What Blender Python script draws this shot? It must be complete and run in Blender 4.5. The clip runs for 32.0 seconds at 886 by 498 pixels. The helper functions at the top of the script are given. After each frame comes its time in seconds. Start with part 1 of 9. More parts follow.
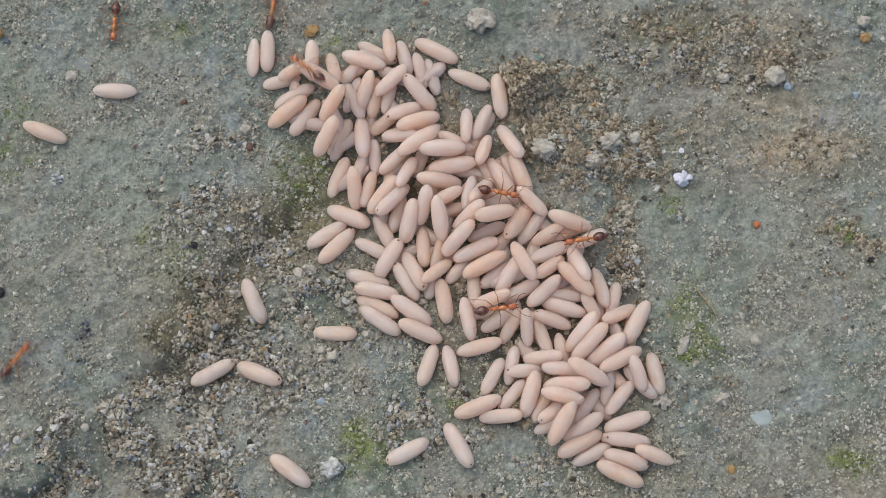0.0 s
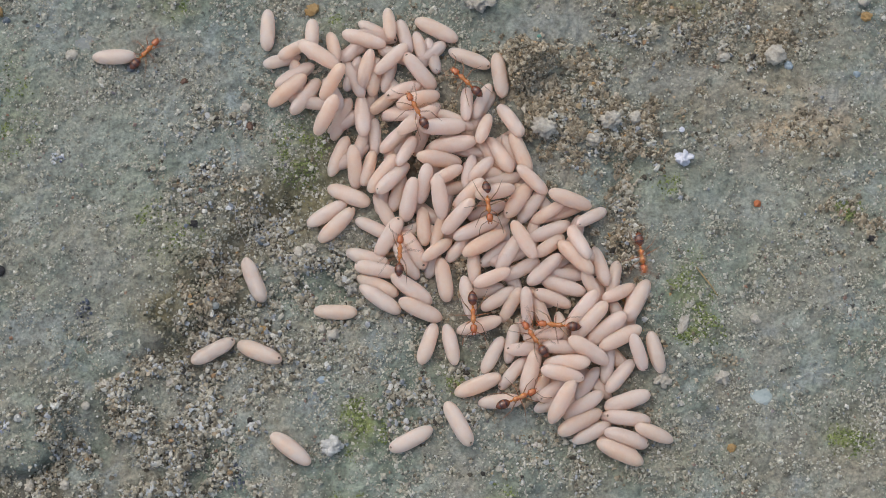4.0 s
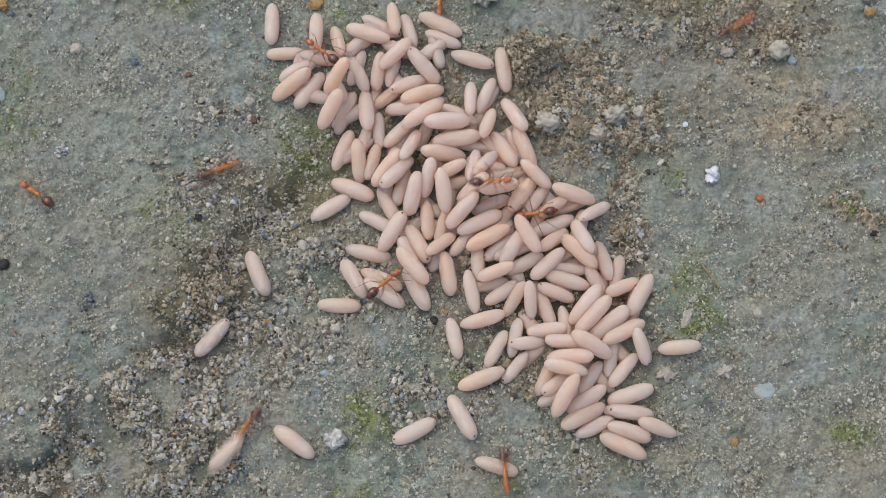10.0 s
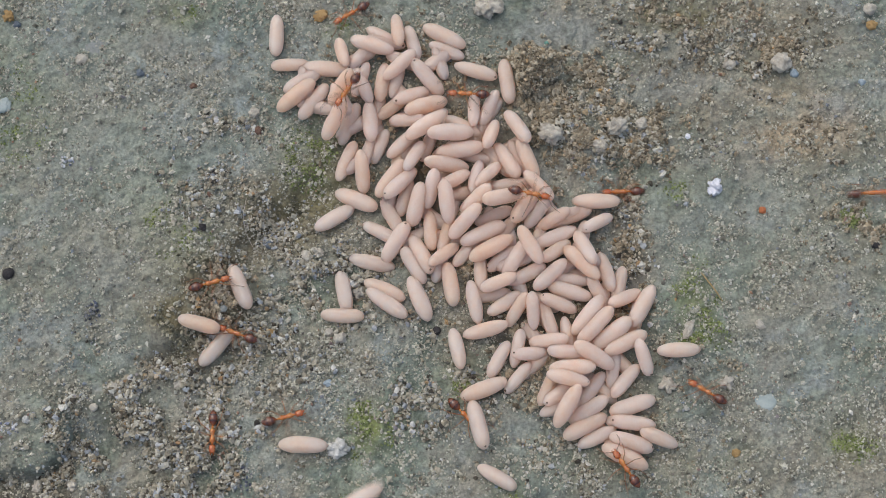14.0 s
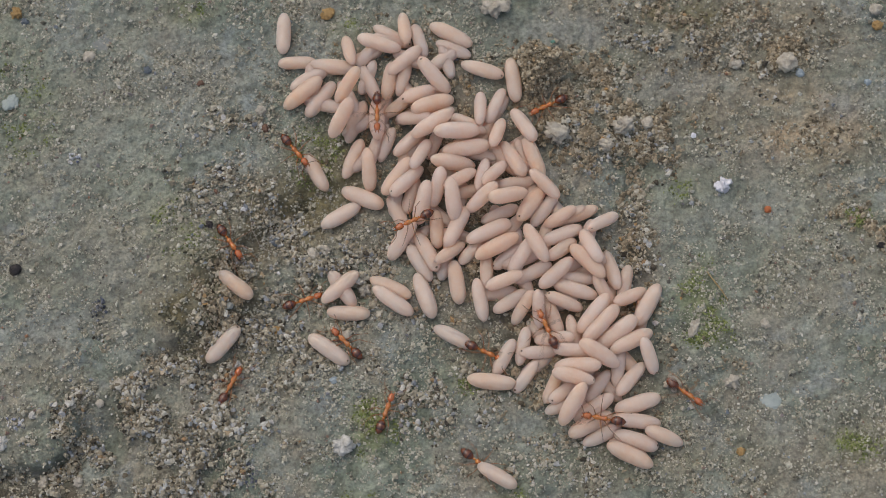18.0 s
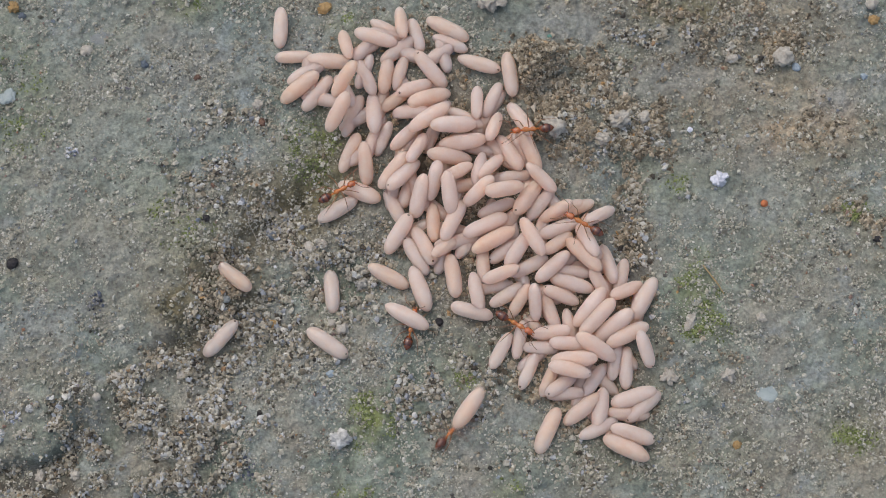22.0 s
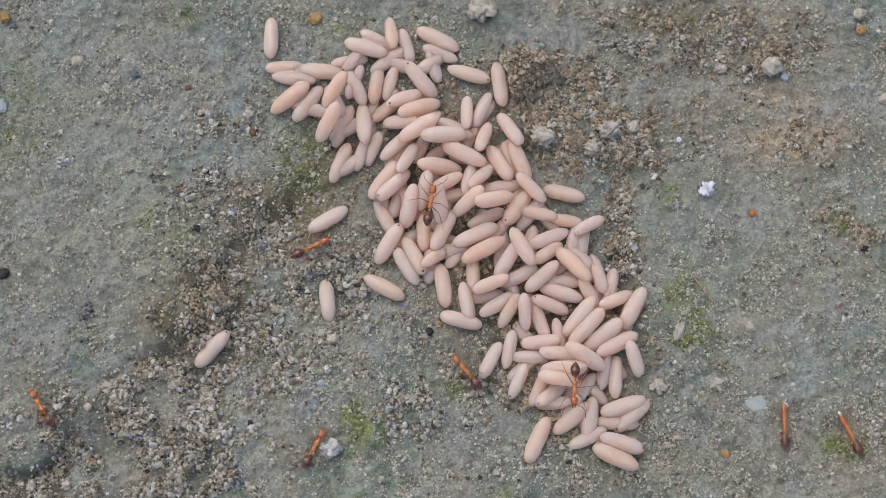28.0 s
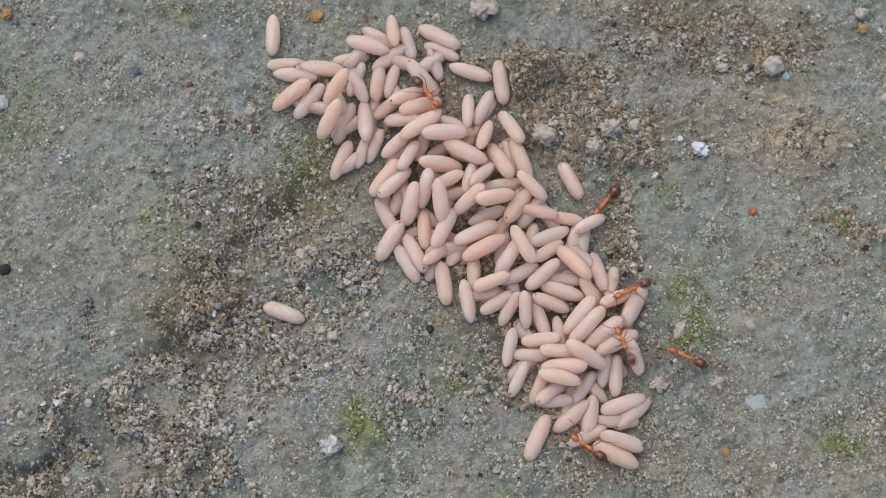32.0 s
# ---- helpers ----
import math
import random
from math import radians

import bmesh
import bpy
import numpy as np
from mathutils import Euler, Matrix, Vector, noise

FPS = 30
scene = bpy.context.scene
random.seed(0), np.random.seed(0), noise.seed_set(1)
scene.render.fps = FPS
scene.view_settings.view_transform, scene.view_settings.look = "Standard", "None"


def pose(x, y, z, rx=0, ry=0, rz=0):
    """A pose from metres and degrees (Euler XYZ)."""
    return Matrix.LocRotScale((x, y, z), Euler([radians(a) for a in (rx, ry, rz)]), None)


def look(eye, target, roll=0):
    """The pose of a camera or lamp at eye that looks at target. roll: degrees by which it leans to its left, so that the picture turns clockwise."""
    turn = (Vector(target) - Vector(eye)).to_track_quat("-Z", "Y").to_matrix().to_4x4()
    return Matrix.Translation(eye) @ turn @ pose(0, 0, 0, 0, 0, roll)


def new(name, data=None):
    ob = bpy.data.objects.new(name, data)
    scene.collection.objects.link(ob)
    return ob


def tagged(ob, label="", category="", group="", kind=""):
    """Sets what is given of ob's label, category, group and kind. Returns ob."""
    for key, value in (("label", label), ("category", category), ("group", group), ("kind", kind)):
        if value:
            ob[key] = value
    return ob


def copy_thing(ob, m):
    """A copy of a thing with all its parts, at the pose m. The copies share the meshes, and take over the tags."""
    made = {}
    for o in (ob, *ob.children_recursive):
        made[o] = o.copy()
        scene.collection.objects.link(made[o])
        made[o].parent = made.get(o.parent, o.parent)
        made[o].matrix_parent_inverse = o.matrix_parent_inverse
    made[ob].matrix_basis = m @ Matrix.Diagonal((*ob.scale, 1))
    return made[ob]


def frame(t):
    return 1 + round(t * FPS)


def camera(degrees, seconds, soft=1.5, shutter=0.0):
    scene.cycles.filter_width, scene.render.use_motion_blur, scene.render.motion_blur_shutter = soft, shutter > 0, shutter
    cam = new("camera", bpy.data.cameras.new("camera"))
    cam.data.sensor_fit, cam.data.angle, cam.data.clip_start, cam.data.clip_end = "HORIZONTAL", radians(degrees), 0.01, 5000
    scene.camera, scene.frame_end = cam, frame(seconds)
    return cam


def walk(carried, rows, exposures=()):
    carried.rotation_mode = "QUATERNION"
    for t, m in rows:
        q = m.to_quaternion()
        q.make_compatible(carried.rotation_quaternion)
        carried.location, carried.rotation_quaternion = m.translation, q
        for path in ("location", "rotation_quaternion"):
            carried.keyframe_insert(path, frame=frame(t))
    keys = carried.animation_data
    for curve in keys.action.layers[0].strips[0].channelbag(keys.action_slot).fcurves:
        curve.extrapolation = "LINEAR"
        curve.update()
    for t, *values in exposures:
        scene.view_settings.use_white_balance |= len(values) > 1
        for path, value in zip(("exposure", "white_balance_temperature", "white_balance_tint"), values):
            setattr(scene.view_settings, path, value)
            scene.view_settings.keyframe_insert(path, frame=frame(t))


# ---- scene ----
MM = 0.001
cam = camera(30, 32.0, soft=0.9, shutter=0.7)
cam.data.dof.use_dof, cam.data.dof.focus_distance, cam.data.dof.aperture_fstop = True, 0.1625, 50.0
PATH = [
    (0, pose(-0.00006, -0.03642, 0.16203, 13.558, -0.218, -0.654)),
    (0.5, pose(0.00054, -0.03645, 0.16203, 13.520, -0.014, -0.670)),
    (1, pose(0.00043, -0.03655, 0.16191, 13.430, -0.035, -0.580)),
    (1.5, pose(-0.00076, -0.03750, 0.16160, 13.668, -0.400, -0.588)),
    (2, pose(0.00018, -0.03767, 0.16173, 13.595, -0.092, -0.590)),
    (2.5, pose(-0.00026, -0.03689, 0.16181, 13.305, -0.240, -0.589)),
    (3, pose(0.00052, -0.03686, 0.16185, 13.211, 0.027, -0.593)),
    (3.5, pose(0.00043, -0.03711, 0.16183, 13.205, -0.041, -0.624)),
    (5.5, pose(0.00016, -0.03824, 0.16164, 13.161, -0.131, -0.515)),
    (6, pose(0.00049, -0.03816, 0.16168, 13.039, -0.021, -0.515)),
    (6.5, pose(-0.00028, -0.03840, 0.16160, 13.137, -0.262, -0.549)),
    (7, pose(-0.00003, -0.03859, 0.16158, 13.193, -0.207, -0.542)),
    (7.5, pose(0.00009, -0.03814, 0.16174, 13.033, -0.169, -0.519)),
    (8, pose(0.00014, -0.03830, 0.16159, 13.107, -0.121, -0.468)),
    (8.5, pose(-0.00056, -0.03819, 0.16170, 13.074, -0.288, -0.486)),
    (9, pose(-0.00069, -0.03902, 0.16162, 13.316, -0.325, -0.505)),
    (9.5, pose(-0.00060, -0.03958, 0.16150, 13.564, -0.298, -0.502)),
    (10, pose(-0.00029, -0.03814, 0.16189, 13.203, -0.190, -0.509)),
    (10.5, pose(-0.00111, -0.03927, 0.16194, 13.538, -0.511, -0.520)),
    (11, pose(-0.00003, -0.03834, 0.16211, 13.303, -0.149, -0.370)),
    (11.5, pose(-0.00052, -0.03896, 0.16231, 13.366, -0.285, -0.325)),
    (12, pose(-0.00069, -0.03896, 0.16243, 13.410, -0.307, -0.350)),
    (12.5, pose(-0.00063, -0.03951, 0.16233, 13.697, -0.301, -0.372)),
    (13, pose(0.00004, -0.03929, 0.16256, 13.655, -0.056, -0.315)),
    (13.5, pose(-0.00054, -0.03988, 0.16236, 13.929, -0.235, -0.368)),
    (14, pose(-0.00022, -0.03853, 0.16249, 13.652, -0.106, -0.302)),
    (14.5, pose(-0.00064, -0.04007, 0.16256, 14.010, -0.233, -0.225)),
    (16.5, pose(-0.00031, -0.03985, 0.16271, 13.993, -0.015, -0.150)),
    (17, pose(-0.00012, -0.03872, 0.16295, 13.670, 0.072, -0.130)),
    (17.5, pose(-0.00017, -0.03907, 0.16285, 13.763, 0.030, -0.126)),
    (18, pose(-0.00065, -0.03897, 0.16278, 13.703, -0.096, -0.076)),
    (18.5, pose(-0.00049, -0.03860, 0.16281, 13.558, -0.073, -0.059)),
    (19, pose(-0.00077, -0.03903, 0.16278, 13.580, -0.175, -0.089)),
    (19.5, pose(-0.00008, -0.03907, 0.16295, 13.590, 0.007, -0.054)),
    (20, pose(-0.00066, -0.03864, 0.16304, 13.450, -0.169, -0.077)),
    (20.5, pose(-0.00053, -0.03923, 0.16286, 13.709, -0.149, -0.113)),
    (21, pose(-0.00109, -0.03988, 0.16256, 13.929, -0.217, -0.093)),
    (21.5, pose(-0.00079, -0.04068, 0.16262, 14.040, -0.153, -0.010)),
    (22, pose(-0.00042, -0.03977, 0.16276, 13.755, -0.138, -0.066)),
    (22.5, pose(-0.00085, -0.03973, 0.16281, 13.685, -0.261, -0.054)),
    (23, pose(-0.00071, -0.03992, 0.16287, 13.790, -0.219, -0.101)),
    (23.5, pose(-0.00008, -0.03975, 0.16301, 13.780, -0.083, -0.065)),
    (24, pose(-0.00024, -0.04037, 0.16264, 14.109, -0.183, -0.040)),
    (24.5, pose(0.00023, -0.03963, 0.16307, 13.765, -0.045, -0.007)),
    (25, pose(0.00065, -0.03908, 0.16330, 13.590, 0.101, 0.010)),
    (25.5, pose(-0.00023, -0.04014, 0.16311, 14.016, -0.185, -0.061)),
    (27.5, pose(-0.00003, -0.03949, 0.16345, 13.912, -0.311, -0.159)),
    (28, pose(-0.00010, -0.03908, 0.16356, 13.803, -0.354, -0.171)),
    (28.5, pose(0.00017, -0.03822, 0.16368, 13.586, -0.277, -0.135)),
    (29, pose(0.00016, -0.03881, 0.16377, 13.779, -0.307, -0.158)),
    (29.5, pose(0.00026, -0.03930, 0.16336, 14.043, -0.277, -0.162)),
    (30, pose(-0.00015, -0.03863, 0.16346, 13.825, -0.387, -0.181)),
    (30.5, pose(0.00021, -0.03861, 0.16335, 13.828, -0.268, -0.153)),
    (31, pose(0.00019, -0.03767, 0.16356, 13.483, -0.249, -0.128)),
    (31.5, pose(-0.00060, -0.03865, 0.16353, 13.653, -0.537, -0.002)),
    (32, pose(-0.00003, -0.03937, 0.16357, 13.815, -0.354, 0.050)),
]
EXPOSURE = 0.0
walk(cam, PATH, exposures=((0.0, EXPOSURE, 6450, 9), (14.0, EXPOSURE, 6450, 9), (17.5, EXPOSURE - 0.05, 6450, 9), (18.0, EXPOSURE - 0.3, 6850, 11), (18.6, EXPOSURE - 0.1, 6500, 9),
                          (21.0, EXPOSURE - 0.05, 6450, 10), (23.0, EXPOSURE - 0.03, 6450, 13.5), (32.0, EXPOSURE, 6450, 13.5)))

# ---- light: open shade under a bright overcast sky ----
world = bpy.data.worlds.new("sky")
scene.world = world
world.use_nodes = True
sky = world.node_tree.nodes.new("ShaderNodeTexSky")
sky.sky_type, sky.sun_disc = "NISHITA", False
sky.sun_elevation, sky.sun_rotation = radians(61), radians(-40)
sky.air_density, sky.dust_density, sky.ozone_density = 1.0, 4.0, 1.0
backdrop = world.node_tree.nodes["Background"]
backdrop.inputs["Strength"].default_value = 0.147
world.node_tree.links.new(sky.outputs["Color"], backdrop.inputs["Color"])

sun = new("sun", bpy.data.lights.new("sun", "SUN"))
sun.data.energy, sun.data.angle, sun.data.color = 0.78, radians(110), (1.0, 0.965, 0.92)
sun.matrix_world = look((-0.25, 0.3, 1.0), (0, 0, 0))


# ---- materials ----
def shader(name, rough=0.7):
    mat = bpy.data.materials.new(name)
    mat.use_nodes = True
    bsdf = mat.node_tree.nodes["Principled BSDF"]
    bsdf.inputs["Roughness"].default_value = rough
    return mat, mat.node_tree.nodes, mat.node_tree.links, bsdf


def ramp(nodes, links, source, stops):
    node = nodes.new("ShaderNodeValToRGB")
    while len(node.color_ramp.elements) < len(stops):
        node.color_ramp.elements.new(0.5)
    for element, (at, colour) in zip(node.color_ramp.elements, stops):
        element.position, element.color = at, (*colour, 1)
    links.new(source, node.inputs["Fac"])
    return node.outputs["Color"]


def grain(nodes, links, scale, detail=4.0, rough=0.6, coords="Object", apart=None):
    tex = nodes.new("ShaderNodeTexNoise")
    tex.inputs["Scale"].default_value, tex.inputs["Detail"].default_value = scale, detail
    tex.inputs["Roughness"].default_value = rough
    where = nodes.new("ShaderNodeTexCoord")
    links.new(where.outputs[coords], tex.inputs["Vector"])
    if apart:
        tex.noise_dimensions = "4D"
        links.new(apart, tex.inputs["W"])
    return tex.outputs["Fac"]


def blend(nodes, links, share, first, second, mode="MIX"):
    node = nodes.new("ShaderNodeMix")
    node.data_type, node.blend_type = "RGBA", mode
    for socket, value in ((node.inputs[0], share), (node.inputs[6], first), (node.inputs[7], second)):
        if isinstance(value, bpy.types.NodeSocket):
            links.new(value, socket)
        elif isinstance(value, tuple):
            socket.default_value = (*value, 1)
        else:
            socket.default_value = value
    return node.outputs[2]


def relief_bump(nodes, links, bsdf, height, distance, strength=1.0):
    node = nodes.new("ShaderNodeBump")
    node.inputs["Distance"].default_value, node.inputs["Strength"].default_value = distance, strength
    links.new(height, node.inputs["Height"])
    links.new(node.outputs["Normal"], bsdf.inputs["Normal"])


def ground_material():
    mat, nodes, links, bsdf = shader("weathered_ground", 0.8)
    colour = ramp(nodes, links, grain(nodes, links, 150, 5), ((0.36, (0.14, 0.176, 0.142)), (0.5, (0.215, 0.26, 0.215)), (0.62, (0.3, 0.34, 0.298))))
    brown = ramp(nodes, links, grain(nodes, links, 85, 5, 0.65), ((0.47, (0, 0, 0)), (0.6, (0.8, 0.8, 0.8))))
    colour = blend(nodes, links, brown, colour, (0.305, 0.285, 0.225))
    blue = ramp(nodes, links, grain(nodes, links, 210, 4), ((0.54, (0, 0, 0)), (0.66, (0.7, 0.7, 0.7))))
    colour = blend(nodes, links, blue, colour, (0.285, 0.335, 0.345))
    # the last, darkest tint puts shade of gaps and ledges over dark soil
    for layer, tint in (("pale", (0.31, 0.355, 0.305)), ("bare", (0.275, 0.312, 0.3)), ("soil", (0.31, 0.275, 0.205)), ("olive", (0.2, 0.175, 0.09)), ("rust", (0.47, 0.37, 0.24)), ("moss", (0.19, 0.225, 0.075)), ("soil_shade", (0.08, 0.066, 0.042))):
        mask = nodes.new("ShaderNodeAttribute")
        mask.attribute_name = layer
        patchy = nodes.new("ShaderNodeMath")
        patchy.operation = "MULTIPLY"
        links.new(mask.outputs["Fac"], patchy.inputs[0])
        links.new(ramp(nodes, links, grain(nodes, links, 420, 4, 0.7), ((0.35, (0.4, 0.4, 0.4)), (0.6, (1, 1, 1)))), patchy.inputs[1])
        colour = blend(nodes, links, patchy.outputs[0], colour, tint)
    mottle = ramp(nodes, links, grain(nodes, links, 700, 4, 0.65), ((0.34, (0.3, 0.29, 0.27)), (0.5, (0.5, 0.5, 0.5)), (0.68, (0.63, 0.62, 0.6))))
    colour = blend(nodes, links, 0.7, colour, mottle, "OVERLAY")
    fine = ramp(nodes, links, grain(nodes, links, 3000, 3, 0.7), ((0.38, (0.25, 0.24, 0.22)), (0.5, (0.5, 0.5, 0.5)), (0.64, (0.74, 0.73, 0.7))))
    colour = blend(nodes, links, 0.52, colour, fine, "OVERLAY")
    links.new(colour, bsdf.inputs["Base Color"])
    links.new(ramp(nodes, links, grain(nodes, links, 260, 4), ((0.35, (0.42, 0.42, 0.42)), (0.65, (0.75, 0.75, 0.75)))), bsdf.inputs["Roughness"])
    relief_bump(nodes, links, bsdf, grain(nodes, links, 1300, 5, 0.7), 0.0004)
    return mat


def grit_material(name, stops, rough=0.8):
    mat, nodes, links, bsdf = shader(name, rough)
    island = nodes.new("ShaderNodeNewGeometry")
    colour = ramp(nodes, links, island.outputs["Random Per Island"], stops)
    speck = ramp(nodes, links, grain(nodes, links, 3500, 3), ((0.3, (0.3, 0.3, 0.3)), (0.7, (0.7, 0.7, 0.7))))
    links.new(blend(nodes, links, 0.7, colour, speck, "OVERLAY"), bsdf.inputs["Base Color"])
    relief_bump(nodes, links, bsdf, grain(nodes, links, 4000, 3), 0.00012)
    return mat


def stone_material(name, dark, light, scale=900.0, rough=0.85):
    mat, nodes, links, bsdf = shader(name, rough)
    links.new(ramp(nodes, links, grain(nodes, links, scale, 5, 0.7), ((0.32, dark), (0.64, light))), bsdf.inputs["Base Color"])
    relief_bump(nodes, links, bsdf, grain(nodes, links, scale * 2.2, 4), 0.00025)
    return mat


def cocoon_material():
    mat, nodes, links, bsdf = shader("silk_cocoon", 0.42)
    each = nodes.new("ShaderNodeObjectInfo")
    tone = ramp(nodes, links, each.outputs["Random"], ((0.0, (0.925, 0.645, 0.52)), (0.2, (0.93, 0.67, 0.555)), (0.45, (0.935, 0.705, 0.605)), (0.65, (0.93, 0.695, 0.59)), (0.85, (0.925, 0.66, 0.545)), (1.0, (0.92, 0.63, 0.5))))
    apart = nodes.new("ShaderNodeMath")
    apart.operation = "MULTIPLY"
    apart.inputs[1].default_value = 40
    links.new(each.outputs["Random"], apart.inputs[0])
    apart = apart.outputs[0]
    cloudy = ramp(nodes, links, grain(nodes, links, 420, 4, 0.65, "Object", apart), ((0.3, (0.41, 0.385, 0.37)), (0.7, (0.57, 0.565, 0.56))))
    tone = blend(nodes, links, 0.75, tone, cloudy, "OVERLAY")
    silk = ramp(nodes, links, grain(nodes, links, 2600, 3, 0.7, "Object", apart), ((0.3, (0.44, 0.43, 0.42)), (0.7, (0.55, 0.55, 0.55))))
    tone = blend(nodes, links, 0.7, tone, silk, "OVERLAY")
    where = nodes.new("ShaderNodeTexCoord")
    axis = nodes.new("ShaderNodeSeparateXYZ")
    links.new(where.outputs["Object"], axis.inputs[0])
    out = nodes.new("ShaderNodeMath")
    out.operation = "ABSOLUTE"
    links.new(axis.outputs["X"], out.inputs[0])
    tip = nodes.new("ShaderNodeMapRange")
    tip.inputs["From Min"].default_value, tip.inputs["From Max"].default_value = 0.0016, 0.0025
    tip.inputs["To Max"].default_value = 0.55
    links.new(out.outputs[0], tip.inputs["Value"])
    tone = blend(nodes, links, tip.outputs["Result"], tone, (0.82, 0.56, 0.4))
    links.new(tone, bsdf.inputs["Base Color"])
    wall = nodes.new("ShaderNodeBsdfTranslucent")
    links.new(blend(nodes, links, 0.6, tone, (0.985, 0.83, 0.73)), wall.inputs["Color"])
    silk_wall = nodes.new("ShaderNodeMixShader")
    silk_wall.inputs[0].default_value = 0.23
    links.new(bsdf.outputs[0], silk_wall.inputs[1])
    links.new(wall.outputs[0], silk_wall.inputs[2])
    links.new(silk_wall.outputs[0], nodes["Material Output"].inputs["Surface"])
    bsdf.inputs["Subsurface Weight"].default_value = 1.0
    bsdf.inputs["Subsurface Radius"].default_value = (1.0, 0.93, 0.86)
    bsdf.inputs["Subsurface Scale"].default_value = 0.0026
    bsdf.inputs["Specular IOR Level"].default_value = 0.22
    relief_bump(nodes, links, bsdf, grain(nodes, links, 1500, 6, 0.68, "Object", apart), 0.00013)
    return mat


def shell_material(name, dark, light, rough, along=None, clear=0.4):
    """Ant shell; along gives the span of x in metres over which dark turns into light."""
    mat, nodes, links, bsdf = shader(name, rough)
    if along:
        where = nodes.new("ShaderNodeTexCoord")
        axis = nodes.new("ShaderNodeSeparateXYZ")
        links.new(where.outputs["Object"], axis.inputs[0])
        span = nodes.new("ShaderNodeMapRange")
        span.inputs["From Min"].default_value, span.inputs["From Max"].default_value = along
        links.new(axis.outputs["X"], span.inputs["Value"])
        mid = tuple((a + b) / 2 for a, b in zip(dark, light))
        colour = ramp(nodes, links, span.outputs["Result"], ((0.0, dark), (0.3, mid), (0.36, dark), (0.62, mid), (0.68, dark), (1.0, light)))
    else:
        colour = ramp(nodes, links, grain(nodes, links, 1400, 3), ((0.35, dark), (0.65, light)))
    links.new(colour, bsdf.inputs["Base Color"])
    bsdf.inputs["Subsurface Weight"].default_value = clear
    bsdf.inputs["Subsurface Radius"].default_value = (1.0, 0.4, 0.15)
    bsdf.inputs["Subsurface Scale"].default_value = 0.0004
    bsdf.inputs["Specular IOR Level"].default_value = 0.9
    relief_bump(nodes, links, bsdf, grain(nodes, links, 9000, 2), 0.00001)
    return mat


GROUND = ground_material()
GRIT = grit_material("sandy_grit", ((0.0, (0.045, 0.04, 0.032)), (0.08, (0.13, 0.11, 0.075)), (0.2, (0.29, 0.262, 0.19)), (0.5, (0.4, 0.373, 0.285)), (0.72, (0.48, 0.462, 0.38)), (0.82, (0.62, 0.61, 0.54)), (0.86, (0.36, 0.39, 0.4)), (0.91, (0.2, 0.222, 0.24)), (0.95, (0.56, 0.575, 0.57)), (0.985, (0.4, 0.31, 0.18)), (1.0, (0.3, 0.19, 0.1))))
STUCK_GRIT = grit_material("coated_grit", ((0.0, (0.12, 0.115, 0.09)), (0.08, (0.22, 0.21, 0.16)), (0.25, (0.36, 0.345, 0.265)), (0.6, (0.47, 0.455, 0.36)), (0.9, (0.58, 0.565, 0.47)), (0.96, (0.68, 0.67, 0.6)), (0.98, (0.22, 0.26, 0.3)), (1.0, (0.36, 0.2, 0.12))))
FINE_GRIT = grit_material("fine_sand", ((0.0, (0.08, 0.078, 0.07)), (0.07, (0.18, 0.175, 0.14)), (0.22, (0.34, 0.335, 0.265)), (0.65, (0.46, 0.45, 0.36)), (0.93, (0.6, 0.59, 0.51)), (0.97, (0.23, 0.28, 0.32)), (1.0, (0.3, 0.19, 0.12))))
MOSS = grit_material("moss", ((0.0, (0.09, 0.11, 0.035)), (0.5, (0.19, 0.24, 0.07)), (1.0, (0.32, 0.36, 0.15))))
GREY_SCALE = stone_material("grey_scale", (0.22, 0.24, 0.22), (0.33, 0.35, 0.33), 900)
PALE_STONE = stone_material("pale_stone", (0.33, 0.3, 0.24), (0.6, 0.57, 0.48), 900)
CLOD = grit_material("earth_crumbs", ((0.0, (0.11, 0.09, 0.06)), (0.3, (0.27, 0.225, 0.15)), (0.6, (0.39, 0.335, 0.235)), (0.85, (0.48, 0.43, 0.32)), (0.96, (0.54, 0.5, 0.4)), (1.0, (0.45, 0.27, 0.1))))
RUST_STONE = stone_material("rusty_grain", (0.45, 0.13, 0.05), (0.6, 0.22, 0.09), 1500)
OCHRE_STONE = stone_material("ochre_grain", (0.34, 0.21, 0.08), (0.47, 0.32, 0.14), 1500)
DARK_SEED = stone_material("dark_seed", (0.012, 0.011, 0.012), (0.035, 0.03, 0.03), 1500, 0.5)
WHITE_FLAKE = stone_material("white_flake", (0.7, 0.72, 0.78), (0.85, 0.86, 0.9), 1200, 0.6)
WAX = stone_material("waxy_scale", (0.3, 0.36, 0.34), (0.39, 0.45, 0.43), 500, 0.5)
CRYSTAL = stone_material("crystal_stone", (0.42, 0.42, 0.38), (0.74, 0.74, 0.69), 1600)
BLUE_GRAIN = stone_material("blue_grain", (0.25, 0.32, 0.36), (0.42, 0.5, 0.54), 1500)
BLUE_DARK = stone_material("blue_dark_stone", (0.09, 0.11, 0.13), (0.19, 0.23, 0.26), 1500)
DARK_BROWN = stone_material("dark_brown_stone", (0.12, 0.07, 0.05), (0.26, 0.16, 0.11), 1500)
SPECKLED = stone_material("speckled_stone", (0.04, 0.045, 0.06), (0.62, 0.6, 0.5), 1100)
TEAL = stone_material("teal_stone", (0.1, 0.25, 0.2), (0.2, 0.4, 0.33), 1500)
BLUE_CRUMBS = grit_material("blue_crumbs", ((0.0, (0.03, 0.035, 0.05)), (0.4, (0.1, 0.12, 0.16)), (0.7, (0.22, 0.23, 0.24)), (1.0, (0.4, 0.38, 0.32))))
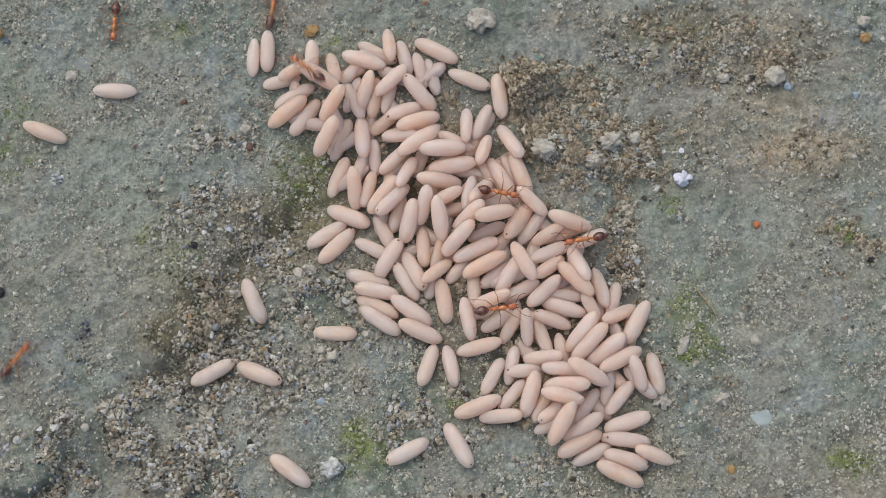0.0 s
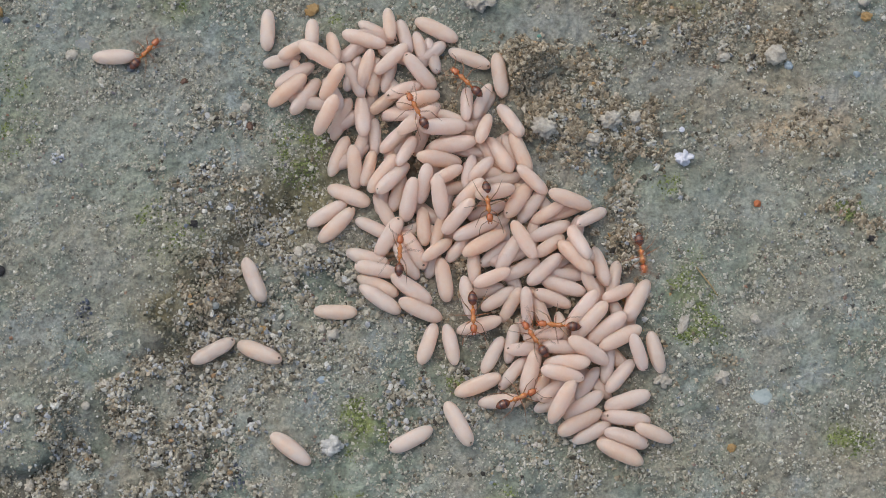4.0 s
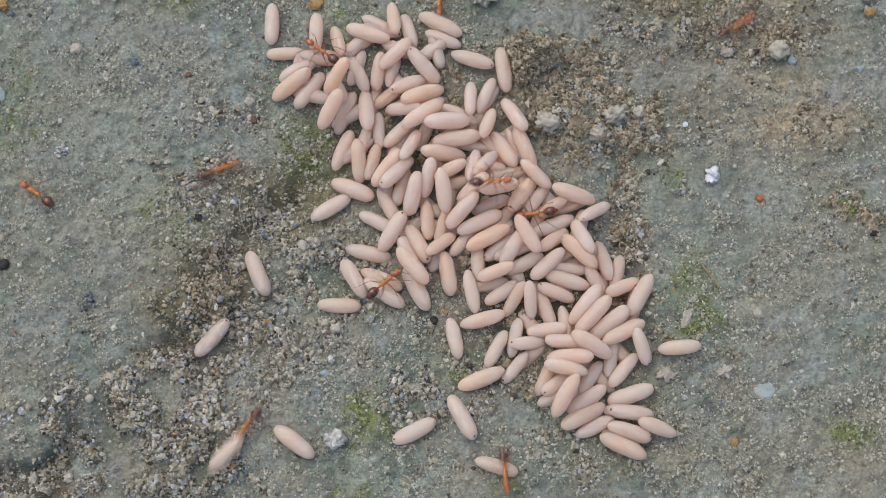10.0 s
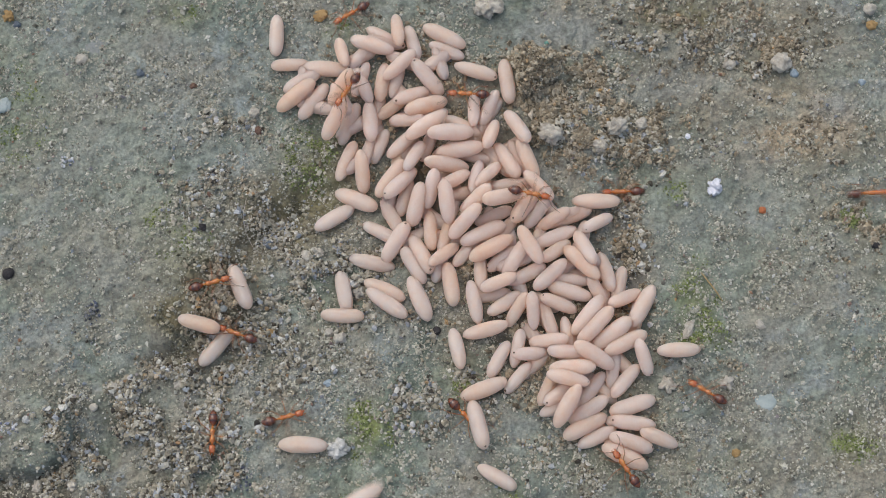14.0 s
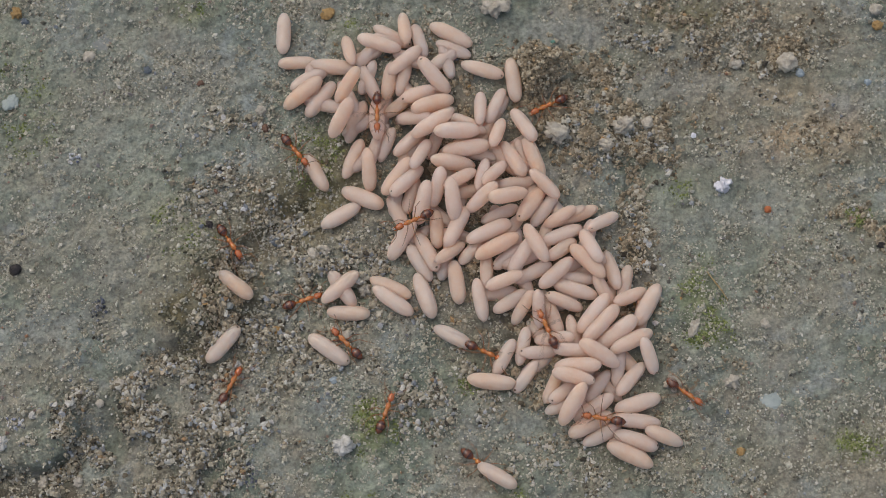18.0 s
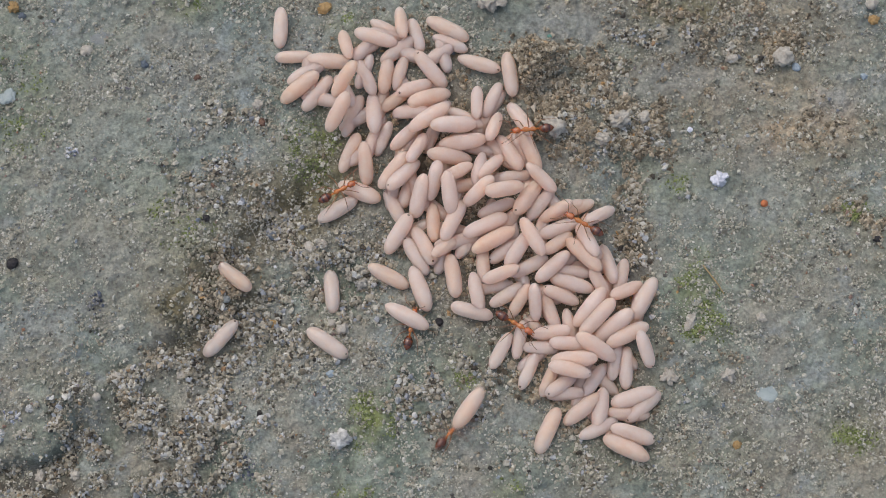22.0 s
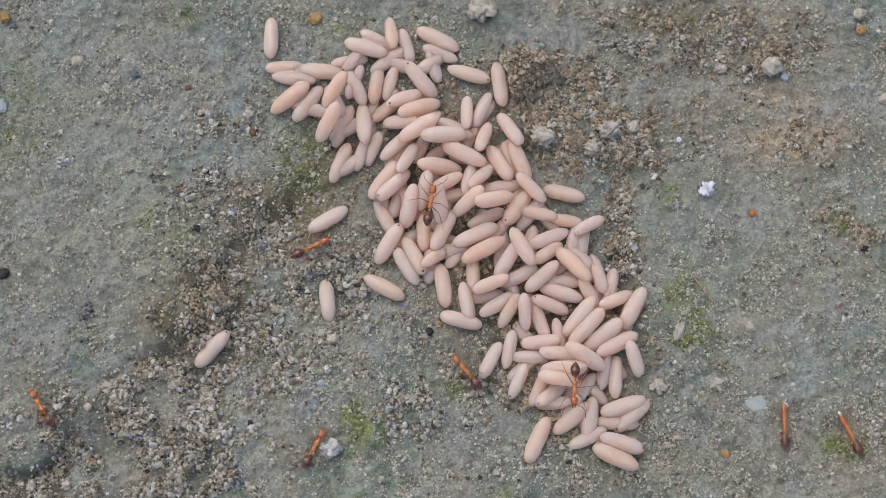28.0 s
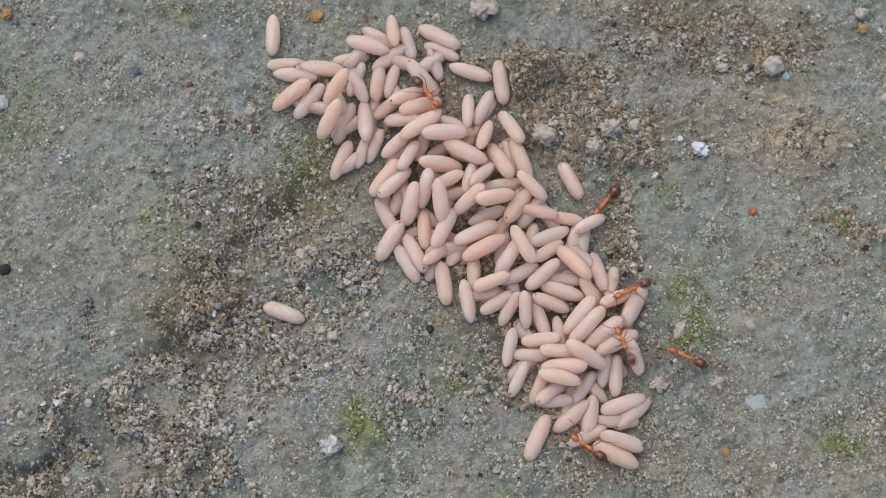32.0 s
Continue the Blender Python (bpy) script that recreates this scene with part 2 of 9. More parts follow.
BRIGHT_CRUMBS = grit_material("bright_crumbs", ((0.0, (0.1, 0.12, 0.2)), (0.3, (0.4, 0.43, 0.48)), (0.7, (0.62, 0.64, 0.64)), (1.0, (0.5, 0.46, 0.36))))
OLIVE_CRUMBS = grit_material("olive_crumbs", ((0.0, (0.05, 0.048, 0.03)), (0.3, (0.13, 0.125, 0.08)), (0.6, (0.22, 0.21, 0.14)), (0.85, (0.33, 0.31, 0.22)), (1.0, (0.45, 0.42, 0.32))))
STRAW = stone_material("dry_straw", (0.35, 0.24, 0.1), (0.5, 0.38, 0.2), 1500)
HAIR = stone_material("pale_hair", (0.4, 0.36, 0.3), (0.5, 0.46, 0.4), 1500)
COCOON = cocoon_material()
SPOT = stone_material("dark_spot", (0.16, 0.09, 0.06), (0.28, 0.18, 0.12), 3000)
ANT_BODY = shell_material("amber_shell", (0.44, 0.14, 0.028), (0.62, 0.26, 0.07), 0.25)
ANT_LEG = shell_material("leg_shell", (0.16, 0.07, 0.026), (0.34, 0.15, 0.05), 0.4)
ANT_HEAD = shell_material("head_shell", (0.4, 0.1, 0.02), (0.54, 0.17, 0.04), 0.25)
ANT_GASTER = shell_material("gaster_shell", (0.035, 0.01, 0.006), (0.32, 0.085, 0.02), 0.13, (-0.0026, -0.0008), 0.1)
ANT_EYE = shell_material("eye", (0.008, 0.006, 0.005), (0.02, 0.012, 0.01), 0.2)


# ---- mesh helpers ----
def mesh_of(name, verts, faces, material, smooth=True):
    me = bpy.data.meshes.new(name)
    me.from_pydata([tuple(v) for v in verts], [], [tuple(f) for f in faces])
    me.materials.append(material)
    if smooth:
        me.polygons.foreach_set("use_smooth", [True] * len(me.polygons))
    me.update()
    return me


def bmesh_of(name, bm, material, smooth=True):
    me = bpy.data.meshes.new(name)
    bm.to_mesh(me)
    bm.free()
    me.materials.append(material)
    if smooth:
        me.polygons.foreach_set("use_smooth", [True] * len(me.polygons))
    return me


def part(name, bm, material, parent, label=""):
    ob = new(name, bmesh_of(name, bm, material))
    ob.parent = parent
    return tagged(ob, label)


def tube(bm, points, radii, sides=7):
    """A closed tube through the points, in millimetres."""
    points = [Vector(p) for p in points]
    rings = []
    for k, p in enumerate(points):
        ahead = (points[min(k + 1, len(points) - 1)] - points[max(k - 1, 0)]).normalized()
        side = ahead.cross(Vector((0.31, 0.2, 1))).normalized()
        up = side.cross(ahead)
        rings.append([bm.verts.new((p + (side * math.cos(a) + up * math.sin(a)) * radii[k]) * MM) for a in (2 * math.pi * i / sides for i in range(sides))])
    for a, b in zip(rings, rings[1:]):
        for i in range(sides):
            bm.faces.new((a[i], a[(i + 1) % sides], b[(i + 1) % sides], b[i]))
    bm.faces.new(rings[0][::-1])
    bm.faces.new(rings[-1])


def lathe(bm, profile, axis_lift=None, squash=1.0, sides=14, z=0.0):
    """A closed body round the x axis from (x, radius) pairs, in millimetres."""
    rings = []
    for k, (x, r) in enumerate(profile):
        lift = axis_lift[k] if axis_lift else 0.0
        rings.append([bm.verts.new((x * MM, r * math.cos(a) * MM, (z + lift + r * squash * math.sin(a)) * MM)) for a in (2 * math.pi * i / sides for i in range(sides))])
    for a, b in zip(rings, rings[1:]):
        for i in range(sides):
            bm.faces.new((a[i], a[(i + 1) % sides], b[(i + 1) % sides], b[i]))
    bm.faces.new(rings[0][::-1])
    bm.faces.new(rings[-1])
    bmesh.ops.recalc_face_normals(bm, faces=bm.faces)


def rock(bm, radius, flat, seed, rough=0.35, detail=3, stretch=1.0):
    """An uneven stone, in millimetres, with its underside at z = 0."""
    bmesh.ops.create_icosphere(bm, subdivisions=detail, radius=1.0)
    low = 1e9
    for v in bm.verts:
        d = v.co.normalized()
        k = 1 + rough * noise.noise(d * 1.6 + Vector((seed * 7.1, seed, 3))) + rough * 0.5 * noise.noise(d * 4.5 + Vector((seed, 5, seed))) + rough * 0.3 * noise.noise(d * 11 + Vector((seed, 2, seed)))
        v.co = Vector((d.x * stretch, d.y, d.z * flat)) * (k * radius * MM)
        low = min(low, v.co.z)
    for v in bm.verts:
        v.co.z -= low


# ---- shape of the ground ----
LATTICE = np.random.RandomState(7).rand(128, 128)


def lattice_noise(x, y, size, shift=0.0):
    """Smooth noise from -1 to 1 with lumps of the given size, in millimetres."""
    u, v = np.asarray(x) / size + 31.7 + shift, np.asarray(y) / size + 17.3 + 2.3 * shift
    i, j = np.floor(u).astype(int), np.floor(v).astype(int)
    a, b = u - i, v - j
    a, b = a * a * (3 - 2 * a), b * b * (3 - 2 * b)
    n00, n10 = LATTICE[i % 128, j % 128], LATTICE[(i + 1) % 128, j % 128]
    n01, n11 = LATTICE[i % 128, (j + 1) % 128], LATTICE[(i + 1) % 128, (j + 1) % 128]
    return 2 * (n00 * (1 - a) * (1 - b) + n10 * a * (1 - b) + n01 * (1 - a) * b + n11 * a * b) - 1


def bump(x, y, cx, cy, rx, ry, turn=0.0):
    """A soft round patch that falls from 1 to 0."""
    c, s = math.cos(math.radians(turn)), math.sin(math.radians(turn))
    u, v = (x - cx) * c + (y - cy) * s, (y - cy) * c - (x - cx) * s
    return np.exp(-((u / rx) ** 2 + (v / ry) ** 2))


def side_of(x, y, line, closing):
    """Distance to a broken line, positive on the side of the closing corners, and the share of the line at the nearest point."""
    best = np.full(np.shape(x), 1e9)
    share = np.zeros(np.shape(x))
    n = len(line) - 1
    for k in range(n):
        (ax, ay), (bx, by) = line[k], line[k + 1]
        dx, dy = bx - ax, by - ay
        t = np.clip(((x - ax) * dx + (y - ay) * dy) / (dx * dx + dy * dy), 0, 1)
        d = np.hypot(x - ax - t * dx, y - ay - t * dy)
        near = d < best
        best = np.where(near, d, best)
        share = np.where(near, (k + t) / n, share)
    ring = line + closing
    inside = np.zeros(np.shape(x), dtype=bool)
    for (ax, ay), (bx, by) in zip(ring, ring[1:] + ring[:1]):
        if ay != by:
            inside ^= ((ay > y) != (by > y)) & (x < ax + (y - ay) * (bx - ax) / (by - ay))
    return np.where(inside, best, -best), share


SLAB_EDGE = [(-11.0, 17.5), (-10.6, 13.0), (-14.0, 8.2), (-18.0, 5.2), (-20.6, 2.6), (-22.3, -0.8), (-21.4, -5.2), (-24.4, -8.8), (-30.5, -12.6), (-37.0, -17.5)]
SLAB_BACK = [(-200.0, -30.0), (-200.0, 120.0), (-20.0, 120.0)]
RIGHT_EDGE = [(24.5, -16.0), (21.8, -9.0), (20.2, -3.0), (19.2, 3.0), (21.5, 10.0)]
RIGHT_BACK = [(200.0, 60.0), (200.0, -60.0)]
CORNER_EDGE = [(-37.0, -15.0), (-36.4, -18.6), (-39.0, -21.2), (-43.5, -21.9), (-56.0, -22.6)]
CORNER_BACK = [(-200.0, -20.0), (-200.0, -10.0)]


def relief(x, y):
    """Height of the bare ground in millimetres, without its grain."""
    h = 0.7 * lattice_noise(x, y, 19) + 0.35 * lattice_noise(x, y, 7.5, 3) + 0.16 * lattice_noise(x, y, 2.6, 5)
    d, s = side_of(x, y, SLAB_EDGE, SLAB_BACK)
    tall = 3.8 * (0.74 + 0.28 * lattice_noise(x, y, 4.5, 15)) * np.sin(np.pi * np.clip(s, 0.0, 1.0)) ** 0.8
    steep = 1.0 - 0.65 * bump(x, y, -22, -4, 5, 5)
    d = d + 1.3 * lattice_noise(x, y, 3.4, 9) + 0.5 * lattice_noise(x, y, 1.0, 10)
    h = h - tall / (1 + np.exp(np.clip(d / steep, -40, 40))) * np.exp(-np.maximum(-d, 0) / 12)
    d, s = side_of(x, y, RIGHT_EDGE, RIGHT_BACK)
    tall = 1.5 * np.sin(np.pi * np.clip(s, 0.0, 1.0)) ** 0.8
    d = d + 0.6 * lattice_noise(x, y, 1.9, 11)
    h = h - tall / (1 + np.exp(np.clip(d, -40, 40) / 0.4)) * np.exp(-np.maximum(-d, 0) / 8)
    d, s = side_of(x, y, CORNER_EDGE, CORNER_BACK)
    d = d + 0.5 * lattice_noise(x, y, 1.7, 13)
    h = h - 3.2 * np.clip(4 * s, 0, 1) / (1 + np.exp(np.clip(d, -40, 40) / 0.22)) * np.exp(-np.maximum(-d, 0) / 3)
    h = h + 1.5 * bump(x, y, 9.8, 19.8, 2.6, 2.4) + 0.9 * bump(x, y, 15, 14.5, 6, 3.2, -15)
    h = h - 1.2 * bump(x, y, 31, 21.5, 5, 2.2, 15) - 0.9 * bump(x, y, -26.5, -9.0, 3.0, 1.3, 40)
    return h


def crust(x, y):
    """Height of the fine lumps of the ground's skin in millimetres."""
    return 0.18 * lattice_noise(x, y, 2.4, 23) + 0.2 * lattice_noise(x, y, 0.9, 21) + 0.15 * lattice_noise(x, y, 0.45, 25) + 0.16 * np.clip(1 - 3 * abs(lattice_noise(x, y, 1.7, 27)), 0, 1) * np.clip(lattice_noise(x, y, 5, 29), 0, 1)


def surface(x, y):
    """Height of the ground with its skin in millimetres."""
    return relief(x, y) + crust(x, y)


# ---- ground: one sheet, fine where it is seen and coarse to the horizon ----
def ground_axis(low, high, step):
    inner = list(np.arange(low, high + step / 2, step))
    out, d = [], step
    while sum(out) < 40000:
        d *= 1.35
        out.append(d)
    far = np.cumsum(out)
    return np.array([low - f for f in far[::-1]] + inner + [high + f for f in far])


def build_ground():
    xs, ys = ground_axis(-52, 52, 0.17), ground_axis(-35, 37, 0.17)
    gx, gy = np.meshgrid(xs, ys)
    h = relief(gx, gy)
    fade = np.clip((140 - np.maximum(abs(gx), abs(gy))) / 60, 0, 1)
    h = h * fade + crust(gx, gy) * fade + 6.0 * (1 - fade) * lattice_noise(gx, gy, 400, 2)
    nx, ny = len(xs), len(ys)
    me = bpy.data.meshes.new("ground")
    me.vertices.add(nx * ny)
    me.vertices.foreach_set("co", (np.stack([gx, gy, h], -1) * MM).astype(np.float32).ravel())
    i, j = np.meshgrid(np.arange(nx - 1), np.arange(ny - 1))
    a = (j * nx + i).ravel()
    quads = np.stack([a, a + 1, a + 1 + nx, a + nx], -1).astype(np.int32)
    me.loops.add(quads.size)
    me.loops.foreach_set("vertex_index", quads.ravel())
    me.polygons.add(len(quads))
    me.polygons.foreach_set("loop_start", np.arange(0, quads.size, 4, dtype=np.int32))
    me.polygons.foreach_set("use_smooth", np.ones(len(quads), dtype=bool))
    me.update()
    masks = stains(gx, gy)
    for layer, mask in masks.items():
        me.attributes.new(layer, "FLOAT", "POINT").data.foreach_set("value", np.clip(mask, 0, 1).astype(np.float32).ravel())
    me.materials.append(GROUND)
    ob = new("ground", me)
    tagged(ob, "grey-green weathered stony ground with moss and brown stains", "ground", kind="structure")


def bare(x, y):
    """Smooth blue-grey patches on which few grains lie, from 0 to 1."""
    k = 0.95 * bump(x, y, 11, 24.6, 6, 2) + 0.8 * bump(x, y, 20.5, 17.6, 3.2, 1.8) + 0.9 * bump(x, y, 26, 18.8, 5.5, 2.8, 10) + 0.85 * bump(x, y, 25.5, 4.5, 4.5, 5) + 0.9 * bump(x, y, -24.5, -13.2, 3.2, 1.6, 10) + 0.9 * bump(x, y, -42.5, -8, 3.4, 2.4) + 0.8 * bump(x, y, -21.5, 9.6, 2.8, 1.6) + 0.7 * bump(x, y, -16, -6.5, 2.6, 1.5) + 0.7 * bump(x, y, 18, 24, 5, 2) + 0.6 * bump(x, y, -36, 10, 6, 4) + 0.8 * bump(x, y, -37.3, -6.3, 3.4, 2.2, 20) + 0.6 * bump(x, y, -40, 24, 4, 2)
    return np.clip(k + 1.2 * np.clip(lattice_noise(x, y, 7.5, 83) - 0.3, 0, 1), 0, 1)


def heap_bed(x, y):
    """Bed under the cocoons: dark earth with painted shade, from 0 to 1."""
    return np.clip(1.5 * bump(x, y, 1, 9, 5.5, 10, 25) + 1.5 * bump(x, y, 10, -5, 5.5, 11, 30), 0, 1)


def rubble(x, y):
    """How thick the brown soil crumbs lie, from 0 to 1."""
    k = bump(x, y, 12.3, 16.8, 4.6, 4.4) + 0.95 * bump(x, y, 17.5, 13.4, 5.6, 3.0, -12) + 0.24 * bump(x, y, 27, 26.5, 7, 2.2) + 0.5 * bump(x, y, 33.5, 21.5, 5, 1.8, 15) + 0.2 * bump(x, y, 26.5, 19, 4, 2.5) + 0.2 * bump(x, y, 37, 12.5, 4, 2) + 0.55 * bump(x, y, 19.3, 1.5, 1.4, 5) + 0.6 * bump(x, y, -22.5, -3.5, 2.2, 3) + 0.2 * bump(x, y, 43, 3, 3, 3)
    return np.clip(k * (1 - 0.8 * bare(x, y)), 0, 1)


def heaps(x, y):
    """How thick the coarse grit lies, from 0 to 1."""
    d, s = side_of(x, y, SLAB_EDGE, SLAB_BACK)
    foot = np.exp(-((d + 2.2) / 2.4) ** 2) * np.clip((s - 0.2) * 5, 0, 1)
    k = 0.6 * foot + 0.95 * bump(x, y, -9.5, -1.0, 5.0, 3.4) + 0.9 * bump(x, y, -16.2, -8.4, 3, 2.2) + 0.8 * bump(x, y, -29, -17, 9, 5, 30) + 0.9 * bump(x, y, -41, -25.2, 8, 2.6) + 0.9 * bump(x, y, -25, -22, 6, 4)
    k = k + 0.25 * bump(x, y, 17, 12.8, 6, 3.2, -10) + 0.6 * bump(x, y, 33.5, 21, 4, 2.5) + 0.45 * bump(x, y, 22, 23, 4, 3) + 0.75 * bump(x, y, 19.3, 1, 1.3, 5) + 0.25 * bump(x, y, -22, 14, 4, 2) + 0.3 * bump(x, y, -23, 7.5, 4, 2.6) + 0.3 * bump(x, y, 0, -13, 6, 5) + 0.1 * bump(x, y, 12, -21, 6, 3)
    k = k * (1 - 0.85 * bump(x, y, -14.5, 4.6, 4.5, 2.3, 28)) * (1 - 0.7 * bare(x, y))
    return np.clip(k, 0, 1)


def stains(x, y):
    """Soil, rust, moss and dark patches of the ground, some with painted shade."""
    soil = 0.45 * bump(x, y, 33, 17, 16, 9) + 0.7 * bump(x, y, 12, 17, 7, 6) + 0.5 * bump(x, y, -35, 0, 10, 6) + 0.25 * bump(x, y, -22, -12, 12, 7, 35) + 0.4 * bump(x, y, 22, -19, 9, 5) + 0.55 * bump(x, y, 38, 1, 5, 4) + 0.75 * bump(x, y, 43, -20, 9, 6) + 0.6 * bump(x, y, -17, 2.5, 7, 3, 30) + 0.25 * bump(x, y, 30, 26, 14, 6)
    soil = soil + 0.25 * np.clip(lattice_noise(x, y, 9, 33), 0, 1)
    rust = 1.1 * bump(x, y, 37.5, 12.6, 6, 2.3) + 0.5 * bump(x, y, 35, 17, 4, 1.5) + 0.5 * bump(x, y, 9.5, 20, 2, 1.6) + 0.35 * bump(x, y, -12, -8, 3, 2) + 0.35 * bump(x, y, -26, -17, 3, 2) + 0.3 * bump(x, y, 36, 25, 3, 5)
    moss = 1.1 * bump(x, y, -7.2, -17.2, 1.9, 2.6) + 0.6 * bump(x, y, 40.5, -19, 2.6, 2) + 0.45 * bump(x, y, -13.5, 10.5, 4, 4.5, 20) + 0.6 * bump(x, y, -27, 26.5, 2.4, 1.5) + 0.75 * bump(x, y, 25.5, -4.6, 2.6, 4.4) + 0.3 * bump(x, y, 26.5, -8.5, 3, 2) + 0.55 * bump(x, y, -8.5, -25.5, 3, 2) + 0.5 * bump(x, y, 2, -12.5, 2, 2) + 0.3 * bump(x, y, -26, 2, 5, 4) + 0.5 * bump(x, y, 6.5, -24.8, 2, 2) + 0.3 * bump(x, y, 24, 7, 3, 3) + 0.5 * bump(x, y, -10, 24.5, 2.5, 1.5) + 0.35 * bump(x, y, -43, 14, 4, 6) + 0.5 * bump(x, y, 42, 4, 1.5, 1.2)
    moss = moss + 0.22 * np.clip(lattice_noise(x, y, 6, 41) - 0.15, 0, 1)
    # dark soil with ledge, crack and heap-gap shade put into its colour
    soil_shade = 0.75 * bump(x, y, -22.5, -2.5, 2.2, 3.2) + 0.5 * bump(x, y, -25.5, -8.5, 3, 1.6, 40) + 0.5 * bump(x, y, 19.6, 0, 1.2, 4.5) + 1.6 * bump(x, y, -41, -24.0, 5.5, 1.5) + 0.15 * bump(x, y, -17, 3.5, 5, 1.5, 30) + heap_bed(x, y)
    d, s = side_of(x, y, SLAB_EDGE, SLAB_BACK)
    foot = np.exp(-((d + 0.6 + lattice_noise(x, y, 3, 71)) / 2.2) ** 2) * np.clip(6 * s, 0, 1) * np.clip(6 - 6 * s, 0, 1)
    # shade of the slab's ledge painted along its foot and slope
    soil_shade = soil_shade + 0.28 * foot + 0.8 * bump(x, y, -21.9, -4.5, 1.0, 2.6) + 0.3 * bump(x, y, -25, -5, 3.5, 4) + 0.15 * bump(x, y, -19, 6.3, 2.0, 1.0) + 0.4 * bump(x, y, -35.1, -5.4, 1.0, 1.4)
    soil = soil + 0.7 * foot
    # gap shade between soil crumbs and grit, put into the ground colour
    soil_shade = soil_shade + 0.62 * rubble(x, y) + 0.08 * heaps(x, y)
    # olive mud; the slab slope's terms also paint its shaded face darker
    olive = 0.9 * bump(x, y, -24, -4.5, 3.5, 4) + 0.4 * bump(x, y, -20, 6.5, 3.5, 2) + 0.6 * bump(x, y, -26.5, -6, 5, 2.8, -15) + 0.95 * bump(x, y, -14.5, 4.6, 5.5, 3.0, 28) + 0.6 * bump(x, y, -20.5, -3.5, 2.5, 3.2) + 0.5 * bump(x, y, -11.8, 11, 2.5, 4) + 0.9 * bump(x, y, 25, 26.2, 6, 1.8) + 0.25 * np.clip(lattice_noise(x, y, 11, 81), 0, 1)
    pale = 0.75 * bump(x, y, -36, 17, 14, 10) + 0.4 * bump(x, y, 36, -2, 9, 8) + 0.5 * bump(x, y, -31, 3, 6, 8)
    return {"pale": pale, "bare": 0.9 * bare(x, y), "olive": olive, "soil": soil, "rust": rust, "moss": moss, "soil_shade": soil_shade}


build_ground()

# ---- grit: countless loose grains ----
ICO_VERTS = np.array([(0, 0, 1)] + [(0.894 * math.cos(2 * math.pi * k / 5 + s), 0.894 * math.sin(2 * math.pi * k / 5 + s), z) for s, z in ((0, 0.447), (math.pi / 5, -0.447)) for k in range(5)] + [(0, 0, -1)])
ICO_FACES = np.array([(0, 1 + k, 1 + (k + 1) % 5) for k in range(5)] + [(1 + k, 6 + k, 1 + (k + 1) % 5) for k in range(5)] + [(1 + (k + 1) % 5, 6 + k, 6 + (k + 1) % 5) for k in range(5)] + [(11, 6 + (k + 1) % 5, 6 + k) for k in range(5)])


ICO = (ICO_VERTS, ICO_FACES)
OCTA = (np.array([(0, 0, 1), (1, 0, 0), (0, 1, 0), (-1, 0, 0), (0, -1, 0), (0, 0, -1.0)]), np.array([(0, 1 + k, 1 + (k + 1) % 4) for k in range(4)] + [(5, 1 + (k + 1) % 4, 1 + k) for k in range(4)]))


def scatter(name, centres, sizes, material, label, seed, sink=0.25, flat=0.75, shape=ICO, piled=0.0):
    """One mesh of uneven grains, sizes in millimetres, sunk a little into the ground."""
    rs = np.random.RandomState(seed)
    n = len(centres)
    corners = len(shape[0])
    verts = shape[0][None] * (1 + 0.42 * rs.uniform(-1, 1, (n, corners, 1))) + 0.24 * rs.uniform(-1, 1, (n, corners, 3))
    spin = rs.uniform(0, 2 * math.pi, n)
    tilt = rs.uniform(-1, 1, (n, 2)) * 0.6
    stretch = rs.uniform(0.75, 1.35, (n, 1))
    x, y, z = verts[..., 0] * stretch, verts[..., 1], verts[..., 2] * flat
    z = z + x * tilt[:, :1] * 0.5 + y * tilt[:, 1:] * 0.5
    c, s = np.cos(spin)[:, None], np.sin(spin)[:, None]
    x, y = x * c - y * s, x * s + y * c
    size = sizes[:, None]
    z0 = surface(centres[:, 0], centres[:, 1]) + sizes * flat * (1 - sink) * 0.8 + piled * rs.rand(n) ** 2 * heaps(centres[:, 0], centres[:, 1])
    co = np.stack([x * size + centres[:, :1], y * size + centres[:, 1:2], z * size + z0[:, None]], -1) * MM
    faces = (shape[1][None] + corners * np.arange(n)[:, None, None]).reshape(-1, 3).astype(np.int32)
    me = bpy.data.meshes.new(name)
    me.vertices.add(corners * n)
    me.vertices.foreach_set("co", co.astype(np.float32).ravel())
    me.loops.add(faces.size)
    me.loops.foreach_set("vertex_index", faces.ravel())
    me.polygons.add(len(faces))
    me.polygons.foreach_set("loop_start", np.arange(0, faces.size, 3, dtype=np.int32))
    me.polygons.foreach_set("use_smooth", np.zeros(len(faces), dtype=bool))
    me.update()
    me.materials.append(material)
    return tagged(new(name, me), label, name.replace("_", " "), kind="stuff")


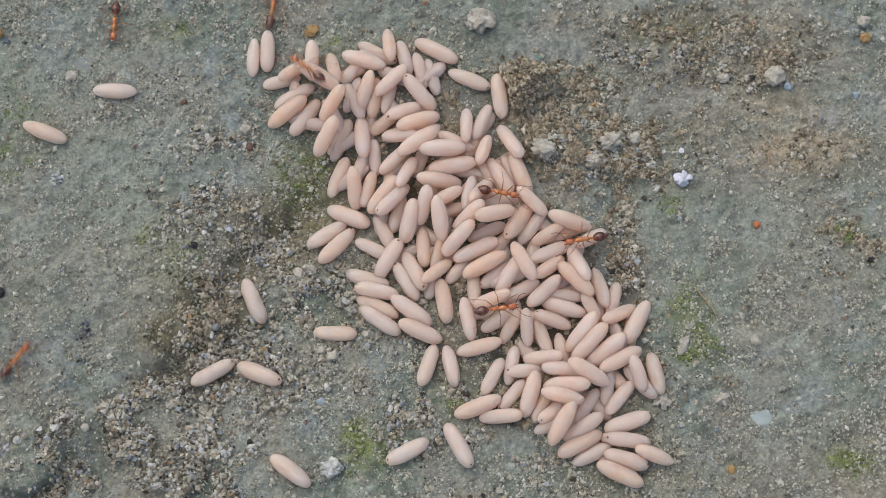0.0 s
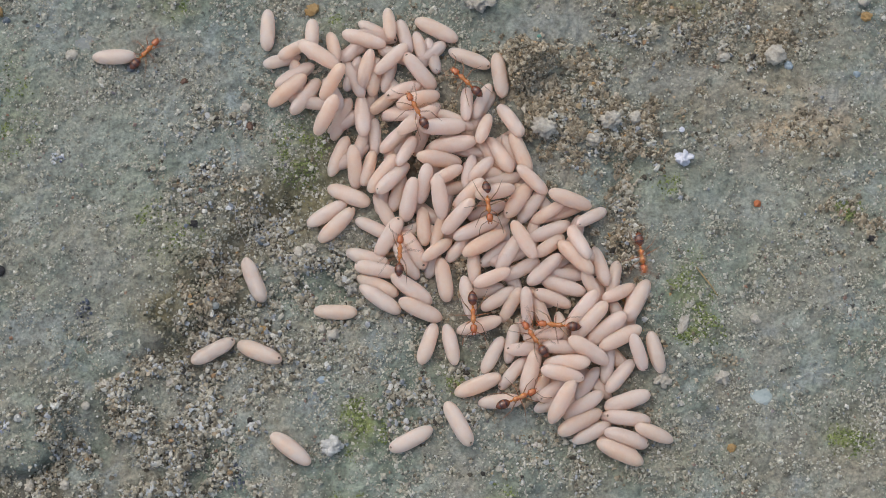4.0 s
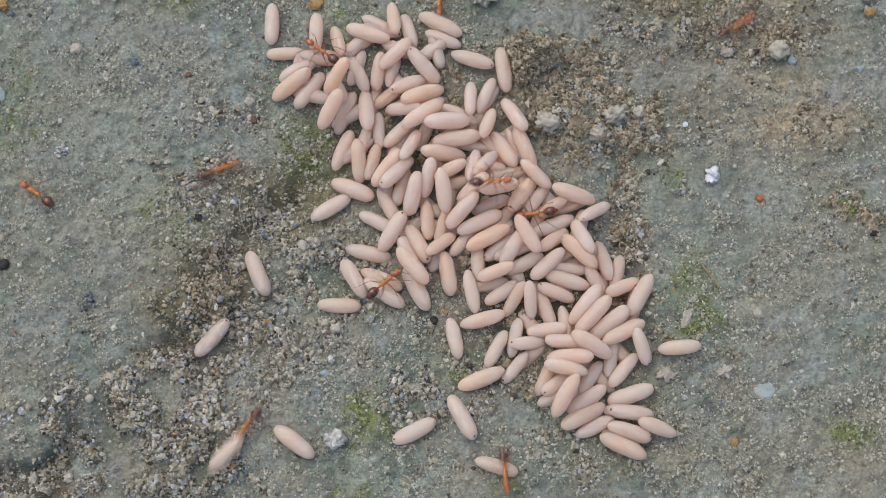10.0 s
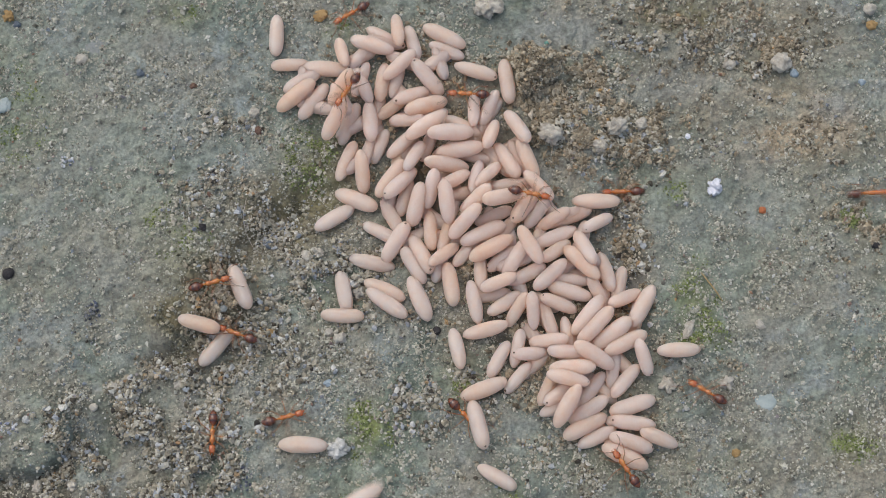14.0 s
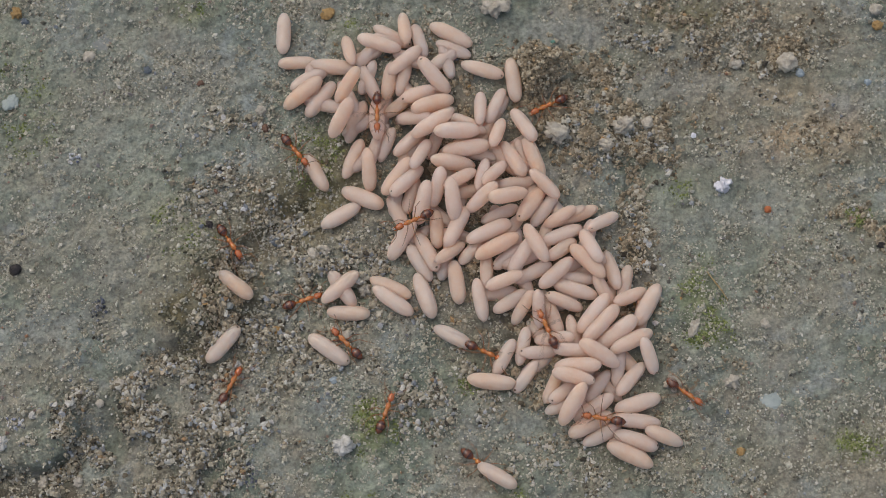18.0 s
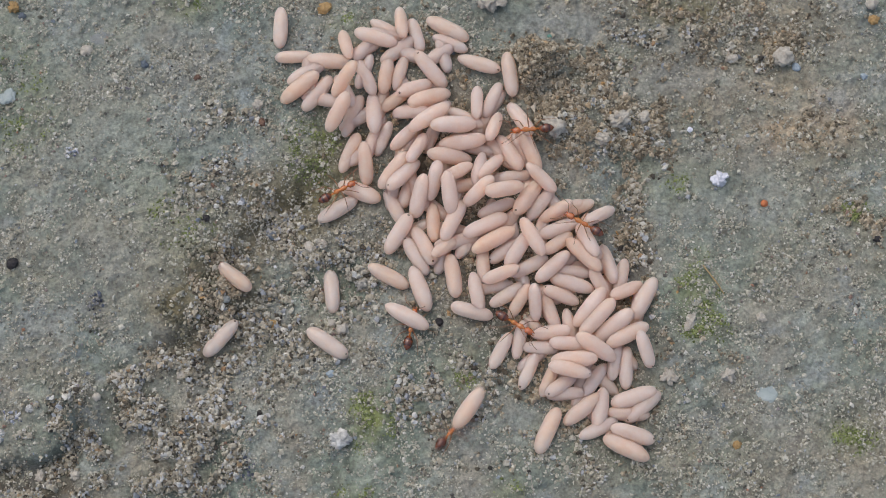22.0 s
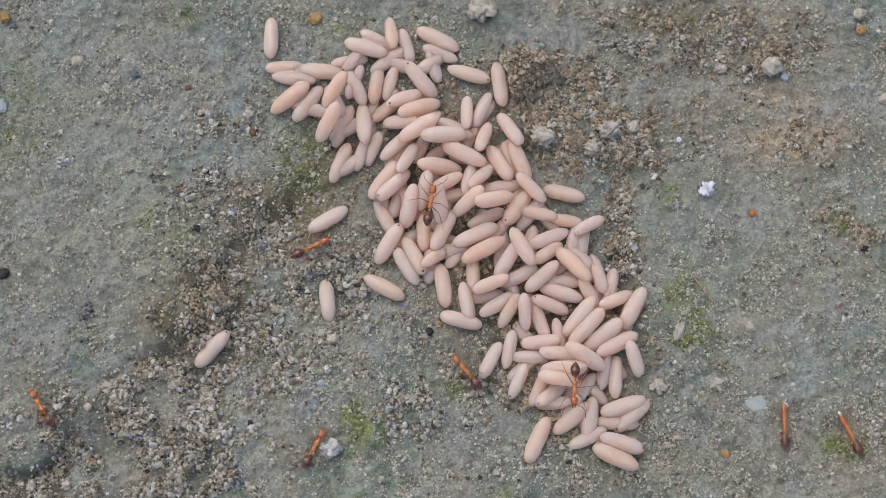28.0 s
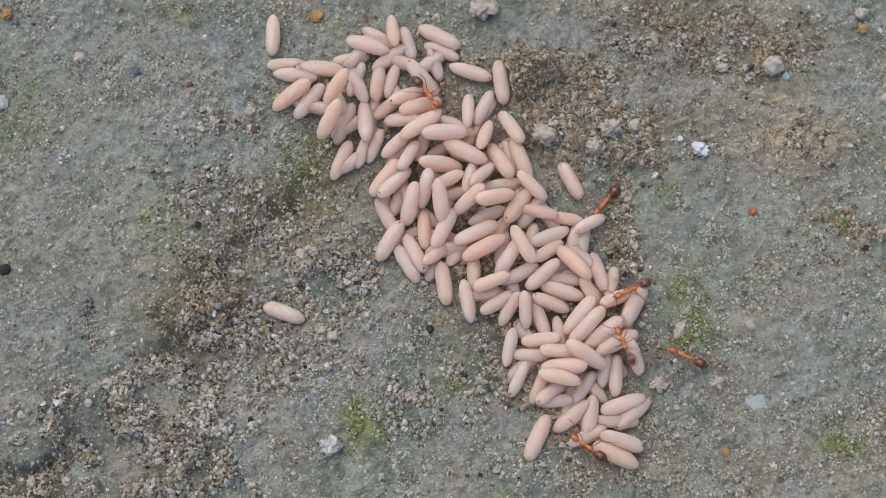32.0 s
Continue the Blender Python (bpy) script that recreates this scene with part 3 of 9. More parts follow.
def build_grit():
    rs = np.random.RandomState(11)

    def sown(count, weight, span=(-50, 50, -33, 35)):
        pts = np.empty((0, 2))
        while len(pts) < count:
            p = np.stack([rs.uniform(span[0], span[1], 60000), rs.uniform(span[2], span[3], 60000)], -1)
            pts = np.concatenate([pts, p[rs.rand(len(p)) < weight(p[:, 0], p[:, 1])]])
        return pts[:count]

    def clumps(count, weight, spread, least, most):
        """Crumbs that stick together by threes to eights."""
        mid = sown(count, weight)
        size = rs.randint(least, most, count)
        wide = rs.uniform(0.6, 1.4, count)
        return np.repeat(mid, size, 0) + rs.normal(0, spread, (size.sum(), 2)) * np.repeat(wide, size)[:, None]

    coarse = clumps(5600, lambda x, y: heaps(x, y) * (1 - 0.7 * heap_bed(x, y)) * np.clip(0.1 + 1.5 * lattice_noise(x, y, 1.5, 51), 0, 1), 0.24, 4, 10)
    scatter("grit", coarse, np.clip(rs.lognormal(-2.3, 0.5, len(coarse)), 0.05, 0.3), GRIT, "loose pale sandy grit heaped in the hollows of the ground", 1, 0.0, 0.88, ICO, 1.0)
    stray = clumps(6000, lambda x, y: (1 - 0.8 * heap_bed(x, y)) * (1 - 0.5 * bump(x, y, -25, -5, 4, 4.5)) * np.clip(0.1 + 1.0 * np.clip(lattice_noise(x, y, 3.1, 53), 0, 1) ** 1.5, 0, 1) * (1 - 0.85 * bare(x, y)), 0.25, 4, 15)
    scatter("gravel_crumbs", stray, np.clip(rs.lognormal(-2.6, 0.5, len(stray)), 0.04, 0.28), STUCK_GRIT, "scattered crumbs of pale gravel on the ground", 2, 0.0, 0.95, OCTA, 0.25)
    earth = clumps(4600, lambda x, y: np.maximum(rubble(x, y), 0.35 * heap_bed(x, y)) * np.clip(0.25 + 1.2 * lattice_noise(x, y, 1.1, 55), 0, 1), 0.2, 3, 9)
    scatter("soil_crumbs", earth, np.clip(rs.lognormal(-1.98, 0.36, len(earth)), 0.06, 0.32), CLOD, "loose fine crumbs of brown soil on the ground", 5, 0.0, 0.95, OCTA, 0.4)
    fine = sown(52000, lambda x, y: (1 - 0.8 * heap_bed(x, y)) * (1 - 0.65 * bump(x, y, -25, -5, 4, 4.5)) * np.clip(0.3 + 0.9 * lattice_noise(x, y, 1.1, 57) + 0.5 * lattice_noise(x, y, 6, 59), 0.03, 1) * (1 - 0.85 * bare(x, y)) * (1 - 0.5 * bump(x, y, 34, 18, 16, 11)) * (1 - 0.8 * bump(x, y, -42, -24.5, 6, 1.6)) * (1 - 0.6 * bump(x, y, -26.5, -6, 5, 2.8, -15)))
    scatter("sand", fine, np.clip(rs.lognormal(-2.48, 0.45, len(fine)), 0.04, 0.22), FINE_GRIT, "fine pale sand grains sticking to the ground", 3, 0.3, 0.75, OCTA)
    green = sown(3400, lambda x, y: np.clip(stains(x, y)["moss"] - 0.2, 0, 1) * np.clip(0.1 + 1.3 * lattice_noise(x, y, 1.3, 61), 0, 1))
    scatter("moss", green, np.clip(rs.lognormal(-2.65, 0.35, len(green)), 0.04, 0.15), MOSS, "tiny tufts of green moss on the ground", 4, 0.3, 0.9)


build_grit()


# ---- single stones and litter ----
def lay(ob, x, y, turn=0.0, sink=0.1):
    ob.matrix_world = pose(x * MM, y * MM, (float(surface(x, y)) - sink) * MM, 0, 0, turn)
    return ob


def stone(name, x, y, radius, flat, seed, material, label, category, stretch=1.0, turn=0.0, rough=0.35):
    bm = bmesh.new()
    rock(bm, radius, flat, seed, rough, 4, stretch)
    return tagged(lay(new(name, bmesh_of(name, bm, material)), x, y, turn), label, category)


stone("stone", -10.1, -19.2, 0.72, 0.6, 1, CRYSTAL, "white crystalline stone lying by green moss", "stone", 1.15, 20, 0.95)
stone("stone", 11.4, 13.0, 0.95, 0.6, 2, PALE_STONE, "pale flat stone beside the heap of cocoons", "stone", 1.3, -20, 0.6)
stone("stone", 18.1, 13.5, 0.8, 0.7, 3, PALE_STONE, "pale rough stone among coarse grit", "stone", 1.1, 40, 0.8)
stone("stone", 16.6, 11.7, 0.6, 0.7, 4, PALE_STONE, "small pale stone among coarse grit", "stone", 1.1, 10, 0.8)
stone("stone", 20.8, 14.1, 0.6, 0.7, 5, PALE_STONE, "small pale stone among coarse grit", "stone", 1.0, 70, 0.4)
stone("stone", 35.5, 20.6, 0.95, 0.7, 6, PALE_STONE, "pale stone beside dark gravel on brown soil", "stone", 1.1, 60)
stone("stone", 30.4, 20.9, 0.5, 0.7, 7, PALE_STONE, "small pale stone on brown soil", "stone", 1.2, 10)
stone("stone", 47.0, 17.0, 0.5, 0.7, 17, PALE_STONE, "small pale stone on brown soil", "stone", 1.2, 10)
stone("stone", 5.1, 26.9, 1.25, 0.6, 18, PALE_STONE, "pale crumbly stone at the edge of the moss", "stone", 1.1, 0, 0.6)
stone("pebble", -37.2, 21.4, 0.6, 0.7, 8, PALE_STONE, "small smooth beige pebble on the ground", "pebble", 1.1, 30, 0.2)


def earth_clod(x, y, radius, crumbs, seed, label):
    """A clod of many crumbs stuck together, in one mesh."""
    rs = np.random.RandomState(seed)
    bm = bmesh.new()
    rock(bm, radius * 0.42, 0.6, seed, 0.5, 3)
    for k in range(crumbs):
        a, out = rs.uniform(0, 2 * math.pi), math.sqrt(rs.rand())
        up = 0.85 * (1 - out * out) * rs.uniform(0.55, 1.05)
        at = Vector((out * math.cos(a), out * math.sin(a), up)) * radius * (1 + 0.18 * math.sin(3 * a + 1))
        size = 0.07 + 0.2 * rs.rand() ** 3
        made = bmesh.ops.create_icosphere(bm, subdivisions=1, radius=size * MM)["verts"]
        for v in made:
            v.co = v.co * rs.uniform(0.55, 1.3) + at * MM
    return tagged(lay(new("earth_clod", bmesh_of("earth_clod", bm, CLOD, False)), x, y), label, "clod")


earth_clod(9.9, 19.9, 2.6, 1100, 9, "brown crumbly clod of earth beside the cocoons")
earth_clod(-31.2, -14.9, 1.2, 260, 21, "small crumbly clump of earth in the grit")
earth_clod(-21.8, -6.2, 0.9, 160, 22, "small crumbly clump of earth under the ledge")
stone("pebble", -34.3, -15.0, 0.42, 0.7, 23, PALE_STONE, "small pale round pebble in the grit", "pebble", 1.0, 0, 0.2)
stone("stone", -43.9, -18.9, 0.5, 0.6, 24, CRYSTAL, "small white crystalline stone at the slab's edge", "stone", 1.4, 30, 0.9)
stone("blue_grain", -11.2, -12.6, 0.34, 0.5, 25, BLUE_GRAIN, "tiny pale blue grain on the ground", "grain", 1.3, 20)
stone("blue_grain", -44.6, -19.9, 0.3, 0.6, 26, BLUE_GRAIN, "tiny pale blue grain at the slab's edge", "grain", 1.2, 60)
stone("tan_flake", 24.7, -7.6, 0.42, 0.4, 27, PALE_STONE, "small tan flake on mossy ground", "flake", 2.0, 65, 0.7)
stone("pale_grain", -40.9, -16.2, 0.36, 0.8, 28, CRYSTAL, "small whitish grain on the slab", "grain", 1.1, 10, 0.5)
stone("pebble", -8.2, -3.4, 0.62, 0.75, 40, SPECKLED, "speckled pale and dark pebble beside the cocoons", "pebble", 1.05, 0, 0.6)
stone("pebble", -21.8, -5.1, 0.36, 0.8, 41, GREY_SCALE, "small round grey pebble in the gully", "pebble", 1.10, 53, 0.2)
stone("pebble", -13.6, 0.4, 0.55, 0.7, 42, PALE_STONE, "yellowish pebble in coarse grit", "pebble", 1.15, 106, 0.4)
stone("stone", -12.4, 0.9, 0.42, 0.6, 43, PALE_STONE, "pale bluish stone in coarse grit", "stone", 1.20, 159, 0.7)
stone("pebble", -10.1, -8.1, 0.5, 0.7, 44, PALE_STONE, "pale angular pebble on the ground", "pebble", 1.25, 32, 0.5)
stone("pebble", -11.2, -7.4, 0.38, 0.7, 45, PALE_STONE, "small pale pebble on the ground", "pebble", 1.05, 85, 0.4)
stone("dark_grain", -12.4, -4.0, 0.34, 0.7, 46, DARK_BROWN, "dark purple-brown grain in the grit", "grain", 1.10, 138, 0.4)
stone("teal_grain", 11.2, 23.0, 0.22, 0.6, 47, TEAL, "tiny teal grain on the ground", "grain", 1.15, 11, 0.4)
stone("white_grain", 25.6, 12.9, 0.24, 0.6, 48, WHITE_FLAKE, "tiny white grain on the ground", "grain", 1.20, 64, 0.5)
stone("blue_grain", 36.9, 19.6, 0.4, 0.7, 49, BLUE_GRAIN, "small blue-grey grain beside a pale stone", "grain", 1.25, 117, 0.3)
stone("blue_grain", 43.8, 18.5, 0.34, 0.7, 50, BLUE_GRAIN, "small blue-grey grain on brown soil", "grain", 1.05, 170, 0.3)
stone("ochre_grain", 45.2, 24.7, 0.5, 0.7, 51, OCHRE_STONE, "pale ochre grain on brown soil", "grain", 1.10, 43, 0.4)
stone("pebble", 45.1, 26.5, 0.55, 0.7, 52, PALE_STONE, "pale pebble on brown soil", "pebble", 1.15, 96, 0.4)
stone("blue_grain", -31.1, 20.0, 0.36, 0.6, 53, BLUE_DARK, "dark blue-grey grain on the slab", "grain", 1.20, 149, 0.4)
stone("dark_grain", -25.6, 18.6, 0.3, 0.7, 54, DARK_BROWN, "red-brown grain on the slab", "grain", 1.25, 22, 0.4)
stone("pebble", -19.1, 15.4, 0.5, 0.7, 55, PALE_STONE, "pale pebble on the slab", "pebble", 1.05, 75, 0.6)
stone("ochre_clump", -45.1, 26.2, 0.5, 0.6, 56, OCHRE_STONE, "ochre crumbly grain on the slab", "grain", 1.10, 128, 0.9)
stone("blue_grain", -44.2, 25.4, 0.34, 0.7, 57, BLUE_DARK, "dark blue grain beside an ochre one", "grain", 1.15, 1, 0.3)
stone("pale_flake", -45.1, 16.4, 0.7, 0.3, 58, WAX, "pale bluish flake stuck to the slab", "flake", 1.20, 54, 0.4)
stone("dark_grain", -18.7, 13.6, 0.36, 0.7, 59, DARK_BROWN, "dark red-brown grain among crumbs", "grain", 1.25, 107, 0.5)
stone("dark_bit", -23.2, 8.9, 0.42, 0.4, 60, DARK_SEED, "flat black bit of litter on the slab", "litter", 1.05, 160, 0.7)
stone("dark_bit", -24.1, 3.3, 0.32, 0.5, 61, DARK_SEED, "tiny black bit of litter by the gully", "litter", 1.10, 33, 0.6)
stone("pebble", -17.5, 2.0, 0.4, 0.75, 62, BLUE_DARK, "dark blue-grey pebble in the gully", "pebble", 1.15, 86, 0.25)
stone("rusty_grain", -23.5, 6.9, 0.24, 0.6, 63, DARK_BROWN, "reddish grain among pale crumbs", "grain", 1.20, 139, 0.6)
stone("stone", -32.4, -13.2, 0.52, 0.7, 64, PALE_STONE, "pale grey stone in the grit", "stone", 1.25, 12, 0.4)
stone("stone", -27.6, -20.6, 0.62, 0.6, 65, PALE_STONE, "flat pale stone in the grit", "stone", 1.05, 65, 0.5)
stone("stone", -26.1, -12.5, 0.5, 0.6, 66, PALE_STONE, "pale pinkish stone at the edge of the grit", "stone", 1.10, 118, 0.5)
stone("rusty_grain", -24.4, -20.8, 0.34, 0.6, 67, RUST_STONE, "red-brown grain in the grit", "grain", 1.15, 171, 0.6)
stone("stone", -36.2, -22.7, 0.42, 0.7, 68, PALE_STONE, "whitish stone in dark gravel", "stone", 1.20, 44, 0.6)
stone("stone", -39.8, -22.7, 0.42, 0.7, 69, PALE_STONE, "whitish angular stone in dark gravel", "stone", 1.25, 97, 0.8)
stone("clump", 28.3, -12.9, 0.55, 0.6, 71, PALE_STONE, "pale crumbly clump on the ground", "clump", 1.10, 23, 0.9)
stone("clump", 22.5, -13.0, 0.6, 0.65, 72, PALE_STONE, "whitish crumbly clump beside the cocoons", "clump", 1.15, 76, 0.9)
stone("pebble", 31.8, -7.2, 0.4, 0.6, 73, PALE_STONE, "small pale pebble on greenish ground", "pebble", 1.20, 129, 0.5)
stone("dark_bit", 44.0, 1.0, 0.34, 0.6, 74, DARK_SEED, "tiny black bit of litter on brown soil", "litter", 1.25, 2, 0.5)
stone("dark_seed", -0.4, -7.4, 0.42, 0.7, 75, DARK_SEED, "black seed beside the cocoons", "seed", 1.05, 55, 0.3)


def soil_lump(x, y, radius, crumbs, seed, material, label):
    """A flat lump of crumbs stuck together, in one mesh."""
    rs = np.random.RandomState(seed)
    bm = bmesh.new()
    for k in range(crumbs):
        a, out = rs.uniform(0, 2 * math.pi), rs.rand() ** 0.7
        size = 0.07 + 0.16 * rs.rand() ** 2
        u, v = out * math.cos(a) * 1.3 * radius, out * math.sin(a) * 0.8 * radius
        c, d = math.cos(radians(seed * 31)), math.sin(radians(seed * 31))
        lift = float(surface(x + u * c - v * d, y + u * d + v * c)) - float(surface(x, y))
        at = Vector((u, v, lift + size * 0.45 + 0.35 * (1 - out) * rs.rand()))
        made = bmesh.ops.create_icosphere(bm, subdivisions=1, radius=size * MM)["verts"]
        for v in made:
            v.co = v.co * rs.uniform(0.6, 1.35) + at * MM
    return tagged(lay(new("soil_lump", bmesh_of("soil_lump", bm, material, False)), x, y, seed * 31, 0.0), label, "lump")


soil_lump(-34.8, -5.4, 1.1, 40, 61, BLUE_CRUMBS, "dark blue-grey crumbly lump on the slab")
soil_lump(-19.6, -21.8, 1.2, 46, 62, BLUE_CRUMBS, "dark blue-grey crumbly lump in the grit")
soil_lump(-42.6, -17.0, 0.9, 40, 63, BRIGHT_CRUMBS, "bluish white crumbly lump on the slab")
soil_lump(-38.3, 10.4, 0.7, 34, 64, BRIGHT_CRUMBS, "whitish crumbly lump on the slab")
soil_lump(-20.2, 7.7, 1.4, 70, 65, CLOD, "brown crumbly lump at the head of the gully")
soil_lump(-22.0, 9.8, 1.5, 60, 66, GRIT, "pale crumbly lump at the head of the gully")
soil_lump(-34.4, -8.2, 1.3, 50, 67, GRIT, "tan crumbly lump on the slab")
soil_lump(-16.9, -8.2, 1.3, 60, 68, GRIT, "pale crumbly lump beside the cocoons")
soil_lump(28.5, -11.2, 1.2, 36, 69, CLOD, "dark brown crumbly lump on the ground")
soil_lump(-24.8, -0.3, 1.4, 90, 81, OLIVE_CRUMBS, "olive crumbly lump on the slope of the slab")
soil_lump(-23.2, -3.3, 1.5, 110, 82, OLIVE_CRUMBS, "olive crumbly lump on the slope of the slab")
soil_lump(-24.0, -6.5, 1.6, 110, 83, OLIVE_CRUMBS, "olive crumbly lump on the slope of the slab")
soil_lump(-26.0, -8.8, 1.5, 100, 84, OLIVE_CRUMBS, "olive crumbly lump at the foot of the slab")
soil_lump(-27.7, -6.5, 1.2, 70, 85, OLIVE_CRUMBS, "olive crumbly lump on the slab")
soil_lump(-29.1, -11.0, 1.3, 80, 86, CLOD, "brown crumbly lump at the foot of the slab")
soil_lump(-22.2, -6.5, 1.0, 60, 87, CLOD, "brown crumbly lump in the gully")
soil_lump(-17.5, 5.9, 1.2, 46, 88, GRIT, "pale crumbly lump in the gully")
soil_lump(-16.0, 3.7, 1.1, 40, 89, GRIT, "pale crumbly lump in the gully")
soil_lump(-18.8, 4.6, 1.0, 40, 90, CLOD, "brown crumbly lump in the gully")
soil_lump(-14.6, 5.8, 1.0, 36, 91, OLIVE_CRUMBS, "olive crumbly lump in the gully")
soil_lump(-25.5, -19.5, 1.2, 50, 92, GRIT, "pale crumbly lump in the grit")
soil_lump(-29.2, -17.8, 1.1, 46, 93, GRIT, "tan crumbly lump in the grit")
soil_lump(-19.7, -7.6, 1.1, 50, 94, GRIT, "pale crumbly lump beside the cocoons")
stone("rusty_grain", 32.8, 4.8, 0.36, 0.8, 10, RUST_STONE, "tiny orange-red grain on the ground", "grain")
stone("ochre_grain", 29.0, -19.8, 0.42, 0.6, 11, OCHRE_STONE, "tiny ochre grain on the ground", "grain")
stone("ochre_flake", -12.4, 26.3, 0.6, 0.4, 12, OCHRE_STONE, "small ochre flake near the cocoons", "flake", 1.3, 30)
stone("ochre_grain", -17.2, -7.4, 0.5, 0.8, 13, OCHRE_STONE, "ochre grain in pale grit", "grain")
stone("dark_seed", -43.4, -1.5, 0.55, 0.7, 14, DARK_SEED, "tiny black seed on the ground", "seed", 1.15, 40, 0.15)
stone("waxy_scale", 32.1, -14.7, 0.9, 0.1, 15, WAX, "thin pale waxy scale stuck to the ground", "scale", 1.35, -35, 0.15)
stone("grey_flake", -36.6, 23.2, 1.7, 0.05, 16, GREY_SCALE, "thin grey flake stuck to the ground", "flake", 1.3, 110, 0.25)
flake = stone("white_flake", 28.1, 7.4, 0.62, 0.75, 19, WHITE_FLAKE, "bright white crumpled flake blown over the ground", "flake", 1.1, 0, 0.9)


def strand(name, points, radii, material, label, category):
    bm = bmesh.new()
    tube(bm, [(x, y, float(relief(x, y)) + lift) for x, y, lift in points], radii, 6)
    return tagged(new(name, bmesh_of(name, bm, material)), label, category)


strand("straw", [(26.2, -1.8, 0.3), (26.9, -2.8, 0.35), (27.6, -3.8, 0.3), (28.2, -4.8, 0.2)], [0.05, 0.08, 0.08, 0.05], STRAW, "thin dry piece of straw on mossy ground", "straw")
strand("hair", [(-19.7, 6.4, 0.5), (-20.0, 4.6, 0.7), (-19.8, 2.9, 0.8), (-19.0, 1.4, 0.6), (-17.6, 0.8, 0.5), (-15.9, 0.6, 0.4)], [0.03] * 6, HAIR, "fine pale hair lying across the gully", "hair")
strand("hair", [(8.2, -21.6, 0.3), (8.6, -23.4, 0.5), (8.9, -25.4, 0.3)], [0.028] * 3, HAIR, "fine pale hair on the ground", "hair")

# ---- cocoons: each one a thing ----
moving = {}


def rest(x, y, z, turn=0.0, half=0.0, clear=0.05):
    """A height at which a thing outside the heap lies on the ground and not in it, in millimetres."""
    if float(heap_bed(x, y)) > 0.3:
        return z
    c, d = math.cos(radians(turn)) * half, math.sin(radians(turn)) * half
    under = surface(np.array([x - c, x, x + c]), np.array([y - d, y, y + d]))
    return max(z, float(under.mean() + under.max()) / 2 + clear)


def cocoon(x, y, z, pitch, turn, length, radius, spotted):
    """A silk cocoon, in millimetres and degrees, long along its own x axis."""
    seed = x * 1.37 + y * 2.11 + length
    bend = 0.05 * math.sin(seed * 9) * radius
    taper = 0.06 * math.sin(seed * 5)
    blunt = 3.1 + 0.5 * math.sin(seed * 13)
    radius = radius * 0.97
    bm = bmesh.new()
    rings, sides = 18, 16
    loops = []
    for k in range(1, rings):
        a = math.pi * k / rings
        u = -math.cos(a)
        r = radius * (1 - abs(u) ** blunt) ** 0.5 * (1 + taper * u)
        ring = []
        for i in range(sides):
            b = 2 * math.pi * i / sides
            w = 1 + 0.05 * noise.noise(Vector((u * 1.9, math.cos(b) * 1.1 + seed, math.sin(b) * 1.1))) + 0.018 * noise.noise(Vector((u * 6, math.cos(b) * 3 + seed, math.sin(b) * 3)))
            ring.append(bm.verts.new((u * length / 2 * MM, (r * w * math.cos(b) + bend * (1 - u * u)) * MM, r * w * math.sin(b) * MM)))
        loops.append(ring)
    ends = [bm.verts.new((s * length / 2 * MM, 0, 0)) for s in (-1, 1)]
    for a, b in zip(loops, loops[1:]):
        for i in range(sides):
            bm.faces.new((a[i], a[(i + 1) % sides], b[(i + 1) % sides], b[i]))
    for i in range(sides):
        bm.faces.new((ends[0], loops[0][(i + 1) % sides], loops[0][i]))
        bm.faces.new((ends[1], loops[-1][i], loops[-1][(i + 1) % sides]))
    bmesh.ops.recalc_face_normals(bm, faces=bm.faces)
    ob = new("cocoon", bmesh_of("cocoon", bm, COCOON))
    ob.matrix_world = pose(x * MM, y * MM, rest(x, y, z, turn, 0.3 * length, 0.85 * radius) * MM, 0, pitch, turn)
    tagged(ob, "pale cream ant cocoon with a dark spot at its tip" if spotted else "smooth pale cream ant cocoon of spun silk", "cocoon", "ant cocoons")
    if spotted:
        end = 1 if math.sin(seed * 3) > 0 else -1
        bm = bmesh.new()
        bmesh.ops.create_icosphere(bm, subdivisions=2, radius=0.115 * MM)
        for v in bm.verts:
            v.co = Vector((v.co.x * 0.45, v.co.y * 1.1, v.co.z))
        spot = part("spot", bm, SPOT, ob, "dark brown spot")
        lift = 0.62 + 0.12 * math.sin(seed * 7)
        u = 0.9
        spot.location = (end * u * length / 2 * MM, 0.2 * radius * math.sin(seed * 11) * MM, lift * radius * (1 - u ** blunt) ** 0.5 * 1.3 * MM)
        spot.rotation_euler = (0, radians(-end * 48), 0)
    return ob


cocoon(-7.36, 11.35, -0.36, -3, -107.79, 4, 0.69, 0)
cocoon(-1.06, 14.93, 0.08, -5, 16.53, 4.09, 0.72, 0)
cocoon(6.6, 2.68, 0.48, -4, -125.71, 4, 0.67, 0)
cocoon(7.12, 7.55, 0.4, 2, 9.18, 4, 0.69, 1)
cocoon(-3.28, 14.46, 0.66, -24, -4.27, 4, 0.72, 0)
cocoon(-5.87, 18.56, 0.48, 3, -98.85, 4.18, 0.75, 0)
cocoon(-4.39, 18.78, 0.51, 2, -106.15, 4, 0.66, 0)
moving["c14"] = cocoon(-8.34, 21.16, 0.47, -1, 25.79, 4, 0.67, 0)
cocoon(-8.11, 18.95, 0.39, 2, -111.53, 4, 0.66, 0)
cocoon(0.63, 2.27, 0.27, -0, -109.36, 4, 0.68, 0)
cocoon(2.62, 0.56, 0.39, 1, 49.64, 4, 0.66, 1)
cocoon(2.1, 6.64, 0.36, -1, 16.03, 4, 0.69, 0)
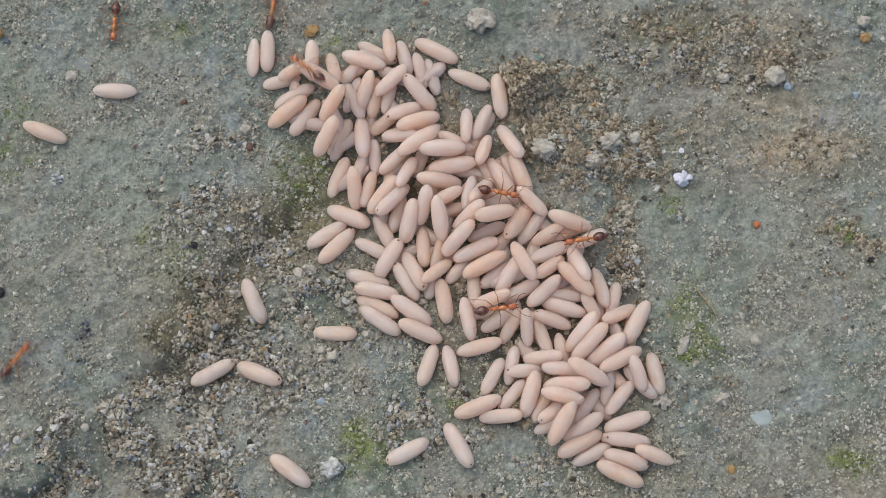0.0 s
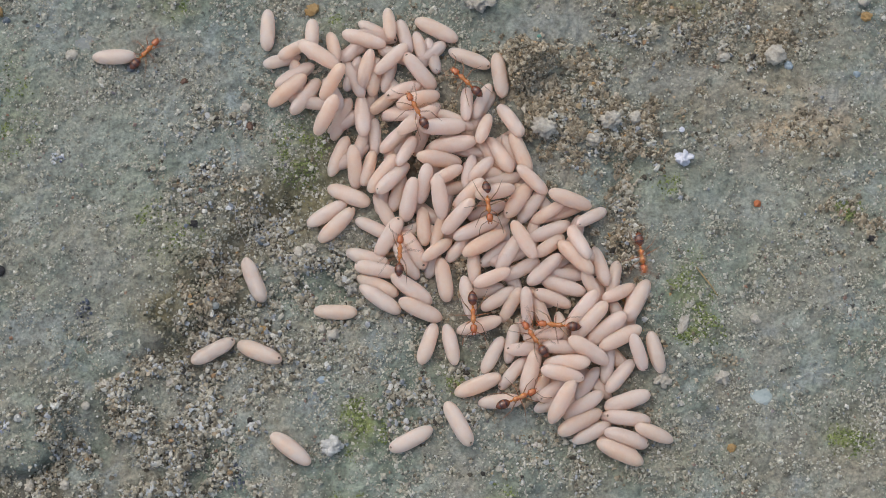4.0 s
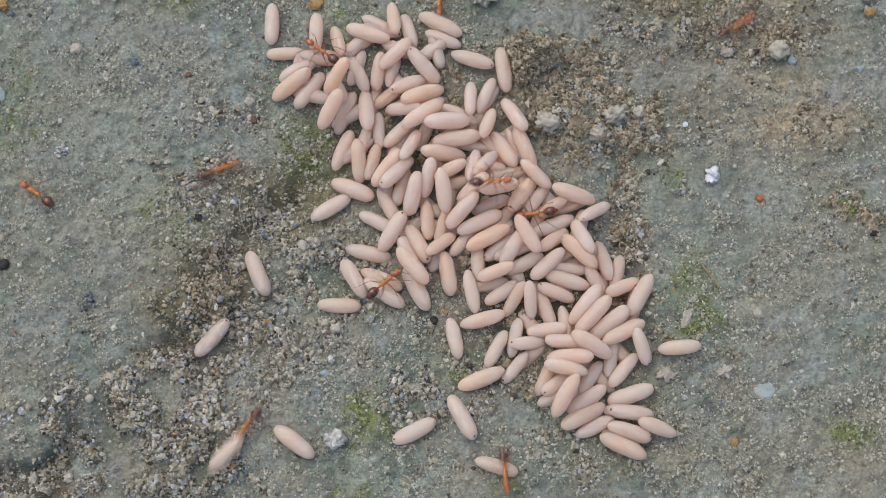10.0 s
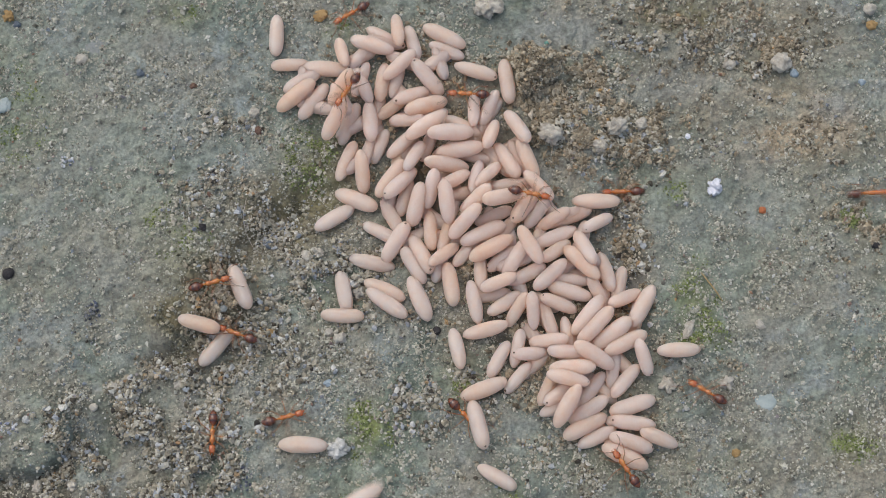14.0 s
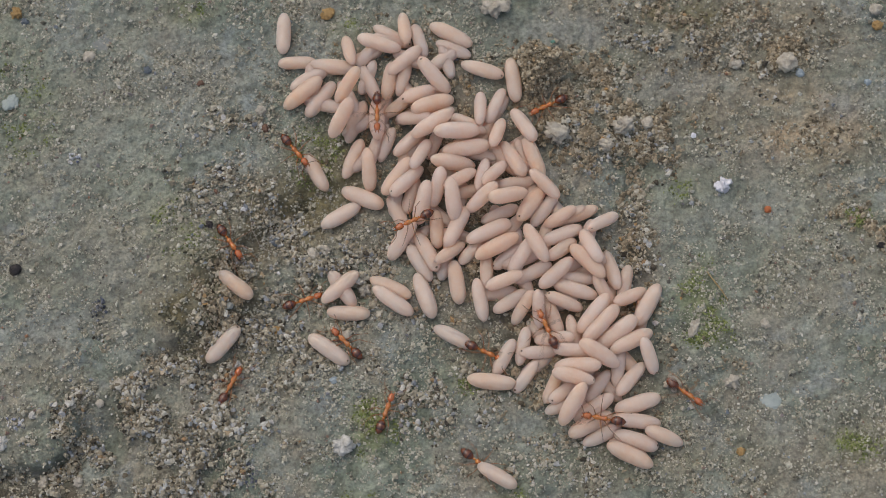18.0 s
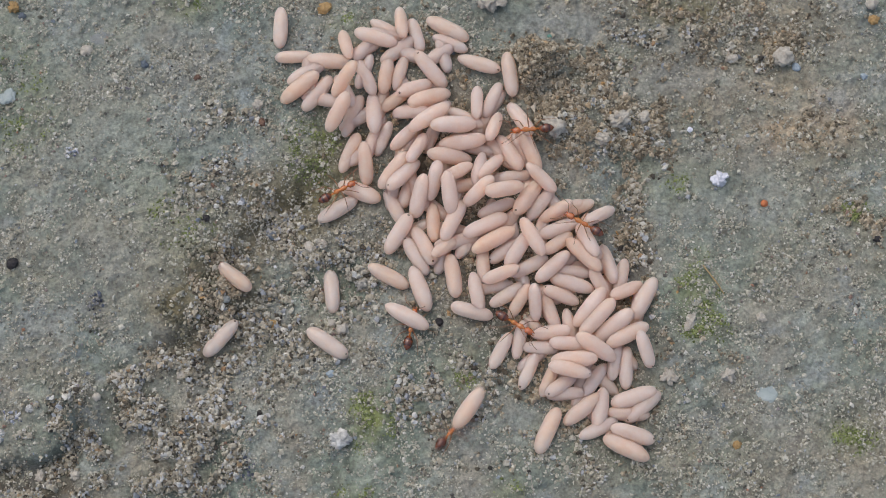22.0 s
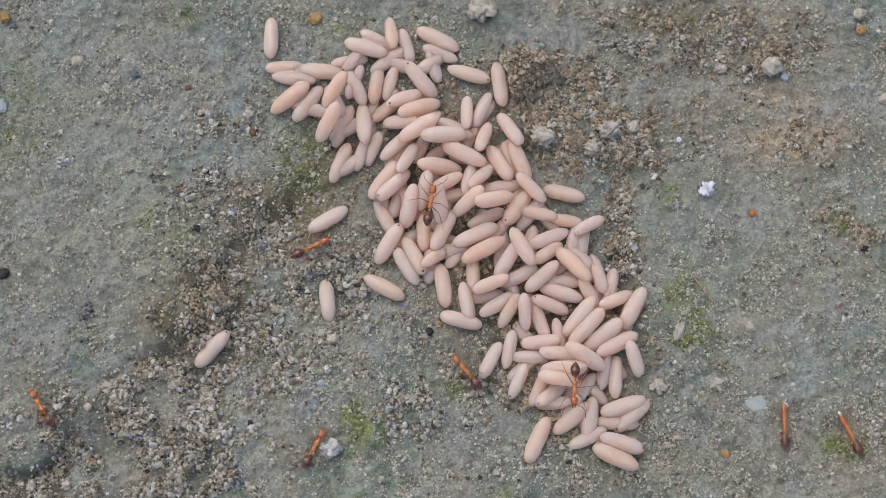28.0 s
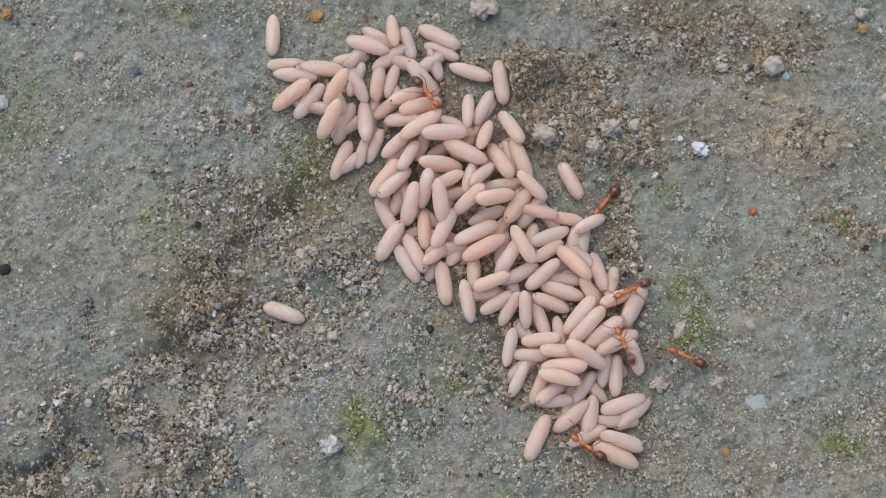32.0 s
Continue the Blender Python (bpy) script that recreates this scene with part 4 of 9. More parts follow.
cocoon(4.06, -1.56, 0.47, -2, -89.1, 4, 0.7, 1)
cocoon(5.44, 4.22, 0.44, -3, 21.9, 4.13, 0.69, 0)
cocoon(-5.17, 6.28, -0.24, 4, -96.96, 4.32, 0.76, 0)
cocoon(-3.59, 6.39, -0.14, 3, -107.68, 4.19, 0.73, 0)
cocoon(7.88, 10.57, 0.14, -3, -69.76, 4, 0.66, 0)
cocoon(-1.14, 12.06, -0.04, 3, -112.05, 4, 0.69, 1)
cocoon(3.59, 10.62, 0.22, -0, -11.31, 4, 0.67, 0)
cocoon(2.34, 13.82, 0.4, -5, -28.92, 4.31, 0.73, 1)
moving["c122"] = cocoon(18.37, -6.76, 0.15, -3, -70.39, 4, 0.67, 0)
cocoon(17.1, -11.5, 0.31, 3, -100.03, 4, 0.7, 0)
moving["c169"] = cocoon(13.65, 4.29, -0.06, 7, 24.1, 4, 0.68, 0)
cocoon(13.1, -2.39, 0.22, 4, -5.32, 4, 0.66, 0)
cocoon(15.81, -3.84, 0.57, 13, -60.89, 4, 0.69, 0)
cocoon(10.77, -6.56, 0.42, 3, -69.85, 4, 0.71, 0)
cocoon(12.64, -8.1, 0.32, 1, -80.94, 4, 0.67, 1)
cocoon(10.55, -13.3, 0.41, -2, -113.93, 4, 0.67, 0)
moving["c142"] = cocoon(11.55, -15.24, 0.47, -0, 23.51, 4, 0.68, 0)
cocoon(11.67, -13.96, 0.84, -16, -143.96, 4, 0.72, 1)
cocoon(6.4, -4.82, 0.54, -1, 32.26, 4, 0.72, 0)
cocoon(8.7, -1.89, 0.69, -0, -153.33, 4.27, 0.75, 1)
moving["c87"] = cocoon(6.31, -0.26, 0.62, -3, 36.56, 4, 0.72, 1)
cocoon(18.03, -2.83, -0.09, -5, -103.25, 4, 0.71, 0)
cocoon(3.69, 8.24, 1.05, -15, -104.01, 4.02, 0.68, 0)
moving["c1"] = cocoon(-18.36, 23.12, 0.18, -2, -92.25, 4.25, 0.7, 0)
cocoon(-16.96, 23.83, 0.33, -0, -90.69, 4.57, 0.8, 0)
moving["c3b"] = cocoon(-15.43, 20.51, 0.24, 1, 12.68, 4, 0.69, 0)
moving["c3"] = cocoon(-14.04, 21.48, 0.94, 15, 33.77, 4, 0.68, 1)
moving["c4"] = cocoon(-12.28, 22.42, 1.35, -1, -91.84, 4.43, 0.74, 1)
moving["c6"] = cocoon(-10.04, 21.71, 0.96, -22, -75.35, 4, 0.68, 0)
cocoon(-5.84, 23.57, 0.39, -1, -30.93, 4, 0.69, 0)
cocoon(-6.92, 22.4, 1.24, -0, -17.14, 4.75, 0.8, 0)
cocoon(0.1, 20.77, 0.47, 3, -74.88, 4, 0.67, 0)
moving["c12"] = cocoon(-1.12, 21.48, 0.58, -0, -74.81, 4, 0.69, 0)
cocoon(-2.77, 22.87, 0.53, -4, -73.16, 4, 0.71, 0)
cocoon(-4.33, 24.15, 0.95, -18, -82.89, 4.12, 0.71, 0)
cocoon(0.53, 23.52, 0.68, -1, -27.87, 5, 0.84, 0)
moving["c5"] = cocoon(-11.47, 20.33, 2.45, -0, -33.71, 5, 0.84, 0)
moving["c16"] = cocoon(-6.78, 19.07, 0.99, 15, -106.51, 4.69, 0.8, 0)
moving["c15"] = cocoon(-4.12, 20.13, 1.53, -0, -136, 4.53, 0.76, 0)
moving["c19"] = cocoon(-14.08, 18.76, 0.47, -3, -149.26, 4.68, 0.78, 0)
cocoon(-14.75, 17.05, 0.89, 8, -141.26, 5, 0.86, 0)
cocoon(-12.97, 16.56, 0.39, -2, -127.02, 4.74, 0.78, 0)
cocoon(-10.04, 17.28, 2.86, 24, -125.38, 4.37, 0.75, 0)
cocoon(-1.22, 18.94, 1.01, 18, -47.49, 4.84, 0.82, 1)
cocoon(-4.91, 16.02, -0.1, 7, -144.25, 4, 0.7, 1)
cocoon(-2.88, 16.97, 0.86, -17, -156.42, 4.3, 0.76, 1)
cocoon(-1.39, 15.84, 1.02, 19, 20.89, 4.95, 0.87, 0)
cocoon(-10.71, 14.01, 2.07, 24, -120.86, 4.67, 0.82, 0)
cocoon(-9.3, 14.28, -0.28, 6, -112.41, 4.79, 0.81, 0)
cocoon(-7.13, 14.45, 0.37, -9, -85.85, 4.77, 0.83, 0)
moving["c30"] = cocoon(-5.86, 12.45, -0.47, -2, -87, 4, 0.68, 0)
cocoon(-9.58, 10.38, -0.44, 3, -113.36, 4.58, 0.79, 0)
moving["c32"] = cocoon(-7.93, 9.02, 0.31, 22, -85.64, 4.58, 0.77, 0)
moving["c33"] = cocoon(-6.54, 9, -0.02, -5, -105.59, 4.05, 0.69, 0)
cocoon(-5.01, 8.13, 0.91, -0, -125.91, 4.79, 0.79, 0)
cocoon(-4.01, 7.56, 1.15, -15, -133.9, 4.79, 0.8, 1)
cocoon(-3.85, 12.11, -0.09, -2, -135.36, 4.21, 0.76, 1)
cocoon(-1.42, 13.4, 2.09, -0, -147.18, 5, 0.84, 0)
cocoon(-2.6, 10.41, 1.17, -18, -119.3, 4, 0.7, 0)
moving["c43"] = cocoon(2.07, 11.04, 1.28, -0, 9.03, 5, 0.87, 0)
cocoon(1.08, 12.6, 2.18, 19, 6.93, 5, 0.88, 0)
cocoon(0.7, 9.49, 1.25, 24, -2.6, 5, 0.86, 0)
cocoon(5.25, 12.7, 1.21, -24, -109.23, 4, 0.69, 0)
cocoon(5.12, 15.77, 0.47, -0, -114.29, 4.22, 0.7, 1)
cocoon(3.51, 15.38, 0.89, -14, -92.52, 4, 0.66, 0)
cocoon(6.95, 18.5, 0.82, 5, -82.1, 4.8, 0.8, 0)
moving["c51"] = cocoon(3.9, 20.37, 0.69, 1, -22.8, 4.69, 0.78, 1)
cocoon(8.96, 10.1, 0.8, -1, -68.52, 4.88, 0.81, 0)
cocoon(7.96, 13.55, 1.09, -19, -59.69, 4.62, 0.77, 0)
cocoon(6.85, 10.05, 0.64, -14, -59.66, 4.72, 0.82, 0)
cocoon(4.88, 8.35, 1.47, -24, -132.36, 4, 0.67, 1)
cocoon(-0.89, 6.86, 1.52, 24, -102.95, 4.23, 0.76, 0)
cocoon(1.4, 7.7, 1.58, -15, -148.09, 4, 0.7, 0)
cocoon(0.68, 5.26, 2.44, 24, -82.37, 4.75, 0.82, 1)
cocoon(3.57, 5.56, 2.15, 24, -139.58, 4.39, 0.77, 1)
moving["c62"] = cocoon(2.53, 3.28, 2.13, 24, -134.84, 4.73, 0.79, 0)
cocoon(-2.38, 5.36, 1.06, 24, -104.33, 4.71, 0.85, 0)
moving["c66"] = cocoon(-8.55, 6.25, -0.56, -12, -24.73, 4.89, 0.87, 0)
moving["c67"] = cocoon(-10.76, 4.45, -0.83, -0, 31.02, 4.68, 0.82, 0)
moving["c68"] = cocoon(-9.76, 3.22, -0.55, -0, 44.71, 5, 0.86, 1)
moving["c69"] = cocoon(-6.11, 2.84, -0.61, -5, -28.12, 4, 0.71, 0)
cocoon(-4.49, 1.61, 0.21, 14, -122.36, 4.78, 0.84, 1)
cocoon(-0.93, 2.81, 0.16, -2, -87.41, 4.2, 0.73, 0)
cocoon(-2.72, -0.69, 0.01, -2, -59.32, 4.59, 0.82, 1)
cocoon(-1.95, 0.37, 0.29, -10, -62.94, 4.77, 0.83, 1)
cocoon(0.35, 0.12, 1.02, -19, -141.95, 4, 0.68, 0)
moving["c79"] = cocoon(-5.63, -3.23, -0.19, -11, -26.31, 4.75, 0.82, 0)
moving["c80"] = cocoon(-5.36, -4.66, 0.22, -1, -34.81, 4.97, 0.83, 0)
moving["c77"] = cocoon(-6.68, -0.27, -0.56, -11, -19.4, 4.84, 0.81, 1)
moving["c78"] = cocoon(-5.7, -1.63, 0.07, 1, -11.58, 4.53, 0.8, 1)
moving["c81"] = cocoon(-2.23, -3.74, 0.49, 8, -35.44, 5, 0.88, 0)
moving["c82"] = cocoon(-1.34, -5.84, 0.48, 9, -23.86, 4.75, 0.86, 0)
cocoon(1.02, -2.8, 0.36, 2, -81.5, 4.59, 0.82, 0)
cocoon(7.55, -0.29, 1.46, 15, -123.25, 4.46, 0.77, 0)
cocoon(4.3, 2.21, 1.31, 1, 23.97, 5, 0.82, 0)
cocoon(5.12, 0.65, 1.52, -3, 27.35, 5, 0.86, 0)
cocoon(6.2, 5.59, 2.93, 24, 16.03, 4.53, 0.81, 0)
cocoon(8.65, 5.26, 0.99, -15, -124.64, 4.96, 0.88, 1)
cocoon(9.98, 4.68, 0.44, 3, -128.63, 4.32, 0.74, 0)
cocoon(9.99, 7.13, 1.64, 6, -44.13, 4.12, 0.7, 0)
moving["c97"] = cocoon(11.47, 3.82, 0.74, 18, -149.82, 4, 0.67, 0)
moving["c96"] = cocoon(13.79, 5.13, 1.36, 22, -15.14, 4.91, 0.82, 0)
cocoon(11.71, 2.09, 0.38, 8, 22.93, 4.66, 0.77, 0)
cocoon(11.61, 0.5, 0.72, -20, -143.37, 4.02, 0.72, 0)
cocoon(8.96, 0.69, 2.77, 1, -60.58, 4.42, 0.77, 0)
cocoon(14.17, -0.87, 1.45, -11, -46.39, 4.92, 0.82, 0)
moving["c103"] = cocoon(14.55, 0.64, 1.53, -24, -66.23, 4.46, 0.76, 0)
cocoon(15.9, 3.41, 0.67, 24, 30.94, 4, 0.66, 1)
cocoon(16.71, -1.55, 0.23, -11, -75.14, 4.48, 0.75, 1)
cocoon(11.02, -2, 1.1, -0, -137.43, 4.54, 0.8, 0)
cocoon(5.81, -2.85, 1.59, -8, 20.51, 4, 0.7, 1)
cocoon(12.98, -3.64, 0.45, 3, -15.66, 4.63, 0.79, 0)
cocoon(11.8, -4.93, 0.78, 16, -19.95, 4.14, 0.7, 1)
cocoon(18.4, -4.36, 0.74, 20, 25.34, 4, 0.7, 0)
cocoon(20.19, -5.21, 0.78, -0, -118.95, 4.86, 0.87, 0)
cocoon(7.67, -5.5, 0.76, -16, 58.57, 4, 0.68, 0)
cocoon(9.21, -5.71, 1.15, 24, -86.13, 4, 0.66, 0)
cocoon(14.63, -6.16, 1.12, 8, -129.05, 5, 0.82, 0)
cocoon(15.36, -7.26, 1.37, 9, -134.04, 5, 0.82, 0)
cocoon(16.98, -8.04, 1.04, 16, -142.72, 4.97, 0.89, 0)
cocoon(18.35, -9.01, 1.18, -5, -153.49, 4.83, 0.83, 0)
cocoon(10.75, -8.66, 0.87, -18, 3.29, 4.14, 0.74, 1)
cocoon(3.39, -4.67, 0.55, 2, -79.46, 4.54, 0.75, 0)
moving["c127"] = cocoon(4.47, -7.49, 0.59, -10, 13.26, 4.72, 0.79, 0)
moving["c128"] = cocoon(-0.64, -9.22, 0.32, -5, -109.46, 4.46, 0.78, 0)
moving["c129"] = cocoon(1.62, -9.35, 0.28, -4, -78.08, 4.33, 0.77, 0)
moving["c130"] = cocoon(5.79, -10.46, 0.37, -1, -118.67, 4.2, 0.71, 1)
cocoon(7.63, -9.35, 0.35, 1, -102.37, 4.03, 0.66, 0)
moving["c132"] = cocoon(8.82, -9.96, 0.85, 21, 7.3, 4, 0.71, 1)
moving["c134"] = cocoon(7.62, -12.34, 0.42, 1, -130.07, 4, 0.67, 1)
moving["c133"] = cocoon(9.4, -12.3, 0.94, 11, -106.69, 4.83, 0.85, 0)
cocoon(12.75, -9.89, 1.23, -0, -4.96, 4.46, 0.74, 0)
cocoon(15.1, -10.39, 2.08, 21, -29.44, 4.9, 0.86, 0)
cocoon(12.93, -11.59, 1.88, -19, 0.05, 4.78, 0.85, 0)
cocoon(12.44, -12.72, 2.41, -0, -13.2, 4.36, 0.77, 1)
cocoon(15.05, -13.42, 0.37, -3, -125, 4.05, 0.69, 0)
moving["c144"] = cocoon(14.54, -15.58, 0.67, 4, -146.12, 4.69, 0.82, 0)
moving["c143"] = cocoon(12.34, -15.45, 2.45, 24, -120.74, 4.99, 0.83, 0)
moving["c145"] = cocoon(14.15, -17.24, 0.74, -10, -152.38, 5, 0.84, 0)
cocoon(15.31, -18.23, 0.37, -3, -154.02, 4.29, 0.73, 0)
cocoon(18.88, -15.17, 0.39, 1, 17.5, 4.81, 0.86, 0)
moving["c148"] = cocoon(18.83, -16.88, 0.7, 7, -6.76, 4.64, 0.77, 1)
cocoon(18.62, -18.83, 0.72, 8, -17.22, 4.61, 0.82, 1)
cocoon(17.96, -20.22, 0.71, 1, -25.97, 4.98, 0.88, 0)
moving["c151"] = cocoon(21.36, -18.42, 0.72, 14, -20.65, 4.17, 0.75, 0)
moving["c152"] = cocoon(4.23, -13.45, 0.75, -0, 21.12, 4.96, 0.84, 0)
moving["c153"] = cocoon(6.47, -14.49, 0.88, -10, 3.01, 4.38, 0.73, 0)
moving["c154"] = cocoon(2.28, -17.28, 0.82, -2, -61.38, 5, 0.84, 1)
moving["c155"] = cocoon(-2.7, -17.77, 0.71, 2, 27.17, 4.71, 0.84, 1)
moving["c156"] = cocoon(-14.11, -19.53, 0.43, -0, -37.74, 4.89, 0.88, 0)
moving["c157"] = cocoon(-9.85, -5.76, -0.53, -4, -3.56, 4.43, 0.78, 0)
moving["c158"] = cocoon(-18.12, -2.23, -1.4, 6, -67.1, 4.94, 0.85, 0)
moving["c159"] = cocoon(-22.06, -9.51, -1.21, 3, 28.37, 4.87, 0.82, 1)
moving["c160"] = cocoon(-17.4, -9.72, -0.75, -10, -23.24, 5, 0.89, 1)
moving["c161"] = cocoon(-32.57, 19.63, 0.43, -0, -2.12, 4.52, 0.81, 0)
moving["c162"] = cocoon(-39.5, 15.22, 0.48, 3, -21.45, 4.9, 0.81, 0)
moving["c164"] = cocoon(18.27, -12.69, 0.47, -6, -130.56, 4.37, 0.73, 1)
cocoon(20.06, -10.49, 1.32, 24, -70.43, 4, 0.71, 1)
moving["c166"] = cocoon(21.88, -10.36, 0.6, 4, -76.06, 4.36, 0.78, 1)
moving["pL3"] = cocoon(-42.06, 35.49, 0.31, -0, 28.51, 4.4, 0.78, 0)
moving["pa"] = cocoon(-14.2, -26.94, 0.49, -0, -18.72, 4.4, 0.78, 0)
moving["pc"] = cocoon(20.35, -11.17, 0.32, -0, -46.71, 4.4, 0.78, 0)
moving["pd"] = cocoon(7.51, -0.5, 0.69, -0, 18.19, 4.4, 0.78, 0)
moving["pe"] = cocoon(12.43, 4.1, 0.16, -0, 21.67, 4.4, 0.78, 0)
moving["pg"] = cocoon(5.12, 8.44, 0.43, -0, -17.91, 4.4, 0.78, 0)
moving["ph"] = cocoon(-49.49, 21.2, 0.55, -0, -27.59, 4.4, 0.78, 0)
moving["pi"] = cocoon(-11.76, -26.97, 0.52, -0, -16.3, 4.4, 0.78, 0)
moving["pf"] = cocoon(6, 10.07, 0.18, -0, -46.95, 4.4, 0.78, 0)
cocoon(4.93, 3.26, -0.12, -0, 87.37, 4.3, 0.74, 0)
cocoon(15.8, -17.48, -0.26, -0, 137.62, 4.3, 0.74, 0)
cocoon(-4.36, 9.59, -0.77, -0, 84.82, 4.3, 0.74, 0)
cocoon(17.91, -10.65, -0.21, -0, 131.96, 4.3, 0.74, 0)
cocoon(12.92, -8.64, -0.17, -0, 60.24, 4.3, 0.74, 0)
cocoon(5.02, -3.93, 0.11, -0, 8.68, 4.3, 0.74, 0)
cocoon(8.65, 5.98, -0.23, -0, 79.9, 4.3, 0.74, 0)
cocoon(10.29, -5.58, -0.04, -0, 107.23, 4.3, 0.74, 0)
cocoon(-0.27, 20.91, 0.03, -0, 36.39, 4.3, 0.74, 0)
cocoon(0.44, 8.34, -0.57, -0, 92.1, 4.3, 0.74, 0)
cocoon(-3.31, 15.26, -0.63, -0, 24.38, 4.3, 0.74, 0)
cocoon(-2.89, 6.52, -0.62, -0, 111.31, 4.3, 0.74, 0)
cocoon(0.68, 2.14, -0.23, -0, 170.28, 4.3, 0.74, 0)
cocoon(12.2, -11.95, -0.12, -0, 71.47, 4.3, 0.74, 0)
cocoon(-10.06, 16.69, -0.52, -0, 118.93, 4.3, 0.74, 0)
cocoon(15.89, -13.32, -0.24, -0, 134.49, 4.3, 0.74, 0)
cocoon(1.06, 11.61, -0.36, -0, 28.96, 4.3, 0.74, 1)
cocoon(6.93, 0.98, 0.12, -0, 81.68, 4.3, 0.74, 1)
cocoon(-1.4, 17.37, -0.21, -0, 35.65, 4.3, 0.74, 0)
cocoon(17.9, -19.68, 0.01, -0, 152.76, 4.3, 0.74, 0)
cocoon(-5.61, 23.04, -0.1, -0, 167.95, 4.3, 0.74, 1)
cocoon(17.12, -7.67, -0.24, -0, 35.8, 4.3, 0.74, 1)
cocoon(-8.02, 21.54, -0.01, -0, 45.9, 4.3, 0.74, 1)
cocoon(14.31, 1.76, -0.58, -0, 75.42, 4.3, 0.74, 0)
cocoon(-0.99, 4.56, -0.41, -0, 141.19, 4.3, 0.74, 0)
cocoon(4.95, 10.09, -0.32, -0, 152.76, 4.3, 0.74, 0)
cocoon(-6.3, 13.05, -1.01, -0, 95.27, 4.3, 0.74, 0)
cocoon(-3.54, 20.86, 0.04, -0, 158.77, 4.3, 0.74, 0)
cocoon(16.32, -4.44, -0.3, -0, 80.14, 4.3, 0.74, 0)
cocoon(3.94, 7.17, -0.14, -0, 16.3, 4.3, 0.74, 0)
cocoon(-8.86, 13.98, -0.91, -0, 31.61, 4.3, 0.74, 0)
cocoon(7.57, -2.21, 0.11, -0, 118.57, 4.3, 0.74, 0)
cocoon(10, 1.53, 0, -0, 81.77, 4.3, 0.74, 0)
cocoon(-3.01, 2.04, -0.69, -0, 32.81, 4.3, 0.74, 0)
cocoon(19.55, -6.22, -0.49, -0, 79.84, 4.3, 0.74, 0)
cocoon(18.3, -16.77, -0.2, -0, 175.54, 4.3, 0.74, 0)
cocoon(-13.74, 18.46, -0.13, -0, 101.91, 4.3, 0.74, 0)
cocoon(14.7, -1.79, -0.47, -0, 176.85, 4.3, 0.74, 0)
cocoon(11.95, -1.36, -0.22, -0, 29.09, 4.3, 0.74, 0)
cocoon(7.14, 11.67, -0.41, -0, 33.6, 4.3, 0.74, 0)
cocoon(3.84, 12.88, -0.08, -0, 59.45, 4.3, 0.74, 0)
cocoon(-0.03, -0.43, -0.26, -0, 75.12, 4.3, 0.74, 0)
cocoon(-4.37, 17.96, -0.05, -0, 131.23, 4.3, 0.74, 0)
cocoon(12.61, -4.07, -0.11, -0, 45.27, 4.3, 0.74, 0)
cocoon(-4.9, 4.48, -0.88, -0, 116.79, 4.3, 0.74, 1)
cocoon(9.47, -8.3, -0.13, -0, 129.32, 4.3, 0.74, 0)
cocoon(5.14, 15.28, -0.07, -0, 54.16, 4.3, 0.74, 1)
cocoon(-3.17, 12.08, -0.79, -0, 64, 4.3, 0.74, 0)
cocoon(1.4, 5.73, -0.09, -0, 76.44, 4.3, 0.74, 1)
cocoon(9.12, -11.15, -0.12, -0, 39.05, 4.3, 0.74, 0)
cocoon(-0.35, 14.9, -0.41, -0, 155.85, 4.3, 0.74, 0)
cocoon(13.54, -14.5, -0.03, -0, 77.55, 4.3, 0.74, 1)
cocoon(-7.93, 18.23, -0.11, -0, 114.02, 4.3, 0.74, 1)
cocoon(11.5, 4.59, -0.23, -0, 126.11, 4.3, 0.74, 0)
cocoon(14.79, -10.48, -0.12, -0, 71.72, 4.3, 0.74, 0)
cocoon(9.36, 8.5, -0.24, -0, 121.95, 4.3, 0.74, 1)
cocoon(-12.67, 16, -0.31, -0, 167.58, 4.3, 0.74, 0)
cocoon(-8.21, 10.31, -0.87, -0, 35.65, 4.3, 0.74, 0)
cocoon(-6.43, 15.7, -0.59, -0, 75.95, 4.3, 0.74, 0)
cocoon(3.02, 0.79, -0.08, -0, 37.12, 4.3, 0.74, 0)


# ---- ants ----
LEG_ROOTS = [("front_leg", 0.55, 0.16, 46), ("middle_leg", 0.12, 0.18, 92), ("hind_leg", -0.28, 0.17, 138)]


def leg_mesh(bm, side, length, splay, bent):
    """Coxa, femur, tibia and foot, from the hip outwards along the ground."""
    a = radians(splay) * side
    out = Vector((math.cos(a), math.sin(a), 0))
    b = a + radians(bent) * side
    far = Vector((math.cos(b), math.sin(b), 0))
    hip = Vector((0, 0, 0))
    thigh = hip + out * 0.22 * length + Vector((0, 0, 0.04))
    knee = hip + out * 0.9 * length + Vector((0, 0, 0.5))
    ankle = knee + far * 0.85 * length + Vector((0, 0, -0.75))
    toe = ankle + far * 0.5 * length + Vector((0, 0, -0.3))
    toe.z = -0.62
    tube(bm, [hip, thigh, knee.lerp(thigh, 0.5) + Vector((0, 0, 0.06)), knee, ankle.lerp(knee, 0.5), ankle, toe], [0.065, 0.05, 0.06, 0.036, 0.038, 0.024, 0.015], 6)


